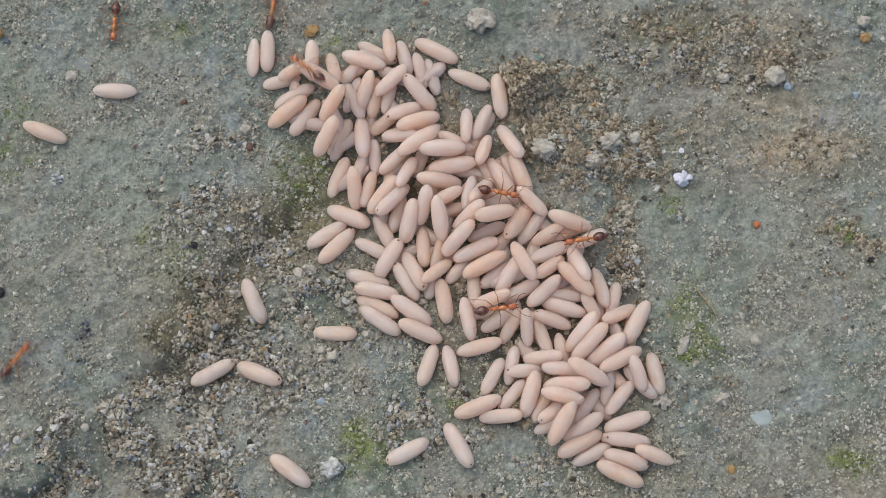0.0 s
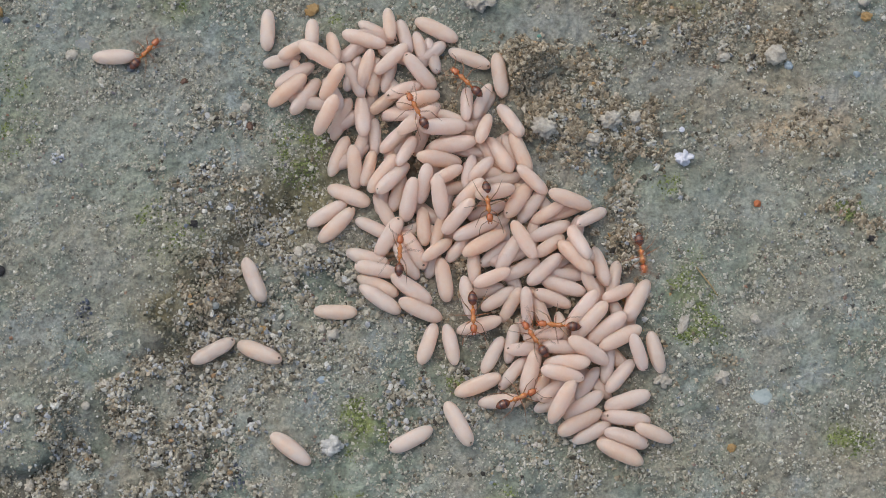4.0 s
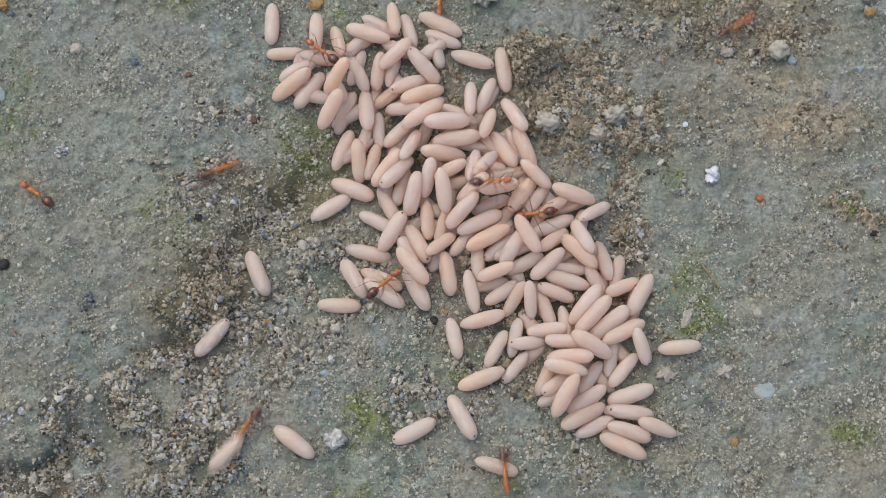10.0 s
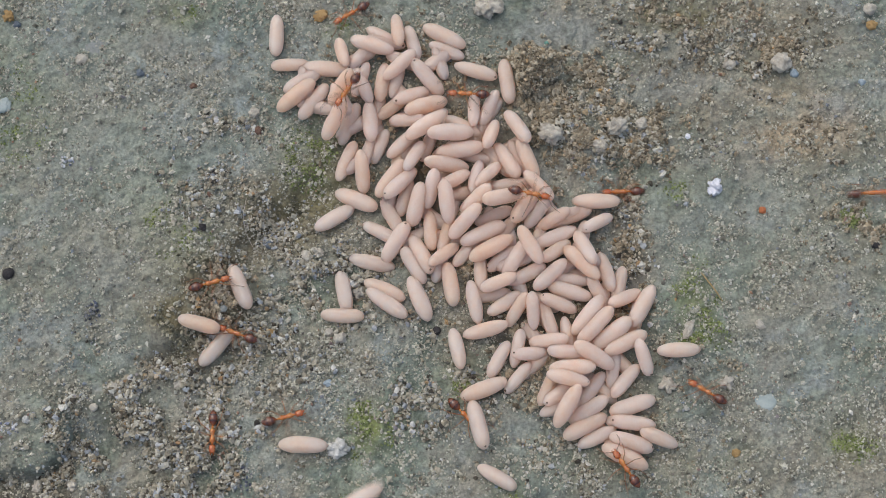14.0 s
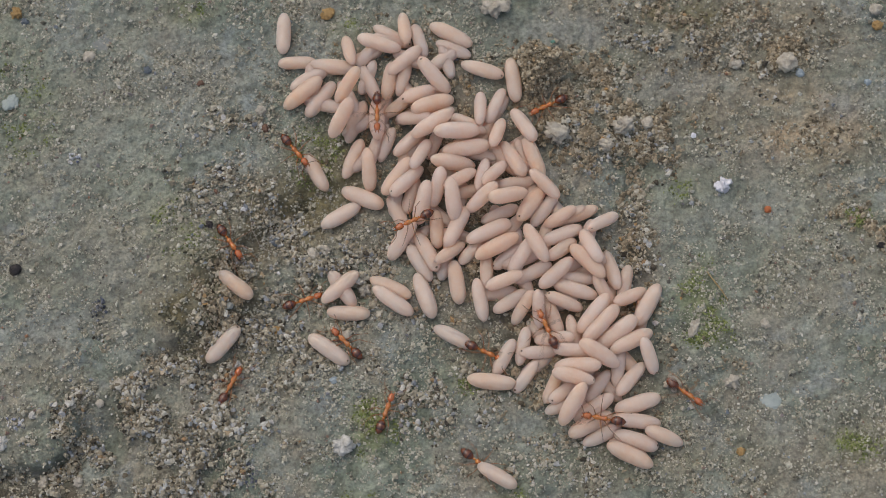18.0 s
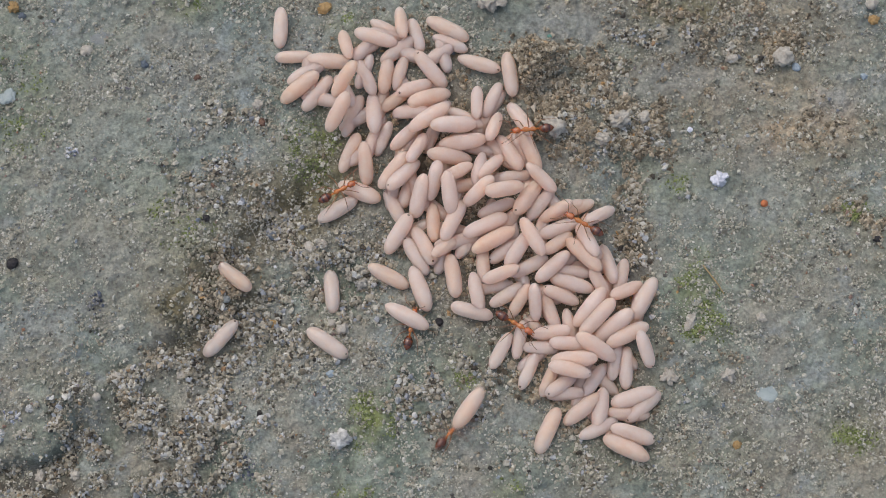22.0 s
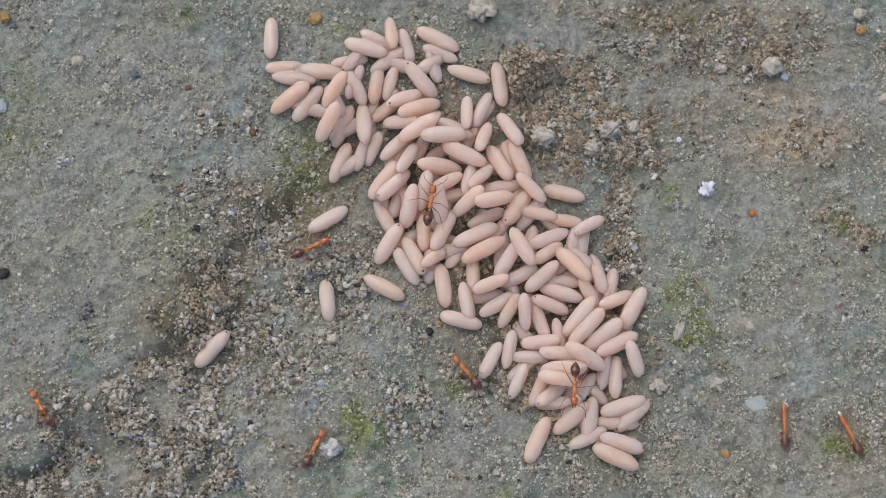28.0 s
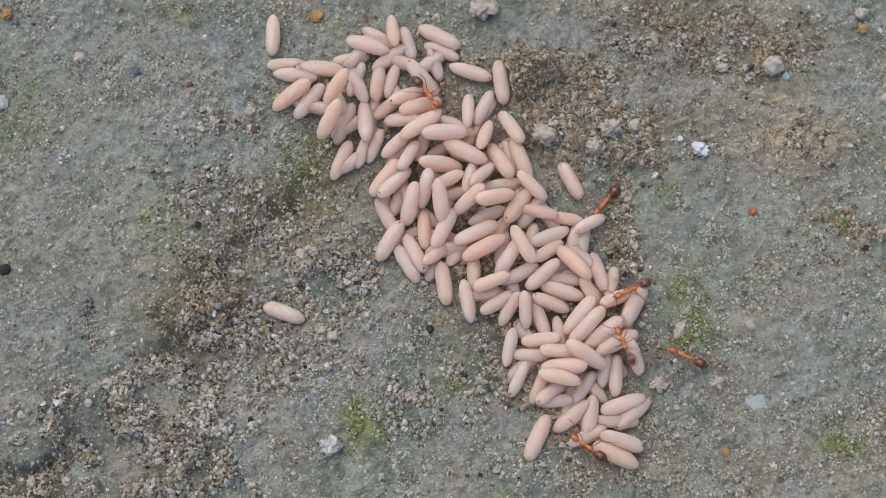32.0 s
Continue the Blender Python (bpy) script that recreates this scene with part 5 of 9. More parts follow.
def build_ant():
    """One worker ant, its head along x, standing on z = 0, in its own space."""
    ant = new("ant")
    ant.empty_display_size = 0.001
    tagged(ant, "amber worker ant with a dark shiny gaster", "ant", "worker ants")
    bm = bmesh.new()
    lathe(bm, [(-0.62, 0.05), (-0.55, 0.17), (-0.36, 0.25), (-0.14, 0.23), (0.04, 0.17), (0.2, 0.19), (0.42, 0.27), (0.64, 0.25), (0.82, 0.15), (0.95, 0.08), (1.05, 0.06)], [0.0, 0.02, 0.07, 0.06, 0.0, 0.02, 0.1, 0.1, 0.05, 0.0, 0.0], 1.0, 14, 0.72)
    part("thorax", bm, ANT_BODY, ant)
    bm = bmesh.new()
    lathe(bm, [(-0.9, 0.04), (-0.86, 0.09), (-0.76, 0.14), (-0.66, 0.09), (-0.6, 0.05)], [0.0, 0.05, 0.14, 0.05, 0.0], 1.2, 10, 0.66)
    part("petiole", bm, ANT_BODY, ant)
    bm = bmesh.new()
    lathe(bm, [(-2.42, 0.02), (-2.34, 0.13), (-2.18, 0.28), (-1.95, 0.41), (-1.68, 0.48), (-1.4, 0.47), (-1.18, 0.37), (-1.0, 0.22), (-0.9, 0.08), (-0.87, 0.04)], None, 0.92, 18, 0.68)
    part("gaster", bm, ANT_GASTER, ant, "dark brown shiny gaster")
    bm = bmesh.new()
    lathe(bm, [(1.0, 0.05), (1.04, 0.2), (1.14, 0.3), (1.32, 0.345), (1.52, 0.33), (1.7, 0.27), (1.82, 0.18), (1.87, 0.06)], None, 0.72, 16, 0.74)
    head = part("head", bm, ANT_HEAD, ant)
    for side in (-1, 1):
        bm = bmesh.new()
        bmesh.ops.create_icosphere(bm, subdivisions=2, radius=0.085 * MM)
        for v in bm.verts:
            v.co = Vector((v.co.x * 1.15, v.co.y * 0.6, v.co.z)) + Vector((1.4 * MM, side * 0.3 * MM, 0.85 * MM))
        part("eye", bm, ANT_EYE, head, "small black eye")
        bm = bmesh.new()
        tube(bm, [(1.78, side * 0.16, 0.68), (1.95, side * 0.17, 0.63), (2.08, side * 0.07, 0.6)], [0.06, 0.05, 0.015], 6)
        part("mandible", bm, ANT_HEAD, head)
        bm = bmesh.new()
        tube(bm, [(1.72, side * 0.12, 0.84), (1.95, side * 0.5, 1.02), (2.2, side * 0.92, 1.12), (2.6, side * 1.12, 0.85), (3.05, side * 1.2, 0.5)], [0.035, 0.03, 0.034, 0.036, 0.03], 6)
        part("antenna", bm, ANT_LEG, ant)
    for name, x, y, splay in LEG_ROOTS:
        for side in (1, -1):
            bm = bmesh.new()
            length = {"front_leg": 0.95, "middle_leg": 1.05, "hind_leg": 1.25}[name]
            leg_mesh(bm, side, length, splay, {"front_leg": -18, "middle_leg": 12, "hind_leg": 22}[name])
            leg = part(name, bm, ANT_LEG, ant)
            leg.location = (x * MM, side * y * MM, 0.62 * MM)
    return ant


first_ant = build_ant()
ants = {}
ANT_NAMES = "a1 a2 a3 a4 a5 a6 a7 a9 a10 a11 a12 a13 a14 a15 a16 a17 a19 a20 a22 a23 a24 a25 a27 a28 a29 a30 a31 a33 a34 a35 a36 a37 a38 a39 a40 a41 a42 a43 a44 a45 a47 a48 a49 a50 a51 a52 a53 a54 a55 a56 a57 a58 a59 a60 a61 a62 a63 a64 a65 a66 a67 a68 a69 a70 a71 a72 a73 a74 a75 a76 a77 a78 a79 a80 a81 a82 a83 a84 a85 a86 a87 a88 a89 a90 a91 a92 a93 a94 a96 a95 b1 b2 b3 b4 b5".split()
for name in ANT_NAMES:
    ants[name] = copy_thing(first_ant, Matrix.Identity(4)) if ants else first_ant


# ---- movement ----
def carry(name, *rows):
    """A cocoon that is dragged: seconds, x, y, z in millimetres, pitch and turn in degrees."""
    walk(moving[name], [(t, pose(x * MM, y * MM, rest(x, y, z, turn, 1.3, 0.65) * MM, 0, pitch, turn)) for t, x, y, z, pitch, turn in rows])


def crawl(name, *rows):
    """An ant: seconds, x, y, z in millimetres and its heading in degrees."""
    ant = ants[name]
    walk(ant, [(t, pose(x * MM, y * MM, rest(x, y, z, turn, 0.8) * MM, 0, 0, turn)) for t, x, y, z, turn in rows])
    stride(ant, rows)


def stride(ant, rows):
    """Legs swing in two tripods while the ant goes, and rest while it stands."""
    legs = [ob for ob in ant.children if "leg" in ob.name]
    times = [t for t, *_ in rows]
    start, stop = times[0] if times[0] > 0 else times[1], times[-1] if times[-1] < 32 else times[-2]
    if rows[0][1:4] != rows[1][1:4]:
        start = 0.0
    if rows[-1][1:4] != rows[-2][1:4]:
        stop = 32.0
    steps = int((stop - start) / 0.16)
    for leg in legs:
        side = 1 if leg.location.y > 0 else -1
        tripod = (1 if leg.name.startswith("middle") else -1) * side
        root = leg.location.copy()
        keys = [(0.0, Matrix.Translation(root))] if start > 0.05 else []
        for k in range(steps + 1):
            t = start + 0.16 * k
            near = np.interp(t + 0.08, times, [r[1] for r in rows]) - np.interp(t - 0.08, times, [r[1] for r in rows])
            also = np.interp(t + 0.08, times, [r[2] for r in rows]) - np.interp(t - 0.08, times, [r[2] for r in rows])
            reach = min(1.0, math.hypot(near, also) / 1.2) * 16 * (1 if k % 2 else -1) * tripod * side
            keys.append((t, Matrix.Translation(root) @ pose(0, 0, 0, 0, 0, reach)))
        if keys[-1][0] < 31.9:
            keys.append((32.0, Matrix.Translation(root)))
        walk(leg, keys)


def motions():
    """Everything that moves."""
    walk(flake, [(t, pose(x * MM, y * MM, (float(relief(x, y)) - 0.05) * MM, 0, 0, turn)) for t, x, y, turn in FLAKE_ROWS])
    carry("c51", (0, 3.9, 20.37, 0.69, 1, -22.8), (5.2, 3.9, 20.37, 0.69, 1, -22.8), (6.6, 3.78, 19.67, 0.73, 0, -17.34), (32, 3.78, 19.67, 0.73, 0, -17.34))
    carry("c15", (0, -4.12, 20.13, 1.53, 0, -136), (17.6, -4.12, 20.13, 1.53, 0, -136), (18.6, -4.61, 21.25, 0.54, 0, -143.81), (32, -4.61, 21.25, 0.54, 0, -143.81))
    carry("c143", (0, 12.34, -15.45, 2.45, 24, -120.74), (19.4, 12.34, -15.45, 2.45, 24, -120.74), (20.3, 13.88, -16.29, 0.48, 0, -142.38), (32, 13.88, -16.29, 0.48, 0, -142.38))
    carry("c142", (0, 11.55, -15.24, 0.47, 0, 23.51), (19.5, 11.55, -15.24, 0.47, 0, 23.51), (20.4, 12.13, -14.82, 0.46, 0, 4.97), (32, 12.13, -14.82, 0.46, 0, 4.97))
    carry("c134", (0, 7.62, -12.34, 0.42, 1, -130.07), (17.5, 7.62, -12.34, 0.42, 1, -130.07), (18.8, 8.47, -12.56, 0.47, 0, -114.48), (32, 8.47, -12.56, 0.47, 0, -114.48))
    carry("c132", (0, 8.82, -9.96, 0.85, 21, 7.3), (17.5, 8.82, -9.96, 0.85, 21, 7.3), (18.8, 9.76, -10.15, 0.32, 0, -2.08), (32, 9.76, -10.15, 0.32, 0, -2.08))
    carry("c164", (0, 18.27, -12.69, 0.47, -6, -130.56), (19.4, 18.27, -12.69, 0.47, -6, -130.56), (20.4, 18.26, -12.19, 0.25, 0, -93.64), (32, 18.26, -12.19, 0.25, 0, -93.64))
    carry("c62", (0, 2.53, 3.28, 2.13, 24, -134.84), (14.6, 2.53, 3.28, 2.13, 24, -134.84), (16.2, 1.07, 2.66, 1.42, 0, -117.39), (32, 1.07, 2.66, 1.42, 0, -117.39))
    carry("c97", (0, 11.47, 3.82, 0.74, 18, -149.82), (24.4, 11.47, 3.82, 0.74, 18, -149.82), (26, 10.74, 4.5, 1.12, 0, -190.41), (32, 10.74, 4.5, 1.12, 0, -190.41))
    carry("c169", (0, 13.65, 4.29, -0.06, 7, 24.1), (24.4, 13.65, 4.29, -0.06, 7, 24.1), (26, 13.35, 4.03, -0.03, 0, -8.34), (32, 13.35, 4.03, -0.03, 0, -8.34))
    carry("c103", (0, 14.55, 0.64, 1.53, -24, -66.23), (24.6, 14.55, 0.64, 1.53, -24, -66.23), (26.2, 15.21, 1.8, -0.14, 0, -98.05), (32, 15.21, 1.8, -0.14, 0, -98.05))
    carry("c1", (0, -18.36, 23.12, 0.18, -2, -92.25), (1.4, -18.36, 23.12, 0.18, -2, -92.25), (1.6, -18.51, 21.68, 0.62, 0, -93.77), (2, -19.04, 23.53, 0.49, 0, -98.48), (2.3, -19.78, 16.95, 0.66, 0, -88.96), (2.5, -20.53, 12.6, 0.91, 0, -103.38), (2.9, -55.12, 12.96, 0.37, 0, -159.22), (32, -55.12, 12.96, 0.37, 0, -159.22))
    carry("pL3", (0, -42.06, 35.49, 0.31, 0, 28.51), (0.1, -42.06, 35.49, 0.31, 0, 28.51), (0.5, -37.95, 24.89, 0.95, 0, -0.66), (1, -42.92, 17.68, 1.03, 0, 10.04), (1.3, -55.22, 15.45, 0.38, 0, 31.93), (32, -55.22, 15.45, 0.38, 0, 31.93))
    carry("c162", (0, -39.5, 15.22, 0.48, 3, -21.45), (0.6, -39.5, 15.22, 0.48, 3, -21.45), (1, -39.1, 12.29, 0.8, 0, -95.11), (1.5, -41.14, 7.31, 1.11, 0, -98.84), (1.95, -54.36, 1.96, 0.46, 0, -116.34), (32, -54.36, 1.96, 0.46, 0, -116.34))
    carry("c161", (0, -32.57, 19.63, 0.43, 0, -2.12), (0.2, -32.57, 19.63, 0.43, 0, -2.12), (1, -32.62, 20.76, 0.28, 0, -0.57), (2, -32.71, 20.84, 0.27, 0, -0.56), (3, -32.69, 21.06, 0.26, 0, 1.51), (4.2, -32.69, 21.06, 0.26, 0, 1.51), (4.8, -55.36, 17.75, 0.41, 0, 10.14), (32, -55.36, 17.75, 0.41, 0, 10.14))
    carry("pc", (0, 20.35, -11.17, 0.32, 0, -46.71), (1, 20.35, -11.17, 0.32, 0, -46.71), (1.5, 21.97, -5.91, 1.68, 0, -104.07), (2, 18.55, 0.16, -0.01, 0, -39.89), (2.5, 15.1, 0.01, -0.02, 0, -41.76), (32, 15.1, 0.01, -0.02, 0, -41.76))
    carry("c12", (0, -1.12, 21.48, 0.58, 0, -74.81), (4.6, -1.12, 21.48, 0.58, 0, -74.81), (5.5, 1.13, 21.99, 0.9, 0, -26.76), (6, 0.79, 21.97, 0.49, 0, -23.66), (32, 0.79, 21.97, 0.49, 0, -23.66))
    carry("c3", (0, -14.04, 21.48, 0.94, 15, 33.77), (7.05, -14.04, 21.48, 0.94, 15, 33.77), (7.5, -15.42, 20.49, 0.58, 0, 2.72), (8, -15.47, 20.58, 0.17, 0, 2.75), (32, -15.47, 20.58, 0.17, 0, 2.75))
    carry("c3b", (0, -15.43, 20.51, 0.24, 1, 12.68), (6.95, -15.43, 20.51, 0.24, 1, 12.68), (7.2, -16.57, 20.84, 0.65, 0, -41.49), (7.5, -21.3, 18.92, 0.66, 0, -36.32), (7.95, -55.32, 15.16, 0.31, 0, -0.43), (32, -55.32, 15.16, 0.31, 0, -0.43))
    carry("c5", (0, -11.47, 20.33, 2.45, 0, -33.71), (7.05, -11.47, 20.33, 2.45, 0, -33.71), (7.5, -11.76, 20.03, 0.41, 0, -4.67), (32, -11.76, 20.03, 0.41, 0, -4.67))
    carry("c16", (0, -6.78, 19.07, 0.99, 15, -106.51), (6.25, -6.78, 19.07, 0.99, 15, -106.51), (6.5, -5.78, 18.26, 2.16, 0, -91.92), (7, 1.54, 16.83, 0.85, 0, -151.27), (7.5, 14.21, 19.32, 0.79, 0, -180.46), (8, 29, 19.74, 0.06, 0, -193.17), (8.4, 57.26, 17.85, 0.85, 0, -191.05), (32, 57.26, 17.85, 0.85, 0, -191.05))
    carry("c122", (0, 18.37, -6.76, 0.15, -3, -70.39), (5.6, 18.37, -6.76, 0.15, -3, -70.39), (5.8, 22.81, -10.97, 1.01, 0, 19.52), (6, 30.9, -12.4, 1.42, 0, -21), (6.4, 54.89, -13.26, 0.68, 0, -0.51), (32, 54.89, -13.26, 0.68, 0, -0.51))
    carry("c166", (0, 21.88, -10.36, 0.6, 4, -76.06), (5.6, 21.88, -10.36, 0.6, 4, -76.06), (6, 23.59, -10.98, 0.99, 0, -165.45), (7, 23.57, -10.65, 1.06, 0, -168.44), (8, 23.57, -10.65, 1.06, 0, -168.44), (9, 23.82, -10.69, 1.13, 0, -172.42), (14, 23.53, -9.79, 1.28, 0, -178.26), (15.9, 23.45, -9.8, 1.26, 0, -178.15), (16.5, 23.88, -22.57, 0.74, 0, -102.18), (16.75, 22.21, -34.64, 1.02, 0, -102.23), (32, 22.21, -34.64, 1.02, 0, -102.23))
    carry("pi", (0, -11.76, -26.97, 0.52, 0, -16.3), (6.6, -11.76, -26.97, 0.52, 0, -16.3), (7, -9.51, -23.89, 0.97, 0, -79.68), (7.4, -7.15, -35.65, 0.87, 0, -89.89), (32, -7.15, -35.65, 0.87, 0, -89.89))
    carry("c160", (0, -17.4, -9.72, -0.75, -10, -23.24), (5.9, -17.4, -9.72, -0.75, -10, -23.24), (6, -17.22, -9.92, -0.39, 0, -25.55), (6.5, -25.26, -5.53, 1.26, 0, -78.75), (7, -37.51, -11.01, 1.39, 0, -138.82), (7.35, -53.2, -13.98, 0.55, 0, -138.4), (32, -53.2, -13.98, 0.55, 0, -138.4))
    carry("c159", (0, -22.06, -9.51, -1.21, 3, 28.37), (5.6, -22.06, -9.51, -1.21, 3, 28.37), (6.5, -22.55, -8.86, -1.16, 0, 48.95), (30.1, -22.26, -9.04, -1.24, 0, 49.36), (30.5, -24.45, -11.26, -0.36, 0, 59.71), (31, -33.36, -24.63, 1.17, 0, 61.85), (31.3, -36.17, -34.21, 1.03, 0, 61.82), (32, -36.17, -34.21, 1.03, 0, 61.82))
    carry("c128", (0, -0.64, -9.22, 0.32, -5, -109.46), (8.1, -0.64, -9.22, 0.32, -5, -109.46), (8.5, -5.15, -7.69, 0.61, 0, -85.13), (9, -7.24, -8.57, 0.34, 0, -70.25), (9.5, -14.67, -8.35, -0.36, 0, -55.12), (10, -20.72, -20.54, 0.61, 0, -134.67), (10.35, -24.04, -35.17, 1.1, 0, -119.49), (32, -24.04, -35.17, 1.1, 0, -119.49))
    carry("c68", (0, -9.76, 3.22, -0.55, 0, 44.71), (8.1, -9.76, 3.22, -0.55, 0, 44.71), (8.5, -11.09, 6.44, -0.66, 0, 30.71), (9, -19.75, 1.5, -1.74, 0, 100.75), (9.5, -41.98, -13.73, 1.32, 0, 30.72), (9.7, -53.41, -14.91, 0.7, 0, 30.89), (32, -53.41, -14.91, 0.7, 0, 30.89))
    carry("c78", (0, -5.7, -1.63, 0.07, 1, -11.58), (7.05, -5.7, -1.63, 0.07, 1, -11.58), (7.5, -7.26, -2.75, -0.18, 0, -30.91), (8, -7.85, -2.39, -0.66, 0, -28.86), (9.5, -8.29, -2.55, -0.68, 0, -40.88), (10, -8.4, -3.06, -0.26, 0, -60.53), (10.5, -9.75, -3.27, -0.7, 0, -79.94), (14.5, -9.73, -3.36, -0.7, 0, -79.67), (17, -10.43, -3.4, -0.78, 0, -58.11), (18, -10.51, -3.27, -0.76, 0, -55.13), (19, -10.51, -3.4, -0.78, 0, -50.23), (19.5, -11.27, -3.61, -0.48, 0, -85.25), (20, -11.35, -4.13, -0.94, 0, -85.27), (28.1, -10.74, -4.11, -0.91, 0, -83.35), (28.5, -11.14, -4.47, -0.51, 0, -77.43), (29, -11.09, -5.67, -0.29, 0, -81.33), (29.5, -12.24, -6.11, -0.24, 0, -85.13), (30, -15.32, -6.31, -0.74, 0, -28.26), (30.5, -15.21, -5.56, -1.27, 0, -22.3), (31.5, -15.17, -5.62, -1.25, 0, -20.12), (32, -15.17, -5.62, -1.25, 0, -20.12))
    carry("c77", (0, -6.68, -0.27, -0.56, -11, -19.4), (7.05, -6.68, -0.27, -0.56, -11, -19.4), (7.5, -6.96, -0.39, -0.83, 0, -17.85), (17.1, -6.89, -0.24, -0.85, 0, -8.35), (17.5, -8.78, -0.29, -0.45, 0, 61.08), (18, -10.72, -3.13, -0.33, 0, 40.96), (18.5, -5.69, -0.5, 1.16, 0, -28.59), (19, -1.58, -0.18, 2.19, 0, -20.57), (19.3, 1.47, 0.72, 0.47, 0, 10.23), (32, 1.47, 0.72, 0.47, 0, 10.23))
    carry("c82", (0, -1.34, -5.84, 0.48, 9, -23.86), (9.5, -1.34, -5.84, 0.48, 9, -23.86), (10, -2.47, -2.21, 1.66, 0, -51.04), (10.5, -20.87, -4.97, 0.55, 0, -8.56), (10.8, -54.11, -5.63, 0.56, 0, -0.37), (32, -54.11, -5.63, 0.56, 0, -0.37))
    carry("c81", (0, -2.23, -3.74, 0.49, 8, -35.44), (5, -2.23, -3.74, 0.49, 8, -35.44), (9.6, -2.2, -3.49, 0.58, 0, -36.04), (10, -2.11, -4.25, 0.17, 0, -62.84), (26.1, -2.54, -4.03, 0.18, 0, -70.28), (27, -9.64, -8.45, 0.26, 0, -59.88), (27.5, -17.72, -14.39, 0.31, 0, -83.65), (27.95, -18.82, -34.41, 1.19, 0, -98.73), (32, -18.82, -34.41, 1.19, 0, -98.73))
    carry("c4", (0, -12.28, 22.42, 1.35, -1, -91.84), (11.2, -12.28, 22.42, 1.35, -1, -91.84), (11.5, -12.73, 22.76, 0.64, 0, -94.01), (12, -15.42, 24.98, 0.72, 0, -39.54), (12.5, -21.72, 20.04, 0.66, 0, -60.41), (12.9, -56.32, 17.26, 0.35, 0, -147.71), (32, -56.32, 17.26, 0.35, 0, -147.71))
    carry("c33", (0, -6.54, 9, -0.02, -5, -105.59), (11.2, -6.54, 9, -0.02, -5, -105.59), (11.5, -8.21, 6.97, -0.17, 0, -20.87), (12, -11.58, -9.28, 0, 0, -77.61), (12.5, -21.96, -20.37, 0.56, 0, -58.98), (13, -37.92, -17.37, 1.17, 0, -58.06), (13.3, -53.67, -19.93, 0.2, 0, 30.86), (32, -53.67, -19.93, 0.2, 0, 30.86))
    carry("pa", (0, -14.2, -26.94, 0.49, 0, -18.72), (10.6, -14.2, -26.94, 0.49, 0, -18.72), (11, -13.74, -22.71, 0.6, 0, 68.55), (11.5, -4.36, -14.99, 0.94, 0, 27.97), (12, -10.51, -12.19, 0.39, 0, 98.43), (12.5, -17.15, -14.28, 0.21, 0, 151.78), (13, -19.8, -3.51, -0.51, 0, 120.34), (13.5, -19.91, -5.88, -0.8, 0, 128.11), (14, -24.07, -6.75, 0.65, 0, 164.59), (14.5, -21.22, -2.97, -0.25, 0, 141.78), (16.5, -21.23, -3.01, -0.24, 0, 141.84), (26.2, -20.94, -2.64, -0.44, 0, 141.91), (27, -27.66, -6.33, 1.34, 0, 179.92), (27.5, -35.88, -8.32, 1.29, 0, 195.37), (27.8, -53.97, -9.39, 0.53, 0, 195.45), (32, -53.97, -9.39, 0.53, 0, 195.45))
    carry("c158", (0, -18.12, -2.23, -1.4, 6, -67.1), (13.6, -18.12, -2.23, -1.4, 6, -67.1), (14, -20.19, -2.78, -0.47, 0, -67.34), (14.5, -32.72, -0.62, 1.56, 0, -44.67), (14.8, -55.7, 4.16, 0.47, 0, -29.91), (32, -55.7, 4.16, 0.47, 0, -29.91))
    carry("c156", (0, -14.11, -19.53, 0.43, 0, -37.74), (12.2, -14.11, -19.53, 0.43, 0, -37.74), (13, -13.4, -18.58, 0.47, 0, -2.31), (15.4, -13.74, -19.44, 0.44, 0, -2.18), (16.5, -41.17, -13.19, 0.97, 0, -10.14), (16.7, -54.71, -13.57, 0.59, 0, -10.09), (32, -54.71, -13.57, 0.59, 0, -10.09))
    carry("c155", (0, -2.7, -17.77, 0.71, 2, 27.17), (2.1, -2.7, -17.77, 0.71, 2, 27.17), (2.6, -2.36, -18.72, 0.74, 0, 26.46), (13.55, -2.46, -18.5, 0.71, 0, 26.76), (14, -7.73, -24.05, 1.26, 0, 29.7), (14.3, -12.03, -34.62, 1.05, 0, 39.55), (32, -12.03, -34.62, 1.05, 0, 39.55))
    carry("c154", (0, 2.28, -17.28, 0.82, -2, -61.38), (12.2, 2.28, -17.28, 0.82, -2, -61.38), (12.5, 3.3, -17.06, 1.22, 0, -68.67), (13, 4.25, -16.94, 1.25, 0, -62.68), (13.6, 4.18, -16.77, 1.25, 0, -62.72), (14, 3.62, -17.08, 1.22, 0, -75.61), (14.5, 1.33, -16.88, 0.71, 0, -38.38), (15.5, 0.82, -20.11, 1.04, 0, -40.21), (17, -6.51, -15.93, 0.73, 0, -47.99), (17.5, -10.38, -10.82, 0.32, 0, -38.15), (18, -11.76, -9.56, -0.28, 0, -35.14), (24.1, -11.51, -9.55, -0.26, 0, -35.11), (24.5, -15.26, -9.72, -0.18, 0, -69.15), (25, -26.35, -20.65, 1.02, 0, -154.63), (25.5, -33.68, -22.47, 0.94, 0, -77.23), (25.8, -33.39, -34.82, 1.09, 0, -97.4), (32, -33.39, -34.82, 1.09, 0, -97.4))
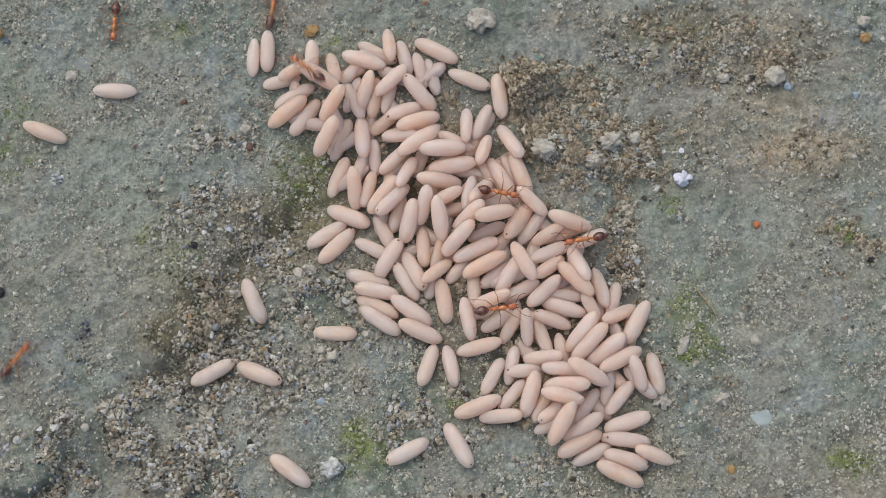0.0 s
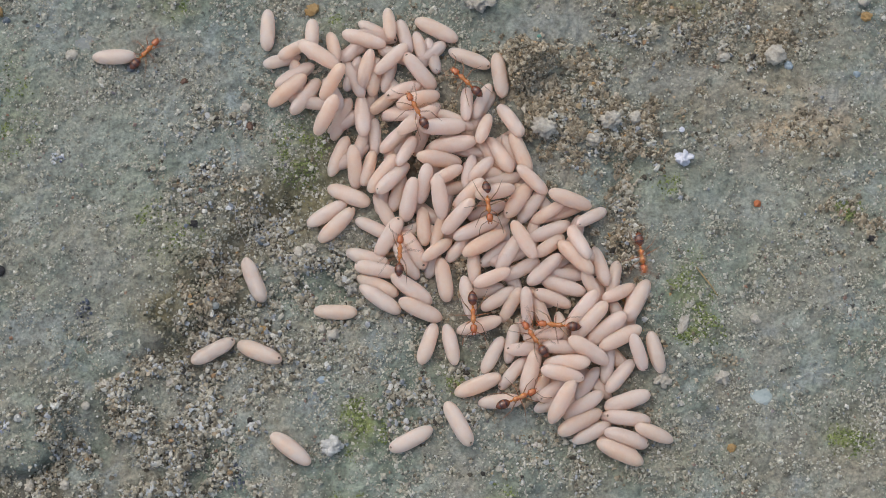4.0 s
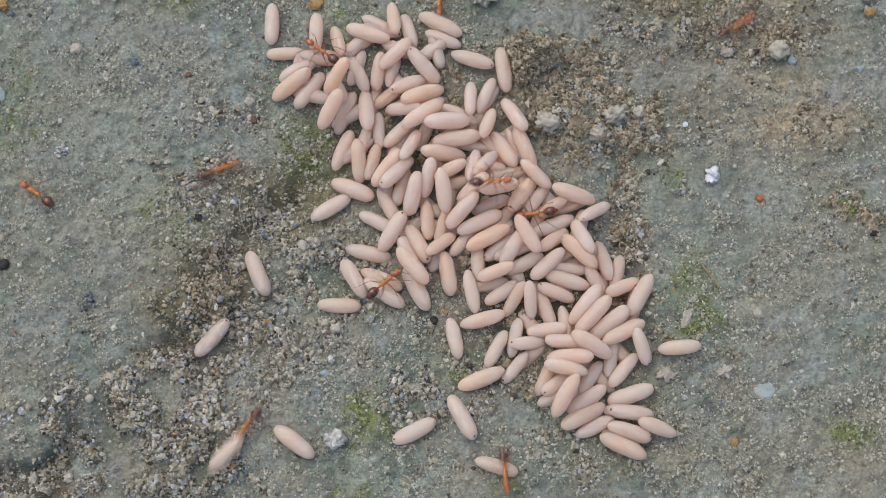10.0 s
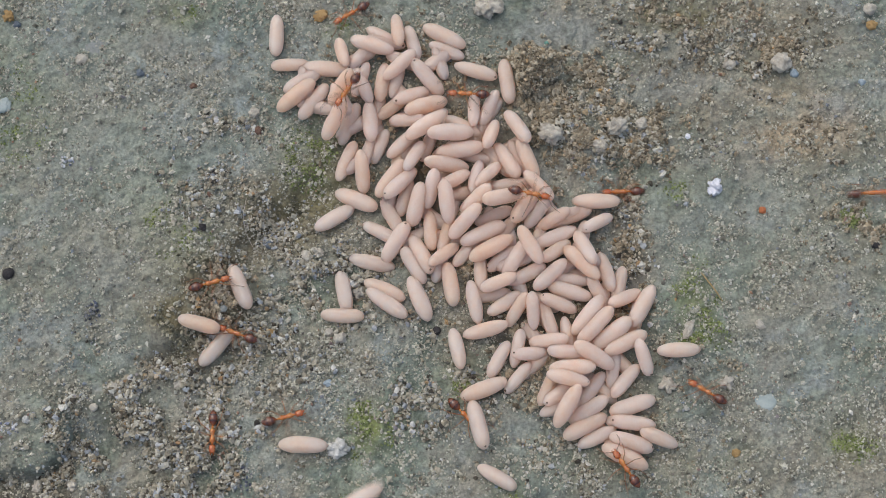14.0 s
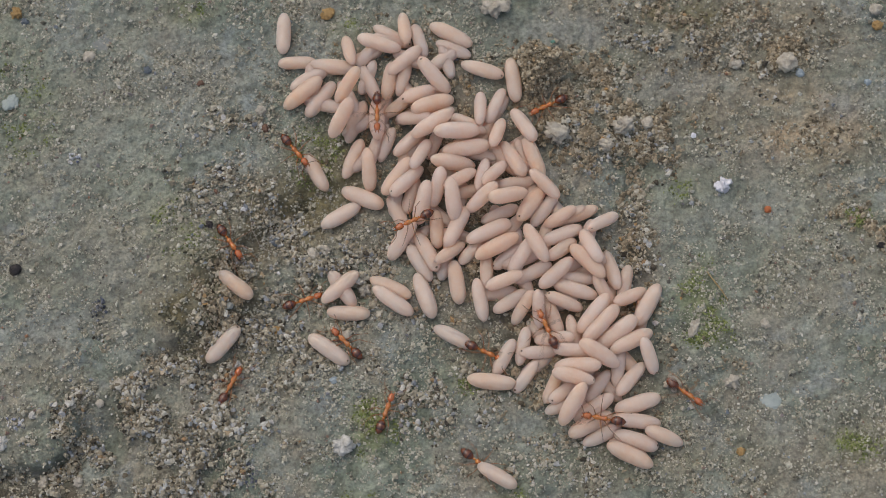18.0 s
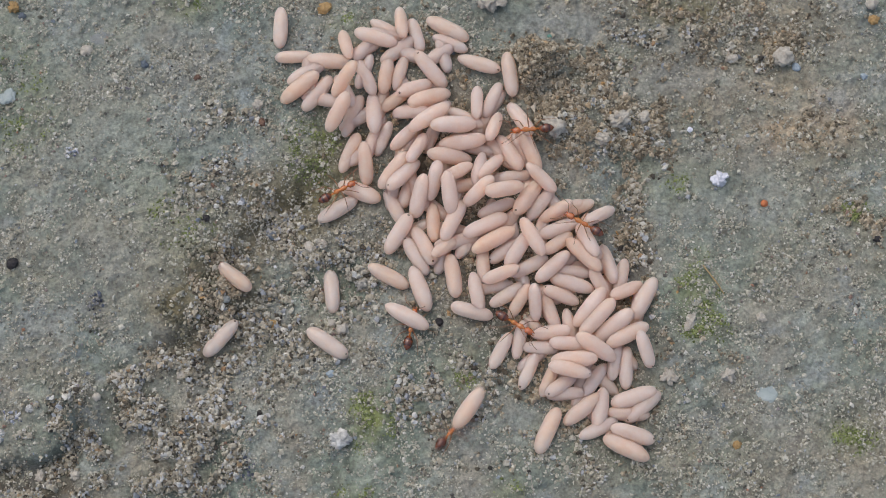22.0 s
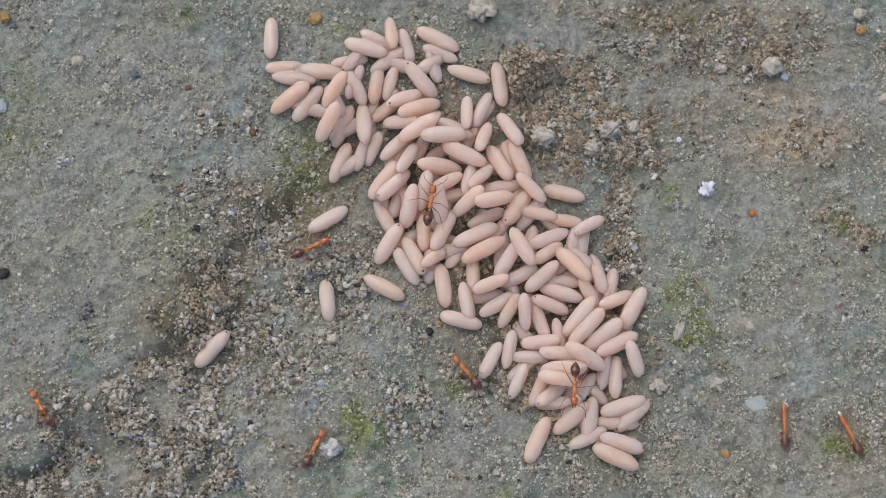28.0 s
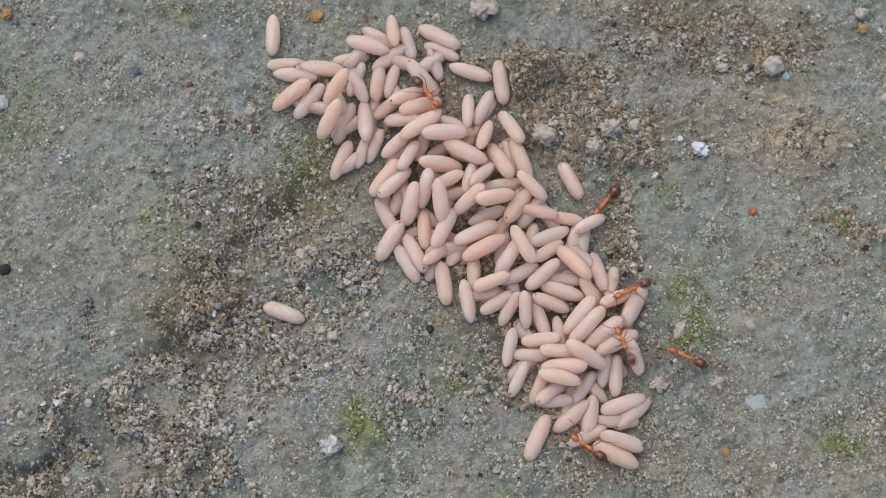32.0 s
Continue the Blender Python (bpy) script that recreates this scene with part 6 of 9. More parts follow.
    carry("c129", (0, 1.62, -9.35, 0.28, -4, -78.08), (14.7, 1.62, -9.35, 0.28, -4, -78.08), (16, 0.86, -8.48, 0.14, 0, -27.57), (18.6, 0.66, -8.34, 0.14, 0, -27.43), (19, 1.45, -9.8, 0.57, 0, -95.16), (19.5, -2.63, -18.24, 1.03, 0, -180.05), (20, -12.31, -35.01, 0.95, 0, -180.07), (32, -12.31, -35.01, 0.95, 0, -180.07))
    carry("c152", (0, 4.23, -13.45, 0.75, 0, 21.12), (14.7, 4.23, -13.45, 0.75, 0, 21.12), (16.2, 4.5, -12.89, 0.57, 0, -5.19), (21.3, 4.49, -13.14, 0.59, 0, -7.13), (21.6, 4.07, -14.24, 1.12, 0, 0), (22, 2.5, -16.29, 1.2, 0, 54.96), (22.45, -2.47, -35.44, 1.24, 0, 59.54), (32, -2.47, -35.44, 1.24, 0, 59.54))
    carry("c153", (0, 6.47, -14.49, 0.88, -10, 3.01), (3.7, 6.47, -14.49, 0.88, -10, 3.01), (5.3, 5.55, -21.84, 0.96, 0, -4.5), (9.9, 5.59, -22.09, 0.98, 0, -15.47), (10.4, 5.45, -22.2, 1, 0, -30.5), (17.7, 5.4, -22.17, 1, 0, -30.13), (18, 4.91, -22.31, 1.45, 0, -30.08), (18.5, 4.24, -22.13, 1.49, 0, -30.05), (18.9, 3.83, -34.99, 1.17, 0, -29.61), (32, 3.83, -34.99, 1.17, 0, -29.61))
    carry("c133", (0, 9.4, -12.3, 0.94, 11, -106.69), (4.2, 9.4, -12.3, 0.94, 11, -106.69), (5.1, 6.77, -35.27, 1.37, 0, -101.26), (32, 6.77, -35.27, 1.37, 0, -101.26))
    carry("c96", (0, 13.79, 5.13, 1.36, 22, -15.14), (13.3, 13.79, 5.13, 1.36, 22, -15.14), (13.5, 14.67, 5.25, 0.36, 0, 7.97), (14, 15.89, 5.82, 0.28, 0, -0.27), (14.4, 56.25, 6.18, 0.79, 0, -0.18), (32, 56.25, 6.18, 0.79, 0, -0.18))
    carry("c69", (0, -6.11, 2.84, -0.61, -5, -28.12), (15.1, -6.11, 2.84, -0.61, -5, -28.12), (16, -55.42, -2.79, 0.52, 0, -0.15), (32, -55.42, -2.79, 0.52, 0, -0.15))
    carry("c127", (0, 4.47, -7.49, 0.59, -10, 13.26), (15.2, 4.47, -7.49, 0.59, -10, 13.26), (16, -4.72, -34.74, 1.03, 0, -0.17), (32, -4.72, -34.74, 1.03, 0, -0.17))
    carry("c157", (0, -9.85, -5.76, -0.53, -4, -3.56), (19.1, -9.85, -5.76, -0.53, -4, -3.56), (19.5, -12.48, -5.73, -0.36, 0, 10.17), (20, -25.45, -18.61, 0.89, 0, 81.97), (20.4, -54.26, -24.32, -1.12, 0, 63.22), (32, -54.26, -24.32, -1.12, 0, 63.22))
    carry("c66", (0, -8.55, 6.25, -0.56, -12, -24.73), (23.2, -8.55, 6.25, -0.56, -12, -24.73), (23.5, -11.34, 1.01, 0, 0, -48.39), (24, -25.72, -0.79, 1.42, 0, 12.46), (24.3, -55.14, -1.47, 0.63, 0, 10.43), (32, -55.14, -1.47, 0.63, 0, 10.43))
    carry("c80", (0, -5.36, -4.66, 0.22, -1, -34.81), (18.1, -5.36, -4.66, 0.22, -1, -34.81), (18.9, -5.59, -4.57, -0.11, 0, -2.09), (21.5, -5.59, -4.57, -0.11, 0, -2.09), (22, -3.6, -7.01, 0.71, 0, -28.44), (22.5, -3.58, -7.75, 0.72, 0, -60.27), (23, -10.3, -10.28, 0.28, 0, -20.24), (23.45, -21.7, -35.19, 1.21, 0, 29.85), (32, -21.7, -35.19, 1.21, 0, 29.85))
    carry("c32", (0, -7.93, 9.02, 0.31, 22, -85.64), (24.5, -7.93, 9.02, 0.31, 22, -85.64), (25, -9.05, 8.47, 0, 0, -25.75), (25.45, -56.3, 11.34, 0.35, 0, -20.31), (32, -56.3, 11.34, 0.35, 0, -20.31))
    carry("c43", (0, 2.07, 11.04, 1.28, 0, 9.03), (24.3, 2.07, 11.04, 1.28, 0, 9.03), (25, 3.24, 10.8, 1.47, 0, -26.03), (32, 3.24, 10.8, 1.47, 0, -26.03))
    carry("c87", (0, 6.31, -0.26, 0.62, -3, 36.56), (24.3, 6.31, -0.26, 0.62, -3, 36.56), (24.6, 4.36, -0.35, 3.02, 0, 0), (25, -1.45, -7.81, 0.49, 0, 40.54), (25.5, -15.89, -12.72, 0.03, 0, 10.12), (25.9, -53.98, -15.52, 0.56, 0, 10.17), (32, -53.98, -15.52, 0.56, 0, 10.17))
    carry("c6", (0, -10.04, 21.71, 0.96, -22, -75.35), (24.3, -10.04, 21.71, 0.96, -22, -75.35), (25, -12.43, 24.31, 0.55, 0, -100.34), (25.5, -11.35, 23.78, 0.61, 0, -182.12), (26.4, -12.8, 33.7, 0.01, 0, -137.39), (32, -12.8, 33.7, 0.01, 0, -137.39))
    carry("c14", (0, -8.34, 21.16, 0.47, -1, 25.79), (25.6, -8.34, 21.16, 0.47, -1, 25.79), (27, -8.7, 21.1, 0.45, 0, 10.58), (32, -8.7, 21.1, 0.45, 0, 10.58))
    carry("c19", (0, -14.08, 18.76, 0.47, -3, -149.26), (25.6, -14.08, 18.76, 0.47, -3, -149.26), (27, -14.45, 19.29, 0.46, 0, -186.37), (32, -14.45, 19.29, 0.46, 0, -186.37))
    carry("c30", (0, -5.86, 12.45, -0.47, -2, -87), (11.5, -5.86, 12.45, -0.47, -2, -87), (12, -6.14, 11.93, -0.5, 0, -111.02), (32, -6.14, 11.93, -0.5, 0, -111.02))
    carry("c67", (0, -10.76, 4.45, -0.83, 0, 31.02), (28.2, -10.76, 4.45, -0.83, 0, 31.02), (28.5, -10.05, 4.26, -0.44, 0, 25.81), (29, -26.61, 0.57, 1.21, 0, -18.37), (29.3, -54.72, 2.1, 0.48, 0, -20.15), (32, -54.72, 2.1, 0.48, 0, -20.15))
    carry("c79", (0, -5.63, -3.23, -0.19, -11, -26.31), (18.1, -5.63, -3.23, -0.19, -11, -26.31), (18.9, -5.67, -2.68, -0.25, 0, -28.56), (28.7, -4.93, -2.94, -0.07, 0, -28.57), (29, -5.49, -3.34, 0.22, 0, -38.54), (29.5, -11.27, -3.16, -0.38, 0, 30.74), (30, -13.49, -11.85, 0.31, 0, -44.85), (30.45, -18.75, -33.87, 1.13, 0, -38.86), (32, -18.75, -33.87, 1.13, 0, -38.86))
    carry("c130", (0, 5.79, -10.46, 0.37, -1, -118.67), (30.6, 5.79, -10.46, 0.37, -1, -118.67), (31, 3.89, -10.17, 0.84, 0, -68.56), (31.5, 3.96, -12.13, 0.86, 0, 14.2), (31.95, -3.6, -34.68, 1.02, 0, 9.85), (32, -3.6, -34.68, 1.02, 0, 9.85))
    carry("pd", (0, 7.51, -0.5, 0.69, 0, 18.19), (19.2, 7.51, -0.5, 0.69, 0, 18.19), (19.5, 4.08, -5.77, 2.02, 0, -5.16), (20, 2.92, -6.44, 0.34, 0, -15.33), (28.1, 2.84, -6.37, 0.34, 0, -15.38), (28.5, 3.18, -8.44, 0.74, 0, -18.36), (29, 3.37, -9.96, 0.9, 0, -100.21), (29.4, 1.92, -34.05, 1.29, 0, -100.45), (32, 1.92, -34.05, 1.29, 0, -100.45))
    carry("pe", (0, 12.43, 4.1, 0.16, 0, 21.67), (22.2, 12.43, 4.1, 0.16, 0, 21.67), (22.5, 13.5, 4, 0.45, 0, -20.77), (23, 16.52, 8.09, 0.05, 0, -76.92), (23.5, 14.92, 7.81, 0.18, 0, -5.25), (24, 13.5, 8, 0.34, 0, -5.21), (24.4, 11.66, 5.96, 0.42, 0, -20.81), (26, 11.55, 5.98, 0.43, 0, -20.85), (27, 13.36, 6.85, 0.03, 0, -12.56), (29.6, 13.53, 6.99, -0.01, 0, -12.58), (30, 13.74, 7.83, 0.31, 0, -71.77), (30.5, 14.14, 8.08, 0.26, 0, -61.89), (31, 14.07, 8.14, -0.14, 0, -61.8), (32, 14.07, 8.14, -0.14, 0, -61.8))
    carry("c145", (0, 14.15, -17.24, 0.74, -10, -152.38), (19.2, 14.15, -17.24, 0.74, -10, -152.38), (19.5, 12.47, -17.68, 0.91, 0, -140.4), (20, 9.28, -20.42, 1.41, 0, -165.13), (20.5, 10.32, -18.49, 0.69, 0, -114.79), (32, 10.32, -18.49, 0.69, 0, -114.79))
    carry("c151", (0, 21.36, -18.42, 0.72, 14, -20.65), (19.1, 21.36, -18.42, 0.72, 14, -20.65), (19.6, 24.56, -35.08, 1.07, 0, -30.02), (32, 24.56, -35.08, 1.07, 0, -30.02))
    carry("c148", (0, 18.83, -16.88, 0.7, 7, -6.76), (19.4, 18.83, -16.88, 0.7, 7, -6.76), (20.4, 19.75, -16.08, 0.33, 0, 39.37), (32, 19.75, -16.08, 0.33, 0, 39.37))
    carry("c144", (0, 14.54, -15.58, 0.67, 4, -146.12), (19.3, 14.54, -15.58, 0.67, 4, -146.12), (20.2, 15.52, -16.42, 0.4, 0, -99.31), (32, 15.52, -16.42, 0.4, 0, -99.31))
    carry("pg", (0, 5.12, 8.44, 0.43, 0, -17.91), (10.1, 5.12, 8.44, 0.43, 0, -17.91), (10.5, 17.17, 13.55, 1.37, 0, -52.59), (10.85, 56.48, 5.92, 0.74, 0, -32.44), (32, 56.48, 5.92, 0.74, 0, -32.44))
    carry("ph", (0, -49.49, 21.2, 0.55, 0, -27.59), (16.6, -49.49, 21.2, 0.55, 0, -27.59), (17, -20.72, 16.26, 0.77, 0, 15.7), (17.5, -11.58, 14.45, 0.13, 0, 31.33), (18, -13.31, 8.86, -0.27, 0, 119.73), (18.5, -5.56, 5.48, 1.34, 0, 139.11), (19, -2.46, 5.99, 0, 0, 119.17), (32, -2.46, 5.99, 0, 0, 119.17))
    carry("pf", (0, 6, 10.07, 0.18, 0, -46.95), (26.2, 6, 10.07, 0.18, 0, -46.95), (27.2, 8.34, 21.92, 1.2, 0, -52.15), (27.5, 7.07, 24.48, 0.9, 0, -62.04), (27.85, 6.88, 34.99, 0.72, 0, -62.35), (32, 6.88, 34.99, 0.72, 0, -62.35))
    crawl("a1", (0, -32.82, 27.03, -0.14, -92.71), (0.25, -33.96, 26.57, -0.09, -131.33), (0.5, -35.1, 26.11, -0.04, -169.96), (0.75, -38.13, 23.1, -0.07, -135.12), (1, -41.16, 20.08, 0.19, -142.96), (1.15, -49.46, 17.88, -0.22, -165.18), (1.3, -57.76, 15.69, -0.27, -142.53), (32, -57.76, 15.69, -0.27, -142.53))
    crawl("a2", (0, -16.42, 28.59, -0.21, 81.3), (0.2, -16.34, 36.57, -0.42, 89.38), (0.4, -16.25, 44.55, -0.43, 90.68), (32, -16.25, 44.55, -0.43, 90.68))
    crawl("a3", (0, -12.62, 20.74, 3.12, 143.29), (0.25, -10.47, 11.94, 1.58, 209.11), (0.5, -8.31, 3.14, 0.03, 274.93), (0.62, -12.02, 5.16, -0.18, 213.15), (0.75, -15.73, 7.19, -0.4, 151.36), (1, -23.15, 11.25, -0.26, 96.11), (1.25, -20.98, 16.74, -0.23, 68.42), (1.5, -18.81, 22.24, -0.38, 62.07), (2, -19.92, 21.19, -0.36, 64.05), (2.17, -20.28, 19.32, -0.29, 16.24), (2.33, -20.64, 17.46, -0.22, -31.57), (2.5, -21.01, 15.59, -0.14, -79.38), (2.6, -30.16, 14.84, -0.24, -127.34), (2.7, -39.31, 14.09, -0.33, -175.29), (2.9, -57.61, 12.58, -0.27, -159.22), (32, -57.61, 12.58, -0.27, -159.22))
    crawl("a4", (0, 6.81, 7.92, 1.39, -10.97), (0.5, 6.67, 7.99, 1.47, -11.04), (1, 6.95, 7.81, 1.36, -13.02), (1.5, 6.86, 7.99, 1.47, -10.87), (2, 6.94, 7.85, 1.36, -21.34), (2.5, 6.35, 6.6, 3.51, -31.55), (3, 6.31, 5.69, 3.85, -66.71), (3.5, 5.97, 5.23, 4.12, -81.34), (4.6, 4.65, 2.6, 1.95, -100.55), (5.3, 3.62, 1.94, 1.98, -168.47), (6, 2.59, 1.28, 2, -236.39), (6.25, 1.35, 5.62, 3.26, -254.14), (6.5, 0.12, 9.95, 2.53, -260.89), (6.75, -0.9, 7.45, 2.24, -215.51), (7, -1.92, 4.94, 1.95, -170.13), (7.25, -4.09, 0.92, 0.96, -118.34), (7.5, -6.26, -3.1, 0.88, -99.75), (7.75, -7.15, -2.92, 0.51, -137.53), (8, -8.04, -2.74, 0.14, -175.32), (8.17, -9.2, -2.61, -0.26, -233.6), (8.33, -10.35, -2.48, -0.66, -291.88), (8.5, -11.51, -2.35, -1.07, -350.16), (9, -3.0, -3.54, 1.32, -12.5), (9.5, -3.44, -4.66, 0.8, -8.62), (10, -5.19, -3.86, 0.91, 40.33), (10.25, -11.3, -4.33, 0.01, 108.94), (10.5, -17.41, -4.8, -0.9, 177.54), (10.68, -36.97, -5.15, 0.37, 181.02), (10.85, -56.53, -5.5, 0.09, 179.64), (32, -56.53, -5.5, 0.09, 179.64))
    crawl("a5", (0, 15.01, 2.92, 1.63, -170.35), (0.5, 12.84, 2.95, 1.04, -175.53), (1, 12.47, 2.73, 0.81, -170.31), (1.25, 12.67, 1.44, 1.3, -133.38), (1.5, 12.87, 0.15, 1.8, -96.45), (2, 14.84, -2.15, 2.64, -57.03), (2.5, 11.85, -2.95, 1.48, -110.98), (2.75, 11.97, -2, 1.62, -161.21), (3, 12.09, -1.06, 1.75, -211.44), (3.5, 14.53, -2.48, 2.4, -150.32), (3.87, 18.81, -1.31, 1.69, -100.4), (4.23, 23.09, -0.13, 0.98, -50.47), (4.6, 27.38, 1.05, 0.28, -0.54), (4.85, 43, 1.36, 0.33, 1.12), (5.1, 58.63, 1.66, 0.15, -0.51), (32, 58.63, 1.66, 0.15, -0.51))
    crawl("a6", (0, 6.33, -4.09, 1.98, 7.53), (1, 6.32, -4.09, 1.98, 7.57), (2, 6.14, -4.19, 1.92, 4.53), (2.5, 5.54, -4.09, 2.05, -0.54), (2.75, 4.09, -5.7, 1.52, -55.49), (3, 2.65, -7.31, 0.99, -110.45), (3.5, 3.33, -6.59, 1.08, -71.11), (4.5, 3.97, -6.92, 1.18, -120.33), (6, -31.47, -21.37, 0.09, -175.51), (6.25, -43.39, -21.73, -1.38, -178.28), (6.5, -55.32, -22.09, -0.73, -175.5), (32, -55.32, -22.09, -0.73, -175.5))
    crawl("a7", (0, -41.22, -8.22, 0.09, 51.84), (0.25, -39.39, 2.62, 0.17, 80.44), (0.5, -37.57, 13.45, -0.29, 111.24), (1, -40, 8.96, -0.05, 82.96), (1.5, -41.99, 4.92, 0.18, 78.2), (1.61, -45.64, 3.63, 0.04, 138.82), (1.73, -49.3, 2.34, -0.09, 199.44), (1.84, -52.96, 1.05, -0.04, 136.79), (1.95, -56.61, -0.24, 0.02, 74.13), (32, -56.61, -0.24, 0.02, 74.13))
    crawl("a9", (0, -11.48, -34.48, 0.37, 80.09), (0.25, -11.03, -22.72, -0.16, 87.78), (0.5, -10.57, -10.97, -0.76, 85.3), (0.75, -7.44, -5.47, 0.1, 60.32), (0.88, -5.87, -2.72, 0.36, 24.76), (1, -4.3, 0.04, 0.62, -10.81), (1.25, -2.86, 2.1, 0.99, 34.55), (1.5, -1.42, 4.16, 1.35, 79.9), (2, -2.42, 9.63, 2.65, 99.28), (2.5, -5.75, 11.52, 0.5, 143.52), (3, -8.44, 15.33, 3.31, 107.3), (3.25, -14.87, 18.6, 1.43, 153.06), (3.5, -21.3, 21.87, -0.34, 179.39), (3.8, -39.7, 21.72, 0.05, 180.46), (4.1, -58.1, 21.57, -0.18, 179.43), (32, -58.1, 21.57, -0.18, 179.43))
    crawl("a10", (0, 58.4, -2.57, 0.04, 179.39), (0.25, 36.96, -6.69, 0.61, 190.87), (0.5, 15.52, -10.81, 2.63, 148.77), (1, 17.77, -11.53, 2.03, 148.84), (1.25, 14.76, -12.37, 2.51, 108.78), (1.5, 11.75, -13.21, 2.99, 68.73), (2, 13, -10.68, 3.2, 98.29), (2.5, 15.46, -11.73, 3.13, 73.42), (3, 16.8, -11.91, 2.06, 108.07), (3.25, 13.84, -9.49, 3.37, 140.75), (3.5, 10.87, -7.06, 1.05, 138.58), (4.17, 12.64, -8.24, 1.59, 191.79), (4.83, 14.42, -9.41, 2.14, 245), (5.5, 16.19, -10.59, 2.68, 298.21), (6, 17.19, -15.28, 1.35, 253.36), (6.25, 18.52, -14.76, 1.2, 288.55), (6.5, 19.84, -14.24, 1.05, 323.75), (7, 23.56, -17.8, -0.16, 277.64), (7.22, 24.58, -27.92, -0.23, 275.78), (7.45, 25.61, -38.04, 0.51, 277.73), (32, 25.61, -38.04, 0.51, 277.73))
    crawl("a11", (0, 17.57, -34.81, 0.63, 98.19), (0.25, 16.72, -27.46, 0.29, 96.6), (0.38, 16.3, -23.78, 0.83, 132.97), (0.5, 15.87, -20.11, 1.36, 169.33), (1, 10.55, -18.32, -0.01, 149.24), (1.25, 4.43, -15.17, 0.93, 152.77), (1.5, -1.7, -12.02, 0.75, 174.43), (1.67, 1.1, -11.79, 0.76, 122.81), (1.83, 3.91, -11.56, 0.78, 71.18), (2, 6.71, -11.34, 0.8, 19.56), (2.5, -2.26, -10.21, 0.97, 74.8), (2.62, -0.59, -11.11, 0.46, 23.28), (2.75, 1.09, -12.01, -0.06, -28.24), (2.88, 2.76, -12.9, 0.69, 10.58), (3, 4.44, -13.8, 1.44, 49.41), (3.5, 7.45, -14.9, 1.48, 34.34), (5.5, 9.01, -16.14, 0.84, -0.5), (6, 10.47, -17.54, 2.14, -15.62), (6.5, 10.63, -17.8, 1.76, 4.49), (7, 8.31, -17.01, -0.04, 24.46), (7.25, 6.31, -16.06, 0.48, 66.79), (7.5, 4.31, -15.1, 1.01, 109.11), (7.75, 1.29, -11.42, 0.73, 129.41), (7.88, -0.23, -9.57, 0.15, 77.18), (8, -1.74, -7.73, -0.43, 24.95), (8.5, -7.76, -7.19, -0.15, 35.24), (9, -8.36, -8.18, -0.78, 45.37), (9.25, -10.91, -9.21, -0.87, 82.69), (9.5, -13.46, -10.24, -0.96, 120), (9.62, -14.82, -12.15, -0.88, 177.25), (9.75, -16.18, -14.06, -0.79, 234.49), (10, -18.91, -17.89, -0.45, 230.49), (10.18, -20.69, -27.58, 0.28, 259.58), (10.35, -22.47, -37.27, 0.42, 229.92), (32, -22.47, -37.27, 0.42, 229.92))
    crawl("a12", (0, 32.49, 43.43, 0.47, -93.01), (0.6, 32.49, 43.43, 0.47, -93.01), (0.8, 28.92, 32.21, -0.3, -107.63), (0.9, 27.14, 26.6, -0.36, -160.03), (1, 25.35, 20.99, -0.42, -212.44), (1.25, 17.33, 20.06, -0.39, -173.4), (1.5, 9.3, 19.13, 2.83, -180.45), (2, 6.4, 15.31, 1.04, -159.71), (2.5, 5.22, 15.83, 1.01, -206.65), (2.67, 5.23, 15.53, 1.03, -257.96), (2.83, 5.23, 15.22, 1.04, -309.28), (3, 5.24, 14.92, 1.05, -360.6), (3.17, 4.98, 15.18, 1.14, -311.03), (3.33, 4.72, 15.44, 1.23, -261.45), (3.5, 4.45, 15.7, 1.32, -211.88), (4.6, 2.03, 20.11, 1.29, -241.94), (5.05, 0.8, 21.26, 1.36, -178.05), (5.5, -0.44, 22.42, 1.43, -114.16), (6, 0.53, 18.48, 1.32, -104.74), (6.5, 4.06, 14.54, 1.53, -76.44), (7, 5.05, 13.6, 1.76, -76.49), (7.25, 6.81, 10.75, 1.33, -58.3), (7.5, 8.57, 7.9, 2.26, -115.17), (8, 4.83, 3.91, 4.19, -154.74), (8.5, 6.3, 4.95, 3.91, -134.67), (9, 4.98, 2.37, 1.97, -105.37), (9.25, 3.04, 1.68, 1.96, -55.48), (9.5, 1.1, 0.99, 1.96, -5.59), (10, 5.54, 5.53, 4.17, 2.65), (10.25, 6.96, 9.68, 1.39, 71.13), (10.5, 8.38, 13.83, 1.96, 79.36), (11, 8.93, 18.94, 2.41, 74.79), (11.12, 15.31, 18.84, 1.09, 36.93), (11.25, 21.68, 18.73, -0.23, -0.94), (11.5, 34.42, 18.52, -0.32, -26.93), (11.68, 47.08, 17.37, 0.26, -5.23), (11.85, 59.74, 16.21, 0.35, -10.89), (32, 59.74, 16.21, 0.35, -10.89))
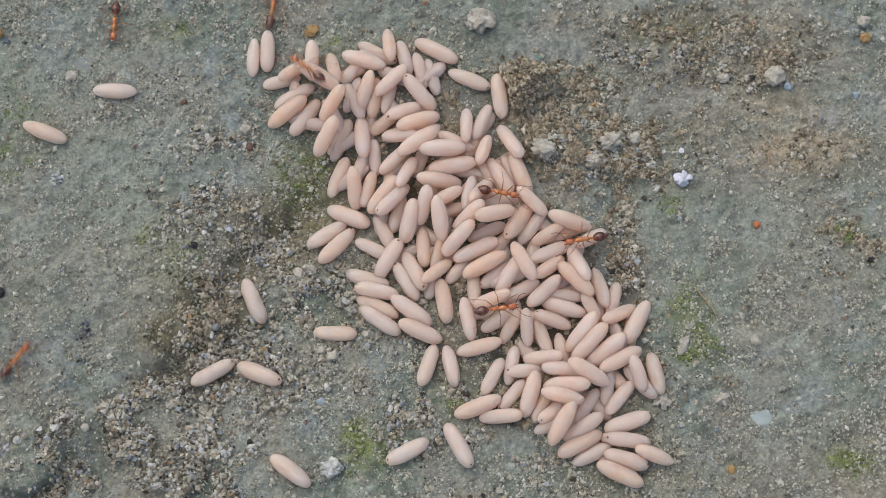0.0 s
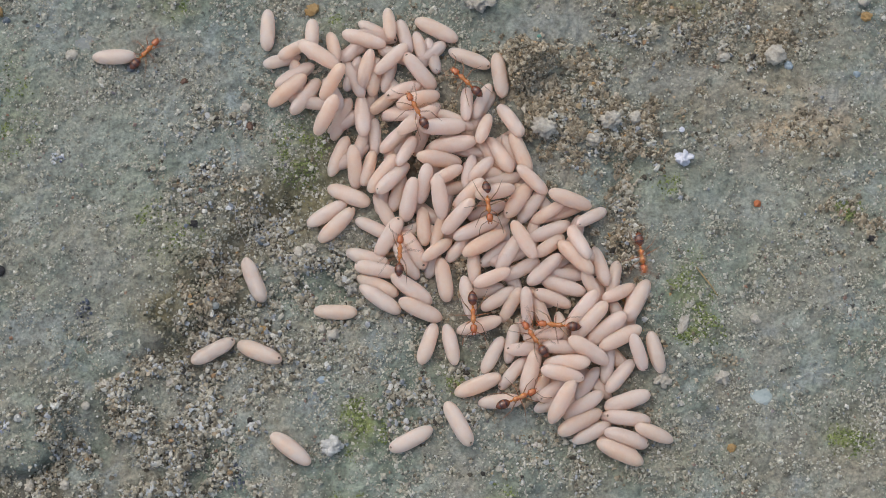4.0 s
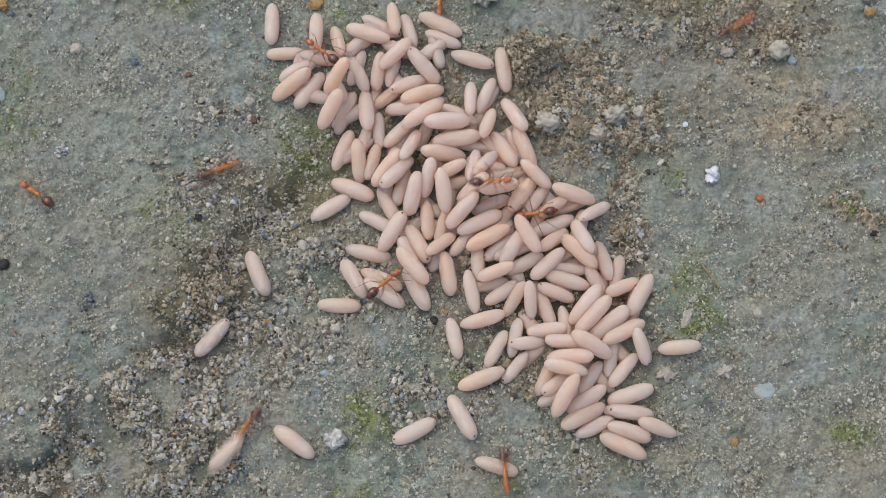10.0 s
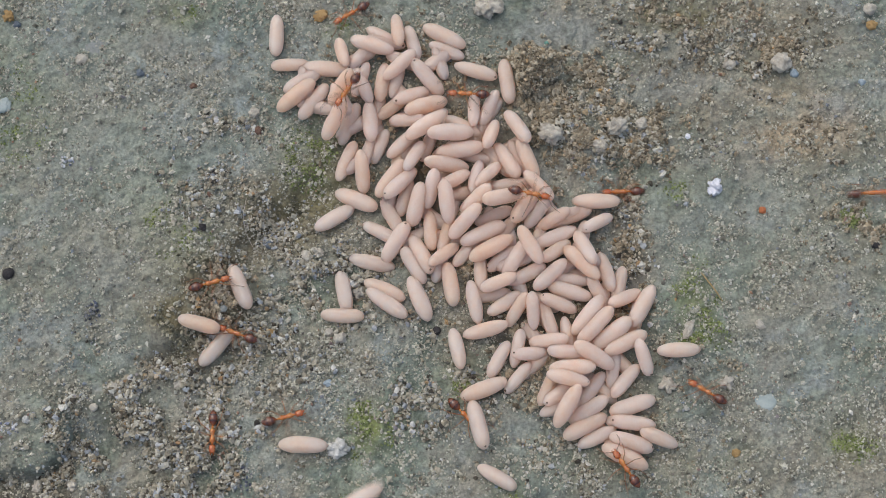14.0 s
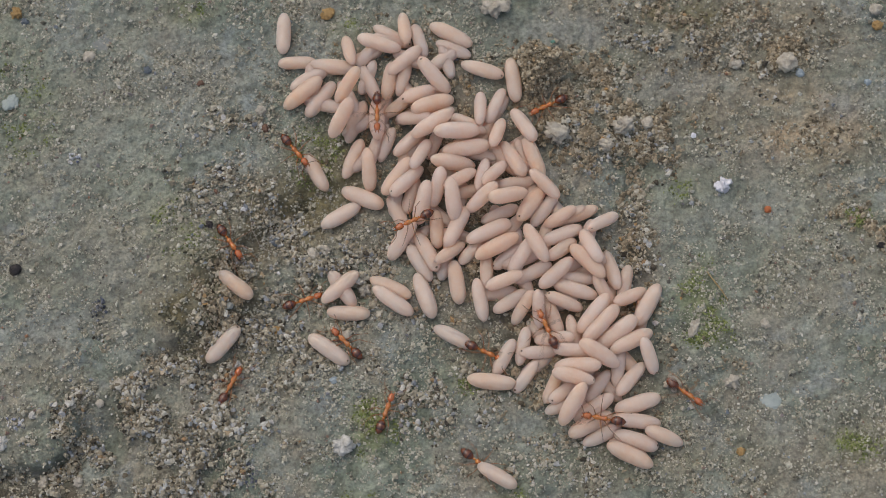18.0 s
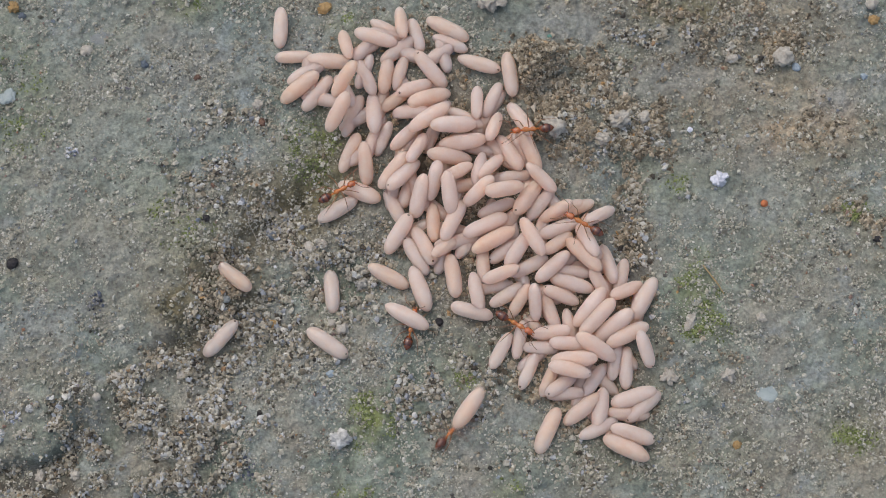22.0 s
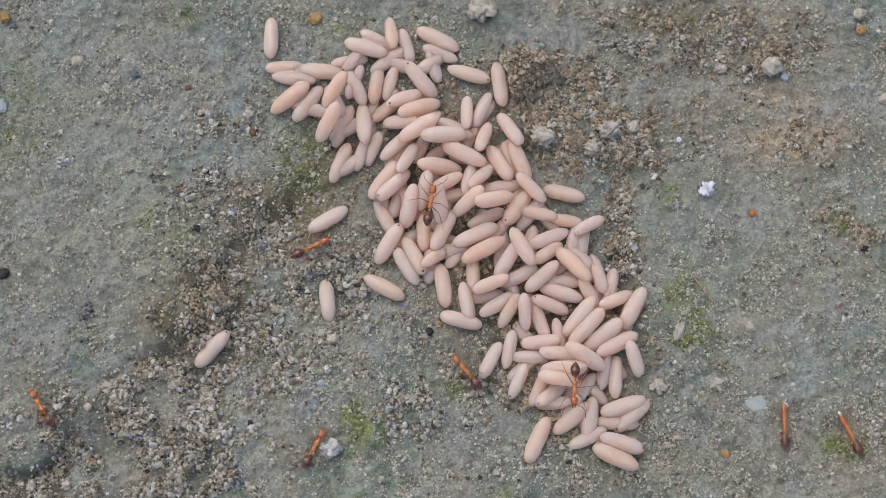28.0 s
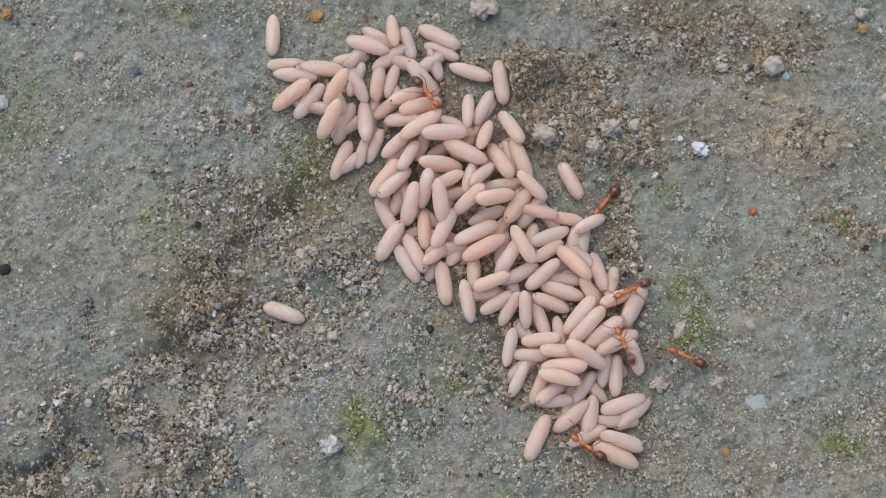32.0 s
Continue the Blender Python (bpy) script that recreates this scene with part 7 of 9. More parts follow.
    crawl("a13", (0, -2.53, 43.47, 0.27, -90.29), (1.1, -2.53, 43.47, 0.27, -90.29), (1.3, -3.07, 34.23, -0.48, -93.3), (1.5, -3.6, 24.98, 1.23, -90.22), (2, -6.82, 22.7, 1.89, -154.12), (2.25, -9.77, 24.73, -0.15, -214.61), (2.5, -12.72, 26.77, -0.38, -175.17), (2.62, -12.04, 24.68, 0.78, -123.56), (2.75, -11.36, 22.6, 1.94, -71.94), (3, -10, 18.43, 4.12, -46.63), (3.25, -4.86, 15.06, 1.5, -33.26), (3.5, 0.28, 11.69, 3.19, -0.61), (3.77, -0.73, 13.01, 2.97, 63.35), (4.05, -1.74, 14.34, 2.75, 127.31), (4.6, -3.76, 16.99, 1.66, 148.3), (5.5, -8.64, 18.39, 3.96, 113.96), (6, -3.39, 17.81, 1.6, 89.83), (6.5, -4.83, 15.51, 1.72, 108.97), (6.75, -3.37, 15.25, 1.98, 69.89), (7, -1.92, 14.99, 2.25, 30.81), (7.25, 4.68, 16.31, 1.12, 11.25), (7.5, 11.28, 17.62, 0.47, 20.39), (7.75, 18.56, 19.74, -0.31, 16.26), (8, 25.83, 21.86, -0.43, -27.07), (8.2, 42.8, 20.22, -0.09, -5.53), (8.4, 59.78, 18.58, 0.48, -11.06), (32, 59.78, 18.58, 0.48, -11.06))
    crawl("a14", (0, 57.3, -13.31, -0.09, 179.43), (1.05, 57.3, -13.31, -0.09, 179.43), (1.27, 39.42, -11.41, 0.6, 173.94), (1.39, 30.48, -10.46, 0.95, 128.35), (1.5, 21.54, -9.51, 1.3, 82.75), (1.75, 21.74, -5.7, 0.97, 87.02), (2, 21.94, -1.89, 0.39, 148.38), (2.12, 24.65, -0.71, 0.35, 85.95), (2.25, 27.36, 0.47, 0.32, 23.53), (2.5, 32.77, 2.83, 0.21, 91.75), (2.75, 33.2, 8.85, -0.33, 85.94), (3, 33.63, 14.88, -0.51, 79.31), (3.12, 28.4, 17.03, -0.37, 118.49), (3.25, 23.17, 19.17, -0.23, 157.67), (3.5, 12.71, 23.47, -0.29, 168.78), (3.7, 9.01, 32.61, -0.13, 112), (3.9, 5.32, 41.74, 0.38, 117.18), (32, 5.32, 41.74, 0.38, 117.18))
    crawl("a15", (0, 20.25, 43.12, 0.04, -92.05), (1.6, 20.25, 43.12, 0.04, -92.05), (1.8, 18.15, 26.32, -0.36, -97.11), (2, 16.06, 9.52, -0.63, -125.35), (2.25, 12.63, 6.19, 2.48, -135.8), (2.5, 9.2, 2.86, 0.97, -155.01), (2.75, 3.46, -2.76, 0.31, -220.09), (3, -2.29, -8.39, -0.35, -285.17), (3.5, -3.25, -5.38, 1.36, -272.26), (5.5, -8.4, 9.23, 1.29, -279.41), (5.75, -14.25, 1.04, 0.09, -344.72), (6, -20.1, -7.14, -1.12, -410.03), (6.5, -25.99, -2.02, 0.41, -438.75), (6.75, -30.59, -5.15, 0.32, -505.73), (7, -35.2, -8.29, 0.29, -504.07), (7.17, -45.48, -9.96, -0.07, -530.79), (7.35, -55.77, -11.63, -0.01, -503.63), (32, -55.77, -11.63, -0.01, -503.63))
    crawl("a16", (0, 57.87, -6.06, 0.09, 179.44), (2.2, 57.87, -6.06, 0.09, 179.44), (2.3, 43.47, -6.7, 0.69, 126.15), (2.4, 29.08, -7.35, 1.29, 72.87), (2.5, 14.69, -8, 1.89, 19.58), (2.73, 36.02, -9.44, 0.65, -3.88), (2.95, 57.35, -10.89, 0.21, -0.59), (32, 57.35, -10.89, 0.21, -0.59))
    crawl("a17", (0, 22.79, -36.01, 0.56, 87.51), (2.2, 22.79, -36.01, 0.56, 87.51), (2.35, 21.15, -26.59, -0.17, 99.9), (2.5, 19.5, -17.17, 1.5, 97.89), (2.63, 22.04, -23.53, 1.16, 44.72), (2.77, 24.58, -29.89, 0.82, -8.45), (2.9, 27.11, -36.26, 0.48, -61.62), (32, 27.11, -36.26, 0.48, -61.62))
    crawl("a19", (0, -55.98, -9.59, -0.07, -0.57), (2.7, -55.98, -9.59, -0.07, -0.57), (2.85, -42.24, -9.17, 0.03, 1.75), (3, -28.51, -8.75, 0.03, 40.76), (3.1, -27.75, -15.55, 0.19, -21.46), (3.2, -27, -22.36, 0.35, -83.68), (3.4, -25.49, -35.96, 0.41, -58.4), (32, -25.49, -35.96, 0.41, -58.4))
    crawl("a20", (0, -56.57, -0.41, 0.02, -0.55), (2.6, -56.57, -0.41, 0.02, -0.55), (2.73, -44.11, -1.29, -0.29, 59.44), (2.87, -31.65, -2.17, -0.61, 119.42), (3, -19.19, -3.04, -0.93, 179.4), (3.17, -19.29, -5.68, -1.13, 127.9), (3.33, -19.38, -8.32, -1.34, 76.4), (3.5, -19.47, -10.95, -1.54, 24.89), (3.67, -19.89, -17.34, -0.76, -34.44), (3.85, -20.31, -23.73, 0.03, -93.77), (4.2, -21.16, -36.51, 0.49, -88.78), (32, -21.16, -36.51, 0.49, -88.78))
    crawl("a22", (0, -19.99, 41.56, -0.36, -88.96), (5, -19.99, 41.56, -0.36, -88.96), (5.25, -19.86, 26.73, -0.23, -89.51), (5.5, -19.73, 11.9, -0.1, -79.38), (5.75, -28.74, 6.26, 0.07, -147.95), (6, -37.74, 0.63, 0.42, -117.49), (6.2, -47.01, -2.08, -0.2, -163.72), (6.4, -56.27, -4.78, 0.03, -159.54), (32, -56.27, -4.78, 0.03, -159.54))
    crawl("a23", (0, -38.35, -37.31, 0.33, 92.7), (5.7, -38.35, -37.31, 0.33, 92.7), (5.85, -38.03, -30.35, 0.24, 87.37), (6, -37.71, -23.39, -0.66, 84.47), (6.25, -38.79, -16.16, 0.38, 98.5), (6.5, -39.87, -8.94, 0.12, 149.9), (6.65, -47.94, -8.03, 0, 173.55), (6.8, -56.01, -7.12, 0.2, 169.45), (32, -56.01, -7.12, 0.2, 169.45))
    crawl("a24", (0, 29.82, 40.87, 0.07, -92.66), (5.1, 29.82, 40.87, 0.07, -92.66), (5.3, 29.88, 25.83, -0.52, -89.74), (5.5, 29.95, 10.79, -0.58, -53.05), (5.62, 26.47, 1.51, 0.28, -110.6), (5.75, 22.98, -7.77, 0.67, -62.27), (5.88, 25.89, -9.32, 0.69, -28.01), (6, 28.81, -10.87, 0.45, -21.01), (6.2, 43.1, -12.02, 0.65, -4.58), (6.4, 57.4, -13.16, -0.1, -10.73), (32, 57.4, -13.16, -0.1, -10.73))
    crawl("a25", (0, -37.4, 41.03, -0.33, -87.68), (6.1, -37.4, 41.03, -0.33, -87.68), (6.3, -36.95, 30.4, -0.24, -87.62), (6.5, -36.51, 19.77, -0.18, -85.8), (6.67, -36.35, 17.95, -0.16, -34.56), (6.83, -36.19, 16.13, -0.13, 16.69), (7, -36.03, 14.31, -0.11, 67.93), (7.11, -41.51, 15.49, -0.17, 117.89), (7.22, -47, 16.66, -0.22, 167.86), (7.45, -57.96, 19.02, -0.2, 169.15), (32, -57.96, 19.02, -0.2, 169.15))
    crawl("a27", (0, -12.2, 40.85, -0.4, -89.53), (6.1, -12.2, 40.85, -0.4, -89.53), (6.3, -14.26, 21.56, 3.03, -96.09), (6.5, -16.32, 2.27, -2.22, -108.81), (6.62, -17.88, 2.79, -1.35, -153.6), (6.75, -19.43, 3.31, -0.49, -198.4), (7, -22.55, 4.35, 0.01, -195.85), (7.12, -20.95, 5.83, -0.06, -256.53), (7.25, -19.35, 7.31, -0.14, -317.21), (7.38, -17.75, 8.79, -0.11, -254.02), (7.5, -16.15, 10.27, -0.07, -190.84), (7.67, -14.19, 8.54, -0.11, -137.58), (7.83, -12.22, 6.81, -0.14, -84.33), (8, -10.26, 5.08, -0.17, -31.07), (8.5, -13.14, 6.32, -1.9, 4.78), (8.75, -16.33, 5.08, -1.09, -39.66), (9, -19.52, 3.84, -0.27, -84.1), (9.25, -30.01, -4.11, 0.35, -142.85), (9.5, -40.5, -12.06, 0.24, -143.96), (9.62, -48.24, -13.11, -0.08, -172.26), (9.75, -55.97, -14.16, -0.18, -149.05), (32, -55.97, -14.16, -0.18, -149.05))
    crawl("a28", (0, -55.69, -13.83, -0.13, -0.51), (6.5, -55.69, -13.83, -0.13, -0.51), (6.75, -41.94, -14.82, 0.26, -4.1), (7, -28.18, -15.81, 0.06, -58.96), (7.2, -26, -26.7, 0.31, -78.68), (7.4, -23.82, -37.59, 0.35, -68.31), (32, -23.82, -37.59, 0.35, -68.31))
    crawl("a29", (0, -56.2, 0.16, 1.08, -0.49), (7.1, -56.2, 0.16, 1.08, -0.49), (7.3, -36.8, 0.06, 0.35, -0.29), (7.4, -27.1, 0.01, -0.3, -42.27), (7.5, -17.41, -0.04, -0.96, -84.25), (7.67, -17.59, -0.79, -0.88, -32.4), (7.83, -17.78, -1.54, -0.8, 19.44), (8, -17.96, -2.29, -0.73, 71.28), (8.25, -10.06, 1.25, -1.2, 24.16), (8.5, -2.16, 4.79, 1.91, 75.21), (8.75, -0.3, 8.19, 2.71, 61.26), (9, 1.56, 11.59, 2.73, 38.8), (9.25, 7.86, 13.94, 1.76, 20.48), (9.5, 14.15, 16.29, 0.29, 4.86), (9.75, 22.8, 19.92, -0.24, 22.72), (10, 31.46, 23.54, -0.68, 30.39), (10.15, 34.8, 32.3, -0.13, 69.1), (10.3, 38.14, 41.05, 0, 40.69), (32, 38.14, 41.05, 0, 40.69))
    crawl("a30", (0, -4.02, -37.75, 0.39, 89.83), (6.6, -4.02, -37.75, 0.39, 89.83), (6.73, -3.31, -30.37, 0.28, 41.37), (6.87, -2.6, -22.98, 0.17, -7.09), (7, -1.89, -15.59, 0.05, -55.55), (7.25, -3.45, -15.03, 0, -20.46), (7.5, -5.01, -14.47, -0.06, 14.64), (7.75, -7.99, -16.91, -0.14, 55.05), (8, -10.98, -19.34, -0.21, 95.45), (8.12, -11.23, -25.44, -0.14, 153.81), (8.23, -11.48, -31.55, -0.07, 212.16), (8.35, -11.74, -37.65, 0.01, 270.51), (32, -11.74, -37.65, 0.01, 270.51))
    crawl("a31", (0, -13.72, -37.66, 0, 80.34), (6.6, -13.72, -37.66, 0, 80.34), (6.8, -11.42, -32.17, 0.42, 67.25), (7, -9.12, -26.69, 0.01, 95.3), (7.25, -3.83, -22.95, 0.28, 35.27), (7.5, 1.45, -19.21, 0.27, 4.5), (7.67, -3.21, -20.97, 0.08, -52.16), (7.83, -7.87, -22.73, -0.11, -108.82), (8, -12.54, -24.48, -0.31, -165.48), (8.15, -14.81, -31.05, 0.24, -109.08), (8.3, -17.08, -37.61, 0.17, -130.36), (32, -17.08, -37.61, 0.17, -130.36))
    crawl("a33", (0, -21.8, 40.92, -0.32, -61.2), (6.6, -21.8, 40.92, -0.32, -61.2), (6.8, -19.68, 31.58, -0.09, -77.16), (7, -17.55, 22.24, 0.9, -11.01), (7.5, -23.87, 21.38, -0.32, -41.24), (7.61, -32.31, 20.25, -0.08, -106.81), (7.72, -40.75, 19.12, 0.16, -172.38), (7.95, -57.62, 16.86, 0.75, -180.43), (32, -57.62, 16.86, 0.75, -180.43))
    crawl("a34", (0, -56.8, 0.99, -0.03, -0.43), (8.1, -56.8, 0.99, -0.03, -0.43), (8.3, -35.84, 0.9, 0.21, -0.25), (8.5, -14.88, 0.81, -1.48, 30.58), (8.75, -10.65, 1.87, -1.16, 14.04), (9, -6.42, 2.93, -0.08, -5.58), (9.25, -0.28, -2.17, 0.99, -39.67), (9.5, 5.87, -7.27, 1.48, -81.12), (9.75, 6.1, -15.05, 0.01, -88.34), (10, 6.33, -22.83, 1.52, -85.97), (10.15, 6.4, -30.17, 0.81, -89.42), (10.3, 6.47, -37.52, 2.07, -85.91), (32, 6.47, -37.52, 2.07, -85.91))
    crawl("a35", (0, 59.14, 7.1, 0.14, 179.54), (7.6, 59.14, 7.1, 0.14, 179.54), (7.8, 36.18, 6.21, 0.06, 182.21), (8, 13.23, 5.33, 2.59, 189.89), (8.5, 12, 5.95, 2.68, 187.86), (9, 12.23, 5.81, 2.67, 187.86), (9.5, 11.55, 4.32, 2.46, 215.22), (10, 9.75, 3.03, 0.94, 187.78), (10.5, 8.76, 0.04, 3.4, 225.04), (11, 9.6, -4.36, 2.13, 283.64), (11.5, 9.65, -5.66, 1.83, 278.76), (12, 14.11, -1.97, 2.36, 298.19), (12.25, 19.54, -6.95, 2.26, 317.46), (12.5, 24.97, -11.94, 0.34, 292.69), (12.67, 23.81, -12.17, 0.12, 342.8), (12.83, 22.65, -12.4, -0.1, 392.91), (13, 21.5, -12.63, -0.31, 443.02), (13.5, 30.98, -15.35, 0.35, 487.9), (14, 26.11, -13.79, 0.15, 508.97), (14.5, 20.93, -15.04, 1.05, 554.79), (16.5, 17.96, -17.11, 1.4, 564.67), (17, 18.13, -18.1, 1.56, 603.66), (17.5, 18.39, -18.75, 1.5, 628.3), (17.75, 16.78, -17.77, 1.4, 579.08), (18, 15.16, -16.79, 1.3, 529.86), (18.5, 14.89, -15.77, 1.29, 499.27), (19, 15.82, -16.66, 1.42, 468.65), (19.5, 16.02, -17.93, 1.5, 453.6), (19.75, 16.32, -16.11, 1.17, 494.25), (20, 16.61, -14.28, 0.83, 534.9), (20.5, 14.25, -8.99, 3.24, 488.73), (21, 18.9, -8.1, 2.09, 419.14), (21.25, 26.43, 2.26, 0.22, 413.98), (21.5, 33.97, 12.63, -0.54, 437.76), (21.7, 46.46, 14.56, 0.19, 368.81), (21.9, 58.95, 16.5, 1.5, 380.38), (32, 58.95, 16.5, 1.5, 380.38))
    crawl("a36", (0, 58.31, 2.81, 0.17, 179.84), (15.4, 58.31, 2.81, 0.17, 179.84), (15.95, 38.05, 2.12, 0.31, 181.93), (16.5, 17.79, 1.44, -1.01, 185), (17, 13.53, 2.55, 1.79, 190.13), (17.12, 14.95, 0.03, 2.1, 244.8), (17.25, 16.38, -2.48, 2.4, 299.47), (17.5, 19.22, -7.52, 2.09, 298.19), (17.75, 21.46, -10.83, 1.56, 303.97), (18, 23.69, -14.15, 0.1, 324.06), (18.17, 26, -16.71, 0, 375.4), (18.33, 28.3, -19.27, -0.09, 426.75), (18.5, 30.6, -21.82, -0.18, 478.09), (18.62, 28.63, -22.19, -0.28, 514.3), (18.75, 26.65, -22.55, -0.38, 550.51), (18.88, 24.68, -22.92, -0.32, 489.33), (19, 22.71, -23.29, -0.27, 428.15), (19.25, 21.13, -17.7, 0.78, 465.8), (19.5, 19.55, -12.12, 1.18, 483.54), (19.75, 19.09, -8.14, 2.31, 456.56), (19.88, 18.86, -6.15, 1.81, 503.34), (20, 18.63, -4.16, 1.3, 550.12), (20.5, 13.82, -1.35, 2.4, 529.62), (21, 12.7, -0.35, 1.96, 514.1), (21.5, 13.94, 0.9, 1.99, 493.46), (22, 14.01, 2.15, 1.75, 508.84), (22.5, 16.12, 2.54, 1.51, 493.36), (23, 17.64, 4.7, 0.13, 463.05), (23.5, 18.07, 7.92, -1.05, 524.28), (24, 16.99, 8.27, -0.98, 519.07), (24.5, 18.23, 9, -0.84, 570.65), (25, 18.56, 5.67, -1.04, 594.98), (25.5, 15.36, 5.91, -0.75, 570.59), (25.87, 30.11, 6.39, -0.45, 620.38), (26.23, 44.86, 6.87, -0.14, 670.17), (26.6, 59.61, 7.35, 0.16, 719.96), (32, 59.61, 7.35, 0.16, 719.96))
    crawl("a37", (0, -3.95, 40.63, 0.01, -90.1), (8.1, -3.95, 40.63, 0.01, -90.1), (8.3, -4.43, 30.08, -0.24, -92.62), (8.5, -4.91, 19.53, 2.13, -56.61), (8.75, -6.66, 18.41, 2.75, -100.16), (9, -8.41, 17.28, 3.36, -143.71), (9.5, -9.63, 17.25, 3.87, -180.4), (10, -11.68, 20.22, 1.62, -216.63), (10.5, -11.67, 21.9, 1.9, -250.7), (11, -12.09, 20.79, 1.93, -182.43), (11.17, -12.84, 22.11, 1.2, -125.22), (11.33, -13.6, 23.42, 0.47, -68.01), (11.5, -14.35, 24.74, -0.26, -10.8), (12, -17.87, 25.52, 0.97, -10.83), (12.5, -22.9, 22.4, -0.3, -60.41), (12.6, -31.91, 21.47, -0.07, -117.27), (12.7, -40.92, 20.54, 0.16, -174.13), (12.9, -58.94, 18.69, -0.18, -180.29), (32, -58.94, 18.69, -0.18, -180.29))
    crawl("a38", (0, 0.71, 40.82, 0.24, -90.49), (9.6, 0.71, 40.82, 0.24, -90.49), (9.8, 0.56, 33.54, -0.25, -91.19), (10, 0.41, 26.27, -0.01, -90.48), (10.5, 1.81, 21.83, 1.39, -90.59), (11, 0.77, 20.77, 0.96, -104.58), (11.5, -0.72, 21.03, 0.99, -143.66), (12, -2.83, 23.13, 1.69, -196.11), (12.5, -1.54, 24.29, 1.34, -222.03), (13, -2.97, 22.89, 1.87, -174.98), (13.5, -5.14, 20.5, 2.07, -148.68), (14, -9.37, 16.39, 3.41, -123.36), (14.5, -8.08, 10.4, 1.49, -94.33), (16.5, -7.54, 17.67, 0.83, -41.43), (17, -5.89, 17.68, 1.69, -15.89), (17.5, -7.07, 16.86, 0.97, -75.34), (18, -7.04, 14.52, 1.19, -89.54), (18.25, -6.74, 10.49, 1.41, -85.8), (18.38, -6.6, 8.48, 1.79, -138.1), (18.5, -6.45, 6.47, 2.18, -190.39), (18.75, -3.39, 7.75, 2.43, -249.64), (19, -0.33, 9.03, 2.69, -308.89), (19.12, -1.41, 10.44, 2.73, -270.69), (19.25, -2.5, 11.86, 2.77, -232.48), (19.5, -4.68, 14.69, 0.97, -226.27), (20, -6.38, 13.98, 1.11, -226.14), (20.5, -11.93, 11.97, 1.88, -164.33), (20.75, -21.79, 10.04, -0.21, -168.9), (21, -31.64, 8.1, -0.08, -164.24), (21.18, -45.03, 6.37, 0.09, -172.62), (21.35, -58.42, 4.64, 1.01, -164.08), (32, -58.42, 4.64, 1.01, -164.08))
    crawl("a39", (0, -57.45, 6.51, -0.23, 20.88), (9.6, -57.45, 6.51, -0.23, 20.88), (9.8, -39.66, 7.37, 0.04, 2.77), (10, -21.87, 8.23, -0.06, 22.58), (10.25, -15.74, 8.19, -0.17, -0.43), (10.5, -9.6, 8.14, -0.05, -12.82), (11, -8.67, 7.62, 0.36, -0.33), (11.5, -11.54, 8.14, -1.52, -10.6), (11.62, -11.73, 4.56, -1.19, -51.83), (11.75, -11.92, 0.98, -0.87, -93.05), (12, -12.3, -6.19, -0.21, -77.6), (12.25, -17.38, -12.06, -1.02, -130.85), (12.5, -22.46, -17.94, -0.24, -88.47), (12.62, -26.49, -16.96, -0.02, -141.1), (12.75, -30.51, -15.97, 0.2, -193.73), (12.88, -34.53, -14.99, 0.29, -135.52), (13, -38.55, -14.01, 0.37, -77.31), (13.07, -42.9, -14.67, 0.18, -124.3), (13.15, -47.24, -15.34, 0, -171.3), (13.3, -55.92, -16.66, 0.8, -159.65), (32, -55.92, -16.66, 0.8, -159.65))
    crawl("a40", (0, -58.28, 16.01, -0.28, -0.32), (11, -58.28, 16.01, -0.28, -0.32), (11.25, -33.27, 15.13, -0.35, -2.02), (11.5, -8.26, 14.24, 1.05, -65.77), (12, -3.97, 12.34, 2.76, -36.42), (12.25, -3.11, 13.28, 2.72, -103.09), (12.5, -2.25, 14.23, 2.67, -169.76), (13, 7.01, 17.2, 1.44, -201.36), (13.25, 5.71, 16.08, 1.47, -160.35), (13.5, 4.4, 14.95, 1.5, -119.34), (14, 2.81, 16.88, 1.01, -182.37), (14.5, -0.92, 17.9, 1.58, -216.66), (14.78, -0.46, 15.81, 2.38, -147.07), (15.05, 0, 13.72, 3.19, -77.49), (15.6, 0.93, 9.54, 2.26, -61.31), (16.5, 4.23, 4, 4.15, -56.38), (17, 1.54, 3.61, 2.34, -104.79), (17.5, -2.45, 3.21, 1.28, -154.37), (18, -3.41, 3.16, 1.3, -154.28), (18.25, 0.22, 2.92, 1.64, -205.05), (18.5, 3.85, 2.69, 1.97, -255.82), (19, 4.65, 8.82, 2.19, -260.86), (19.5, 4.31, 11.57, 2.15, -251.18), (19.62, 1.89, 10.49, 2.46, -203.63), (19.75, -0.53, 9.42, 2.78, -156.07), (20, -5.38, 7.27, 2.25, -190.4), (20.5, -6.92, 4.64, 0.53, -149.06), (20.75, -12.54, 4.67, -0.25, -180.37), (21, -18.17, 4.71, -1.43, -230.21), (21.23, -38.58, 5.69, 0.17, -182.75), (21.45, -59, 6.67, -0.18, -190.23), (32, -59, 6.67, -0.18, -190.23))
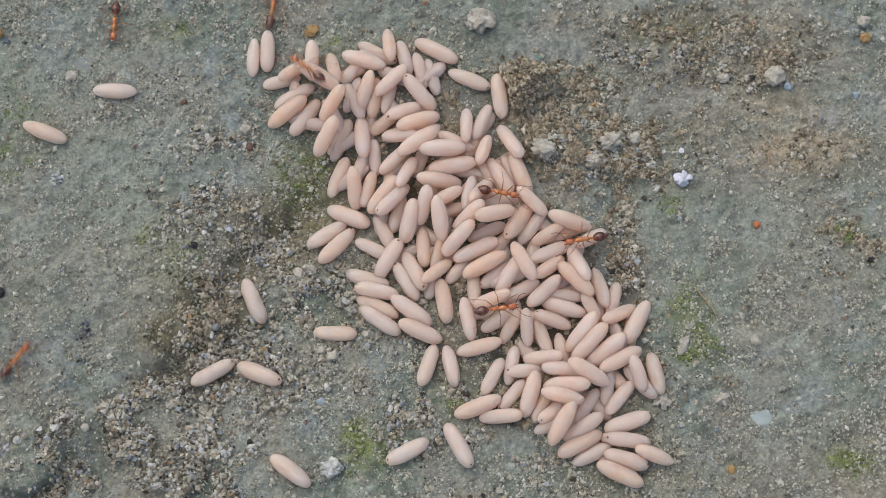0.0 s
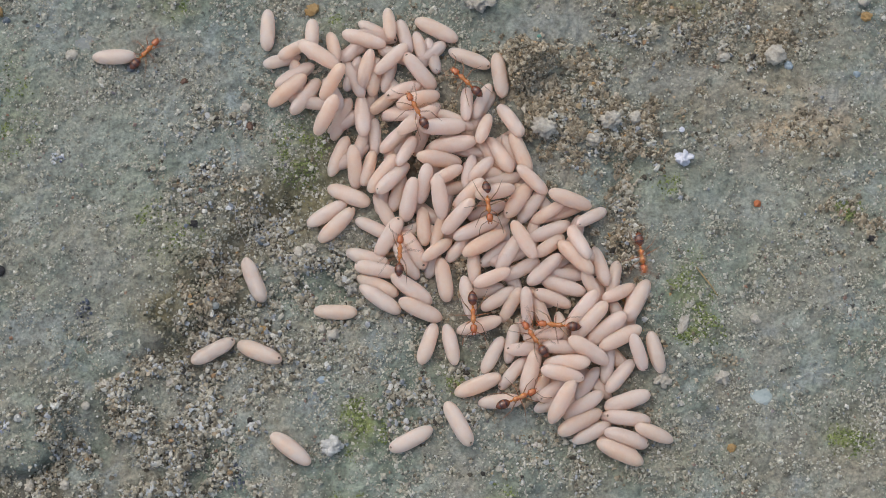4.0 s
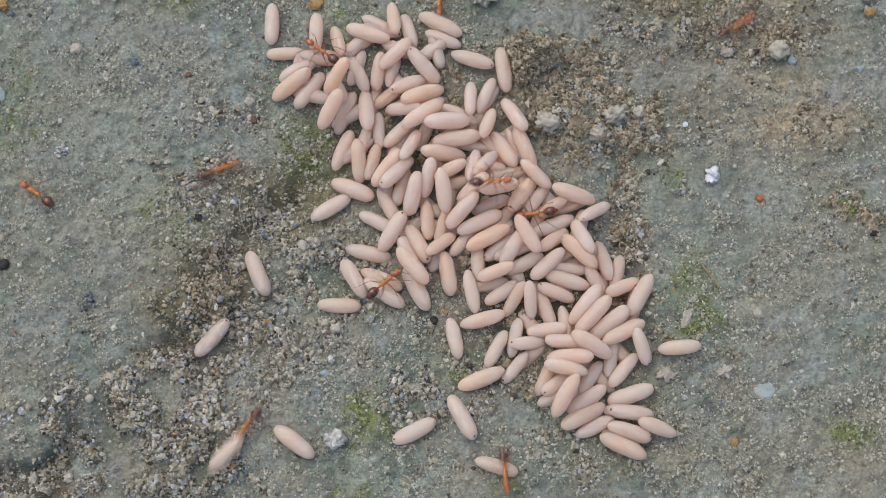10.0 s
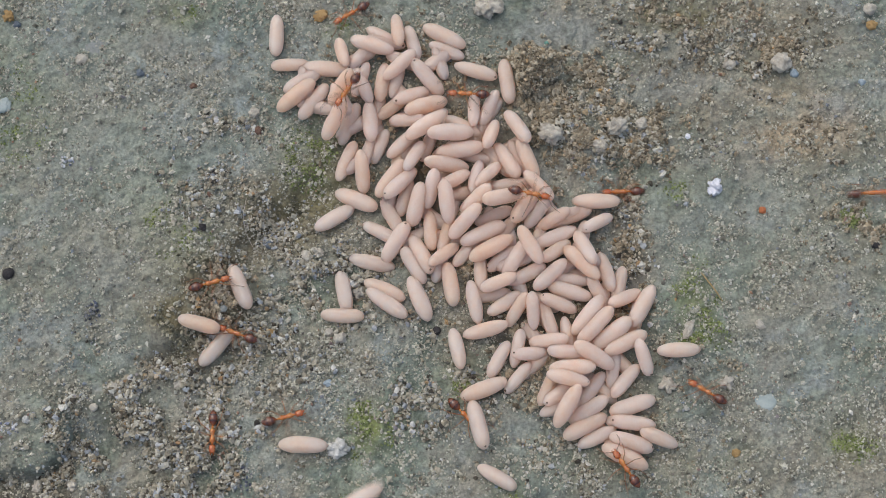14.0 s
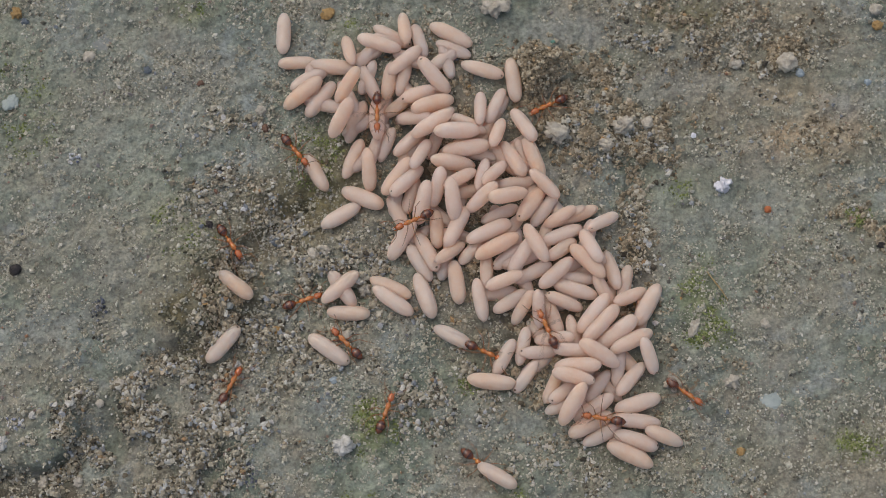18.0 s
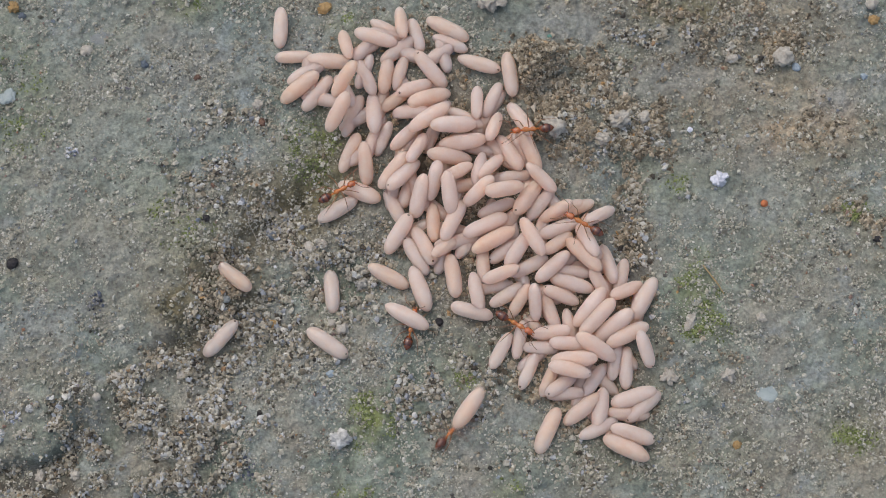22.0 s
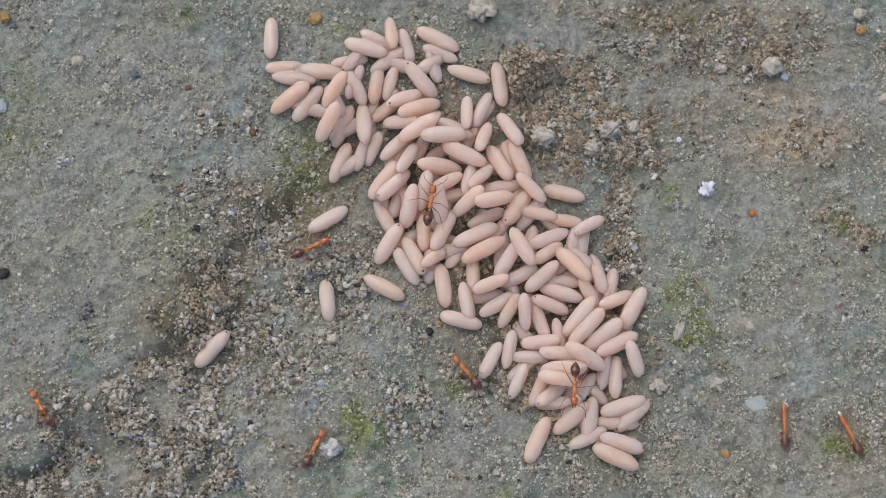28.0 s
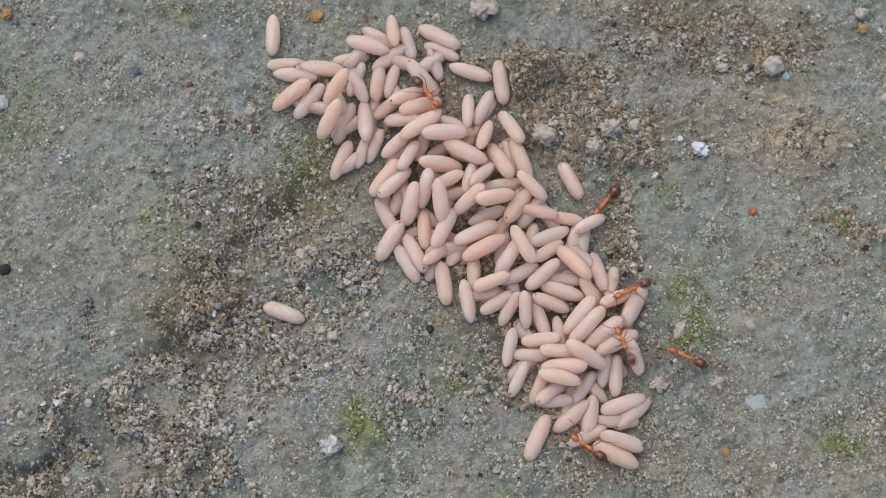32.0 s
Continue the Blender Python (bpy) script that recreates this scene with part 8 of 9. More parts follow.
    crawl("a41", (0, -16.02, -37.33, 0.13, 80.61), (10.6, -16.02, -37.33, 0.13, 80.61), (10.8, -15.24, -30.82, 0.24, 83.16), (11, -14.46, -24.31, -0.39, 75.68), (11.25, -11.03, -20.39, 0.57, 48.79), (11.5, -7.6, -16.48, 0.13, 32.02), (12, -10.58, -15.86, -0.33, 88.55), (12.5, -14.06, -15.42, -0.54, 149.79), (12.75, -16.18, -10.89, -1.09, 115.03), (13, -18.3, -6.36, -1.97, 110.67), (13.5, -18.74, -7.23, -1.88, 120.36), (14, -20.48, -7.64, -0.52, 159.61), (14.25, -29.25, -4.64, 0.35, 161.14), (14.38, -33.64, -3.14, 0.32, 219.46), (14.5, -38.03, -1.64, 0.28, 277.78), (14.57, -42.89, -2.22, 0.02, 232.29), (14.65, -47.75, -2.8, -0.25, 186.81), (14.8, -57.47, -3.96, 0.09, 200.89), (32, -57.47, -3.96, 0.09, 200.89))
    crawl("a42", (0, -27, -37.35, 0.28, 91.94), (12.1, -27, -37.35, 0.28, 91.94), (12.3, -26.15, -30.44, 0.3, 83.05), (12.5, -25.31, -23.52, 0.38, 81.69), (12.75, -24.02, -16.23, -0.22, 79.96), (13, -22.73, -8.93, -0.53, 69.64), (13.25, -22.12, -5.43, -0.42, 80.08), (13.5, -21.5, -1.92, -0.95, 25.6), (14, -22.87, -2.67, 0.37, 15.2), (14.25, -26.51, -2.74, 0.43, 72.87), (14.5, -30.16, -2.82, 0.48, 130.54), (14.65, -44.06, -0.45, 0.3, 170.34), (14.8, -57.95, 1.91, 0.05, 150.21), (32, -57.95, 1.91, 0.05, 150.21))
    crawl("a43", (0, 7.55, -37.72, 1.55, 89.05), (11.6, 7.55, -37.72, 1.55, 89.05), (11.8, 7.59, -27.01, 0.72, 89.78), (12, 7.63, -16.29, 0.01, 84.08), (12.5, 4.6, -13.97, 1.42, 19.79), (12.67, 3.25, -14.45, 0.99, -28.52), (12.83, 1.9, -14.94, 0.56, -76.84), (13, 0.55, -15.42, 0.13, -125.15), (13.5, -0.17, -15.8, 0.1, -135.15), (13.75, 1.13, -15.97, 0.12, -90.33), (14, 2.43, -16.15, 0.15, -45.51), (14.5, 0.9, -15.51, 0.13, -30.39), (15.6, -1.41, -20, 0.29, -20.16), (16.07, -2.48, -19.36, 0.24, 26.59), (16.53, -3.55, -18.72, 0.18, 73.35), (17, -4.62, -18.09, 0.12, 120.1), (17.5, -7.76, -12.67, -0.57, 134.91), (18, -10.11, -8.82, -0.86, 134.9), (18.25, -4.98, -9.65, -0.57, 92.59), (18.5, 0.14, -10.48, -0.29, 50.28), (19, -0.24, -12.1, 0.01, 42.24), (19.5, -5.22, -17.85, 0.16, -0.05), (19.62, -7.54, -22.66, 0.08, -57.9), (19.75, -9.86, -27.48, 0, -115.75), (19.88, -12.18, -32.29, 0.04, -57.91), (20, -14.51, -37.11, 0.08, -0.08), (32, -14.51, -37.11, 0.08, -0.08))
    crawl("a44", (0, 56.96, -18.59, -0.31, -170.47), (11.1, 56.96, -18.59, -0.31, -170.47), (11.3, 48.87, -20.39, 0.53, -167.42), (11.5, 40.78, -22.2, 0.37, -132.31), (11.75, 31.71, -22.88, -0.32, -175.69), (12, 22.65, -23.56, -0.29, -210.64), (12.5, 21.69, -20.96, -0.39, -231.36), (13, 20.35, -21.96, 0.93, -210.66), (13.5, 17.64, -22.01, 0.12, -195.4), (14, 17.79, -21.36, 1.4, -236.22), (14.5, 17, -20.31, 1.44, -246.42), (14.8, 17.89, -25.86, 1.18, -194.92), (15.1, 18.77, -31.41, 0.91, -143.42), (15.4, 19.66, -36.97, 0.65, -91.93), (32, 19.66, -36.97, 0.65, -91.93))
    crawl("a45", (0, 60.17, 22.21, 0.63, 179.78), (11.6, 60.17, 22.21, 0.63, 179.78), (11.8, 36.84, 21.76, -0.5, 181.11), (12, 13.51, 21.31, -0.26, 169.16), (12.5, 13.89, 19.45, -0.22, 190.26), (12.62, 14.96, 16.71, 0.16, 240.72), (12.75, 16.02, 13.97, 0.53, 291.18), (12.88, 17.08, 11.22, -0.22, 227.6), (13, 18.15, 8.48, -0.97, 164.02), (13.5, 16.07, 6.23, -0.83, 187.97), (14, 18.54, 6.96, -1.07, 181.8), (14.4, 58.81, 6.37, 0.09, 179.82), (32, 58.81, 6.37, 0.09, 179.82))
    crawl("a47", (0, 59.2, 9.48, 0.17, 179.7), (13.1, 59.2, 9.48, 0.17, 179.7), (13.23, 40.32, 8.85, 0.91, 227.64), (13.37, 21.45, 8.22, 1.65, 275.57), (13.5, 2.58, 7.59, 2.39, 323.5), (13.75, 5.87, 6.69, 3.66, 344.62), (14, 9.15, 5.79, 2.65, 347.26), (14.5, 11.56, 1.36, 1.32, 288.36), (15.17, 12, 1, 1.47, 342.47), (15.83, 12.44, 0.64, 1.61, 396.59), (16.5, 12.88, 0.28, 1.76, 450.7), (16.75, 11.16, -1.41, 1.97, 500.38), (17, 9.44, -3.11, 2.18, 550.07), (17.12, 10.71, -5.07, 1.83, 606.48), (17.25, 11.98, -7.04, 1.49, 662.9), (17.38, 13.25, -9, 2.28, 598.84), (17.5, 14.52, -10.97, 3.08, 534.79), (18, 9.94, -7.74, 1.19, 473.85), (18.5, 5.16, -6.5, 1.09, 519.56), (18.67, 2.72, -5.46, 1.03, 462.26), (18.83, 0.28, -4.41, 0.96, 404.97), (19, -2.15, -3.37, 0.9, 347.68), (19.17, -0.82, -3.85, 0.87, 290.06), (19.33, 0.52, -4.34, 0.83, 232.45), (19.5, 1.85, -4.82, 0.79, 174.84), (19.67, 2.47, -5.32, 0.9, 228.05), (19.83, 3.08, -5.81, 1, 281.26), (20, 3.7, -6.3, 1.1, 334.48), (20.5, 5.26, -6.21, 1.07, 359.92), (21, 5.94, -6.17, 1.09, 344.62), (21.5, 6.54, -6.84, 0.76, 341.61), (22, 7.28, -7.97, 0.85, 329.36), (22.5, 13.19, -10.25, 3.36, 351.85), (23, 13.24, -10.19, 3.37, 351.8), (23.5, 13.86, -10.69, 3.31, 339.54), (24, 13.83, -12.43, 2.98, 296.75), (24.5, 13.98, -12.33, 3.02, 298.83), (25, 14.21, -12.35, 3.01, 303.92), (25.5, 14.12, -12.4, 2.98, 303.82), (27.5, 14.17, -12.46, 3, 308.89), (28, 13.83, -13.62, 2.96, 266.76), (28.5, 14.7, -13.57, 2.84, 308.99), (29, 16.17, -13.06, 0.88, 339.58), (29.5, 16.61, -13.06, 0.79, 356.85), (29.75, 16.54, -14.63, 0.93, 321.72), (30, 16.47, -16.2, 1.07, 286.58), (30.5, 15.51, -15.86, 1.15, 258.71), (31, 14.48, -16.38, 1.15, 219.51), (31.5, 12.96, -17.28, 1.13, 229.5), (31.75, 14, -18.4, 1.25, 187.1), (32, 15.04, -19.51, 1.37, 144.69))
    crawl("a48", (0, -5.68, 42.39, 0.03, -117.81), (13.6, -5.68, 42.39, 0.03, -117.81), (13.8, -7.49, 34.23, -0.7, -102.49), (14, -9.29, 26.07, -0.17, -148.46), (14.5, -12.42, 24.09, -0.38, -122.79), (14.9, -36.01, 22.17, -0.22, -175.35), (15.3, -59.6, 20.25, -0.14, -158.4), (32, -59.6, 20.25, -0.14, -158.4))
    crawl("a49", (0, -3.26, -37.15, 0.44, 100.22), (13.1, -3.26, -37.15, 0.44, 100.22), (13.3, -4.56, -28.36, 0.48, 98.37), (13.5, -5.85, -19.58, 0.19, 51.99), (14, -15.35, -16.08, -0.53, 14.86), (14.12, -16.22, -17.75, -0.44, -51.33), (14.25, -17.1, -19.42, -0.34, -117.52), (14.5, -18.84, -22.76, -0.08, -93.63), (14.6, -18.98, -29.83, 0.42, -91.15), (14.7, -19.12, -36.89, 0.4, -88.54), (32, -19.12, -36.89, 0.4, -88.54))
    crawl("a50", (0, -20.59, -36.73, 0.46, 91.45), (13.65, -20.59, -36.73, 0.46, 91.45), (13.77, -21.2, -30.41, 0.22, 150.83), (13.88, -21.81, -24.08, -0.02, 210.2), (14, -22.43, -17.76, -0.26, 269.58), (14.18, -23.08, -27.25, 0.23, 266.05), (14.35, -23.74, -36.74, 1.69, 271.84), (32, -23.74, -36.74, 1.69, 271.84))
    crawl("a51", (0, 57.75, -7.04, 0.14, 147.97), (13.1, 57.75, -7.04, 0.14, 147.97), (13.3, 46.2, -4.44, 0.72, 167.32), (13.4, 40.42, -3.14, 0.55, 98.46), (13.5, 34.64, -1.84, 0.38, 29.6), (13.75, 39.24, 2.27, 0.36, 41.71), (14, 43.85, 6.37, 0.16, 2.83), (14.15, 51.32, 6.4, 0.11, 0.23), (14.3, 58.8, 6.43, 0.09, -0.2), (32, 58.8, 6.43, 0.09, -0.2))
    crawl("a52", (0, 58.84, 8.8, 0.16, 179.85), (15.4, 58.84, 8.8, 0.16, 179.85), (15.95, 34.78, 10.45, -0.43, 176.08), (16.5, 10.72, 12.1, -0.27, 240.32), (17, 10.87, 12.69, -0.15, 190.27), (17.5, 9.68, 15.27, 0.09, 177.76), (18, 10.44, 15.7, 0.16, 205.9), (18.5, 11.1, 15.8, 0.19, 179.97), (19, 10.92, 16.81, 0.3, 164.15), (19.25, 11.21, 15.83, 0.26, 114.7), (19.5, 11.51, 14.86, 0.22, 65.24), (20, 11.67, 14.14, 0.21, 74.72), (20.25, 11.15, 14.01, 0.13, 127.33), (20.5, 10.62, 13.87, 0.04, 179.94), (21, 9.12, 11.05, 2.22, 235.61), (21.5, 11.22, 12.37, -0.17, 278.62), (21.75, 10.05, 12.1, 1.04, 231.91), (22, 8.88, 11.83, 2.24, 185.21), (22.5, 7.54, 12.44, 2.11, 180.03), (23, 7.48, 12.29, 2.11, 216.02), (23.25, 9.34, 12.55, 1.01, 252.16), (23.5, 11.2, 12.81, -0.08, 288.31), (24, 9.36, 10.61, 1.43, 250.13), (24.25, 7.28, 11.62, 1.77, 215.07), (24.5, 5.21, 12.63, 2.11, 180.01), (25, 8.91, 16.33, 0.22, 123.18), (25.5, 9.17, 17.34, 0.45, 128.01), (26.5, 8.65, 18.04, 1.09, 127.99), (27.5, 9.52, 21.97, 1, 129.8), (27.7, 8.26, 32.54, -0.11, 96.81), (27.9, 6.99, 43.11, 0.25, 107.89), (32, 6.99, 43.11, 0.25, 107.89))
    crawl("a53", (0, -58.33, 4.43, 0.89, -0.15), (17.1, -58.33, 4.43, 0.89, -0.15), (17.3, -40.1, 3.09, 0.13, -4.18), (17.5, -21.87, 1.76, -0.49, -49.94), (18, -21.83, 1.35, -0.58, -54.7), (18.5, -21.84, -0.68, -0.02, -69.01), (18.75, -23.45, -0.84, 0.16, -116.76), (19, -25.07, -1, 0.33, -164.52), (19.2, -41.51, -1.47, 0.19, -178.37), (19.4, -57.95, -1.94, 0.1, -169.65), (32, -57.95, -1.94, 0.1, -169.65))
    crawl("a54", (0, -19.96, -36.7, 0.44, 101.76), (16.6, -19.96, -36.7, 0.44, 101.76), (16.73, -21.1, -30.44, 0.26, 48.25), (16.87, -22.25, -24.17, 0.08, -5.25), (17, -23.39, -17.9, -0.11, -58.75), (17.5, -27.83, -22.37, 0.31, -10.02), (17.75, -24.65, -17.66, 0.05, 56.01), (18, -21.47, -12.95, -1.49, 61.48), (18.25, -19.62, -9.66, -1.63, 60.74), (18.5, -17.78, -6.36, -1.89, 61.46), (18.62, -21.21, -4.15, -0.75, 104.31), (18.75, -24.64, -1.93, 0.4, 147.16), (18.88, -28.07, 0.28, 0.31, 187.17), (19, -31.5, 2.5, 0.22, 227.17), (19.2, -44.77, 0.86, 0.22, 187.05), (19.4, -58.03, -0.78, 0.15, 201.04), (32, -58.03, -0.78, 0.15, 201.04))
    crawl("a55", (0, -17.26, -36.71, 0.32, 91.33), (16.6, -17.26, -36.71, 0.32, 91.33), (16.8, -17.17, -29.2, 0.27, 89.25), (17, -17.07, -21.69, -0.25, 76.13), (17.25, -13.38, -19.95, -0.28, 25.24), (17.5, -9.7, -18.21, -0.07, 60.51), (18, -5.94, -15.86, 0.05, 70.43), (18.13, -5.21, -22.83, 0.16, 20.45), (18.27, -4.49, -29.8, 0.27, -29.54), (18.4, -3.76, -36.77, 0.39, -79.52), (32, -3.76, -36.77, 0.39, -79.52))
    crawl("a56", (0, -9.15, -36.75, 0.15, 100.85), (16.55, -9.15, -36.75, 0.15, 100.85), (16.77, -10.98, -26.94, -0.07, 100.56), (17, -12.81, -17.12, -0.26, 169.86), (17.1, -13.92, -22, -0.17, 213.48), (17.2, -15.04, -26.87, -0.07, 257.1), (17.4, -17.27, -36.61, 0.34, 230), (32, -17.27, -36.61, 0.34, 230))
    crawl("a57", (0, -58.01, -0.92, 0.14, 10.28), (16.2, -58.01, -0.92, 0.14, 10.28), (16.35, -35.97, -1.17, 0.39, -0.64), (16.5, -13.93, -1.42, -1.38, 5), (17, -9.55, -1.36, -0.97, 25.55), (17.5, -10.97, -2.24, -0.14, 40.94), (18, -14.36, -4.29, -1.97, 18.42), (18.25, -10.8, -1.44, -0.19, 38.69), (18.38, -9.01, -0.01, -0.81, 1.52), (18.5, -7.23, 1.42, -1.42, -35.64), (19, -11.89, -5.55, -1.36, 20.43), (19.5, -15.2, -6.33, -1.67, 43.03), (19.75, -20.59, -10.6, -0.97, -21.48), (20, -25.97, -14.87, -0.26, -86), (20.1, -33.54, -16.44, 0, -127.15), (20.2, -41.11, -18.01, 0.27, -168.29), (20.4, -56.25, -21.15, 0.35, -159.56), (32, -56.25, -21.15, 0.35, -159.56))
    crawl("a58", (0, 11.54, -36.92, 0.55, 88.79), (15.6, 11.54, -36.92, 0.55, 88.79), (16.05, 11.25, -22.58, 0.49, 91.16), (16.5, 10.96, -8.25, 1.74, 93.83), (17, 8.2, -7.06, 1.03, 118.9), (17.25, 5.16, -6.46, 0.94, 182.02), (17.5, 2.13, -5.85, 0.85, 245.15), (17.75, 3.04, -7.93, 0.39, 289.86), (18, 3.95, -10.01, -0.08, 334.57), (18.25, 6.75, -11.94, 1.03, 325.57), (18.5, 9.56, -13.86, 0.93, 299.14), (18.75, 8.75, -16.17, 0.52, 360.28), (19, 7.94, -18.48, 0.11, 421.43), (19.25, 8.5, -20.92, 0.46, 480.69), (19.5, 9.06, -23.36, 0.8, 539.95), (19.67, 8.21, -22.54, 0.64, 489.22), (19.83, 7.36, -21.73, 0.49, 438.49), (20, 6.5, -20.91, 0.33, 387.77), (20.11, 5.88, -24.93, 0.47, 324.45), (20.23, 5.25, -28.96, 0.61, 261.14), (20.45, 3.99, -37.01, 0.69, 259.3), (32, 3.99, -37.01, 0.69, 259.3))
    crawl("a59", (0, -0.49, -36.69, 0.67, 69.43), (17.6, -0.49, -36.69, 0.67, 69.43), (17.8, 1.4, -28.89, 0.4, 76.34), (17.9, 2.35, -24.99, 0.39, 19.11), (18, 3.3, -21.1, 0.38, -38.12), (18.5, 2.67, -20.91, 0.36, -28.05), (18.7, 2.71, -29, 0.48, -89.74), (18.9, 2.75, -37.09, 0.7, -59.63), (32, 2.75, -37.09, 0.7, -59.63))
    crawl("a60", (0, 3.86, -37.16, 0.7, 59.02), (19.1, 3.86, -37.16, 0.7, 59.02), (19.3, 6.37, -28.41, 0.57, 74.04), (19.5, 8.87, -19.65, 0.21, 37.67), (19.75, 10.82, -19.72, 0.16, 106.3), (20, 12.76, -19.78, 0.11, 174.94), (20.1, 11.92, -24.09, 0.3, 216.95), (20.2, 11.08, -28.41, 0.49, 258.96), (20.4, 9.4, -37.03, 0.62, 269.08), (32, 9.4, -37.03, 0.62, 269.08))
    crawl("a61", (0, -59.77, 18.57, -0.16, 10.57), (16.6, -59.77, 18.57, -0.16, 10.57), (16.8, -41.37, 17.13, 0.05, -4.46), (17, -22.97, 15.7, -0.08, 15.7), (17.25, -18.62, 14.64, -0.08, -13.59), (17.5, -14.26, 13.59, 0.61, 15.64), (18, -15.36, 10.86, -0.08, -50.56), (18.5, -14.12, 11.52, -0.12, 15.68), (18.63, -29.24, 12.67, -0.18, 66.99), (18.77, -44.35, 13.82, -0.23, 118.31), (18.9, -59.46, 14.97, -0.29, 169.62), (32, -59.46, 14.97, -0.29, 169.62))
    crawl("a62", (0, -18.79, -36.95, 0.37, 91.49), (20.6, -18.79, -36.95, 0.37, 91.49), (20.8, -18.66, -20.52, -0.29, 89.57), (21, -18.54, -4.09, 0.12, 89.46), (21.25, -15.91, 0.05, -1.73, 57.59), (21.5, -13.28, 4.19, -0.43, 15.64), (22, -10.56, 6.1, -0.28, 29.07), (22.5, -10.65, 6.12, -0.32, 15.62), (23, -11.95, 5.53, -0.68, 31.13), (23.25, -12.68, 4.64, -0.46, -4.71), (23.5, -13.42, 3.74, -0.23, -40.55), (23.62, -15.69, 2.86, -1.4, -99.67), (23.75, -17.96, 1.98, -2.56, -158.79), (24, -22.51, 0.21, -0.24, -167.55), (24.15, -40.05, -0.57, 0.25, -177.46), (24.3, -57.6, -1.34, 0.11, -169.57), (32, -57.6, -1.34, 0.11, -169.57))
    crawl("a63", (0, -2.56, -36.99, 0.51, 90.1), (20.6, -2.56, -36.99, 0.51, 90.1), (20.8, -2, -22.52, 0.33, 87.8), (21, -1.44, -8.05, -0.43, 88.03), (21.5, -2.95, -6.3, 0.65, 109.8), (22, -3.16, -8.02, -0.34, 78.39), (22.5, -2.79, -9.87, -0.21, 88.2), (22.75, -4.73, -10.23, -0.38, 124.97), (23, -6.66, -10.59, -0.55, 161.75), (23.11, -9.36, -17.27, -0.41, 204.89), (23.23, -12.05, -23.94, -0.27, 248.03), (23.45, -17.43, -37.29, 0.24, 199.64), (32, -17.43, -37.29, 0.24, 199.64))
    crawl("a64", (0, 0.68, -37, 0.71, 100.07), (20.6, 0.68, -37, 0.71, 100.07), (20.8, -0.33, -29.46, 0.43, 97.63), (21, -1.33, -21.92, 0.35, 115.03), (21.25, 0.48, -18.35, 0.13, 63.14), (21.5, 2.29, -14.78, 0.14, 40.16), (22, 0.89, -18.49, 0.16, 47.97), (22.45, -3.56, -37.53, 0.41, 59.53), (32, -3.56, -37.53, 0.41, 59.53))
    crawl("a65", (0, -27.53, 41.82, 0.03, -87.96), (22.65, -27.53, 41.82, 0.03, -87.96), (22.77, -27.85, 35.9, -0.04, -137.05), (22.88, -28.18, 29.98, -0.11, -186.13), (23, -28.5, 24.05, -0.18, -235.22), (23.25, -29.72, 16.86, -0.11, -289.73), (23.5, -30.94, 9.66, -0.04, -344.23), (23.62, -30.98, 6.4, 0.05, -397.49), (23.75, -31.03, 3.15, 0.15, -450.74), (24, -31.11, -3.36, 0.44, -413.95), (24.25, -27.52, -6.42, 0.3, -400.46), (24.5, -23.93, -9.48, -0.58, -334.3), (24.67, -24.98, -10.25, -0.63, -286.21), (24.83, -26.04, -11.02, -0.68, -238.13), (25, -27.09, -11.78, -0.73, -190.04), (25.2, -41.67, -12.65, 0.2, -176.6), (25.4, -56.26, -13.52, 1.32, -180.03), (32, -56.26, -13.52, 1.32, -180.03))
    crawl("a66", (0, -58.11, 1.19, 0.13, -0.01), (22.7, -58.11, 1.19, 0.13, -0.01), (22.8, -51.57, 1.69, 0.15, 49.96), (22.9, -45.03, 2.2, 0.16, 99.93), (23, -38.49, 2.7, 0.18, 149.9), (23.15, -48.23, 3.7, 0.04, 174.14), (23.3, -57.97, 4.7, 1.14, 169.74), (32, -57.97, 4.7, 1.14, 169.74))
    crawl("a67", (0, -18.43, 42.32, -0.53, -79.54), (23.1, -18.43, 42.32, -0.53, -79.54), (23.3, -16.72, 32.43, -0.26, -80.2), (23.4, -15.86, 27.49, -0.31, -34.79), (23.5, -15.01, 22.55, -0.36, 10.61), (24, -13.07, 22.78, -0.34, 16.03), (24.5, -12.92, 23.01, -0.35, 15.98), (25, -14.24, 22.64, -0.33, 36.99), (25.5, -14.84, 23.36, -0.27, 35.04), (25.95, -16.36, 33.27, -0.36, 98.73), (26.4, -17.88, 43.18, -0.51, 63.22), (32, -17.88, 43.18, -0.51, 63.22))
    crawl("a68", (0, -57.58, -5.1, 0.1, -0.05), (23.1, -57.58, -5.1, 0.1, -0.05), (23.3, -39.53, -5.05, 0.24, 0.13), (23.5, -21.48, -5.01, -0.36, -0.05), (23.75, -17.56, -5.74, -1.97, -10.52), (24, -13.64, -6.47, -1.32, 0), (24.5, -16.72, -8.17, -1.4, -39.89), (24.62, -18.52, -10.78, -1.3, -82.17), (24.75, -20.31, -13.4, -1.19, -124.45), (25, -23.9, -18.63, 0.01, -144.3), (25.25, -29.16, -18.58, 0.22, -180.61), (25.38, -31.79, -18.55, -0.33, -132.88), (25.5, -34.41, -18.52, -0.87, -85.14), (25.65, -33.91, -27.72, 0.26, -86.89), (25.8, -33.41, -36.92, 0.47, -85.08), (32, -33.41, -36.92, 0.47, -85.08))
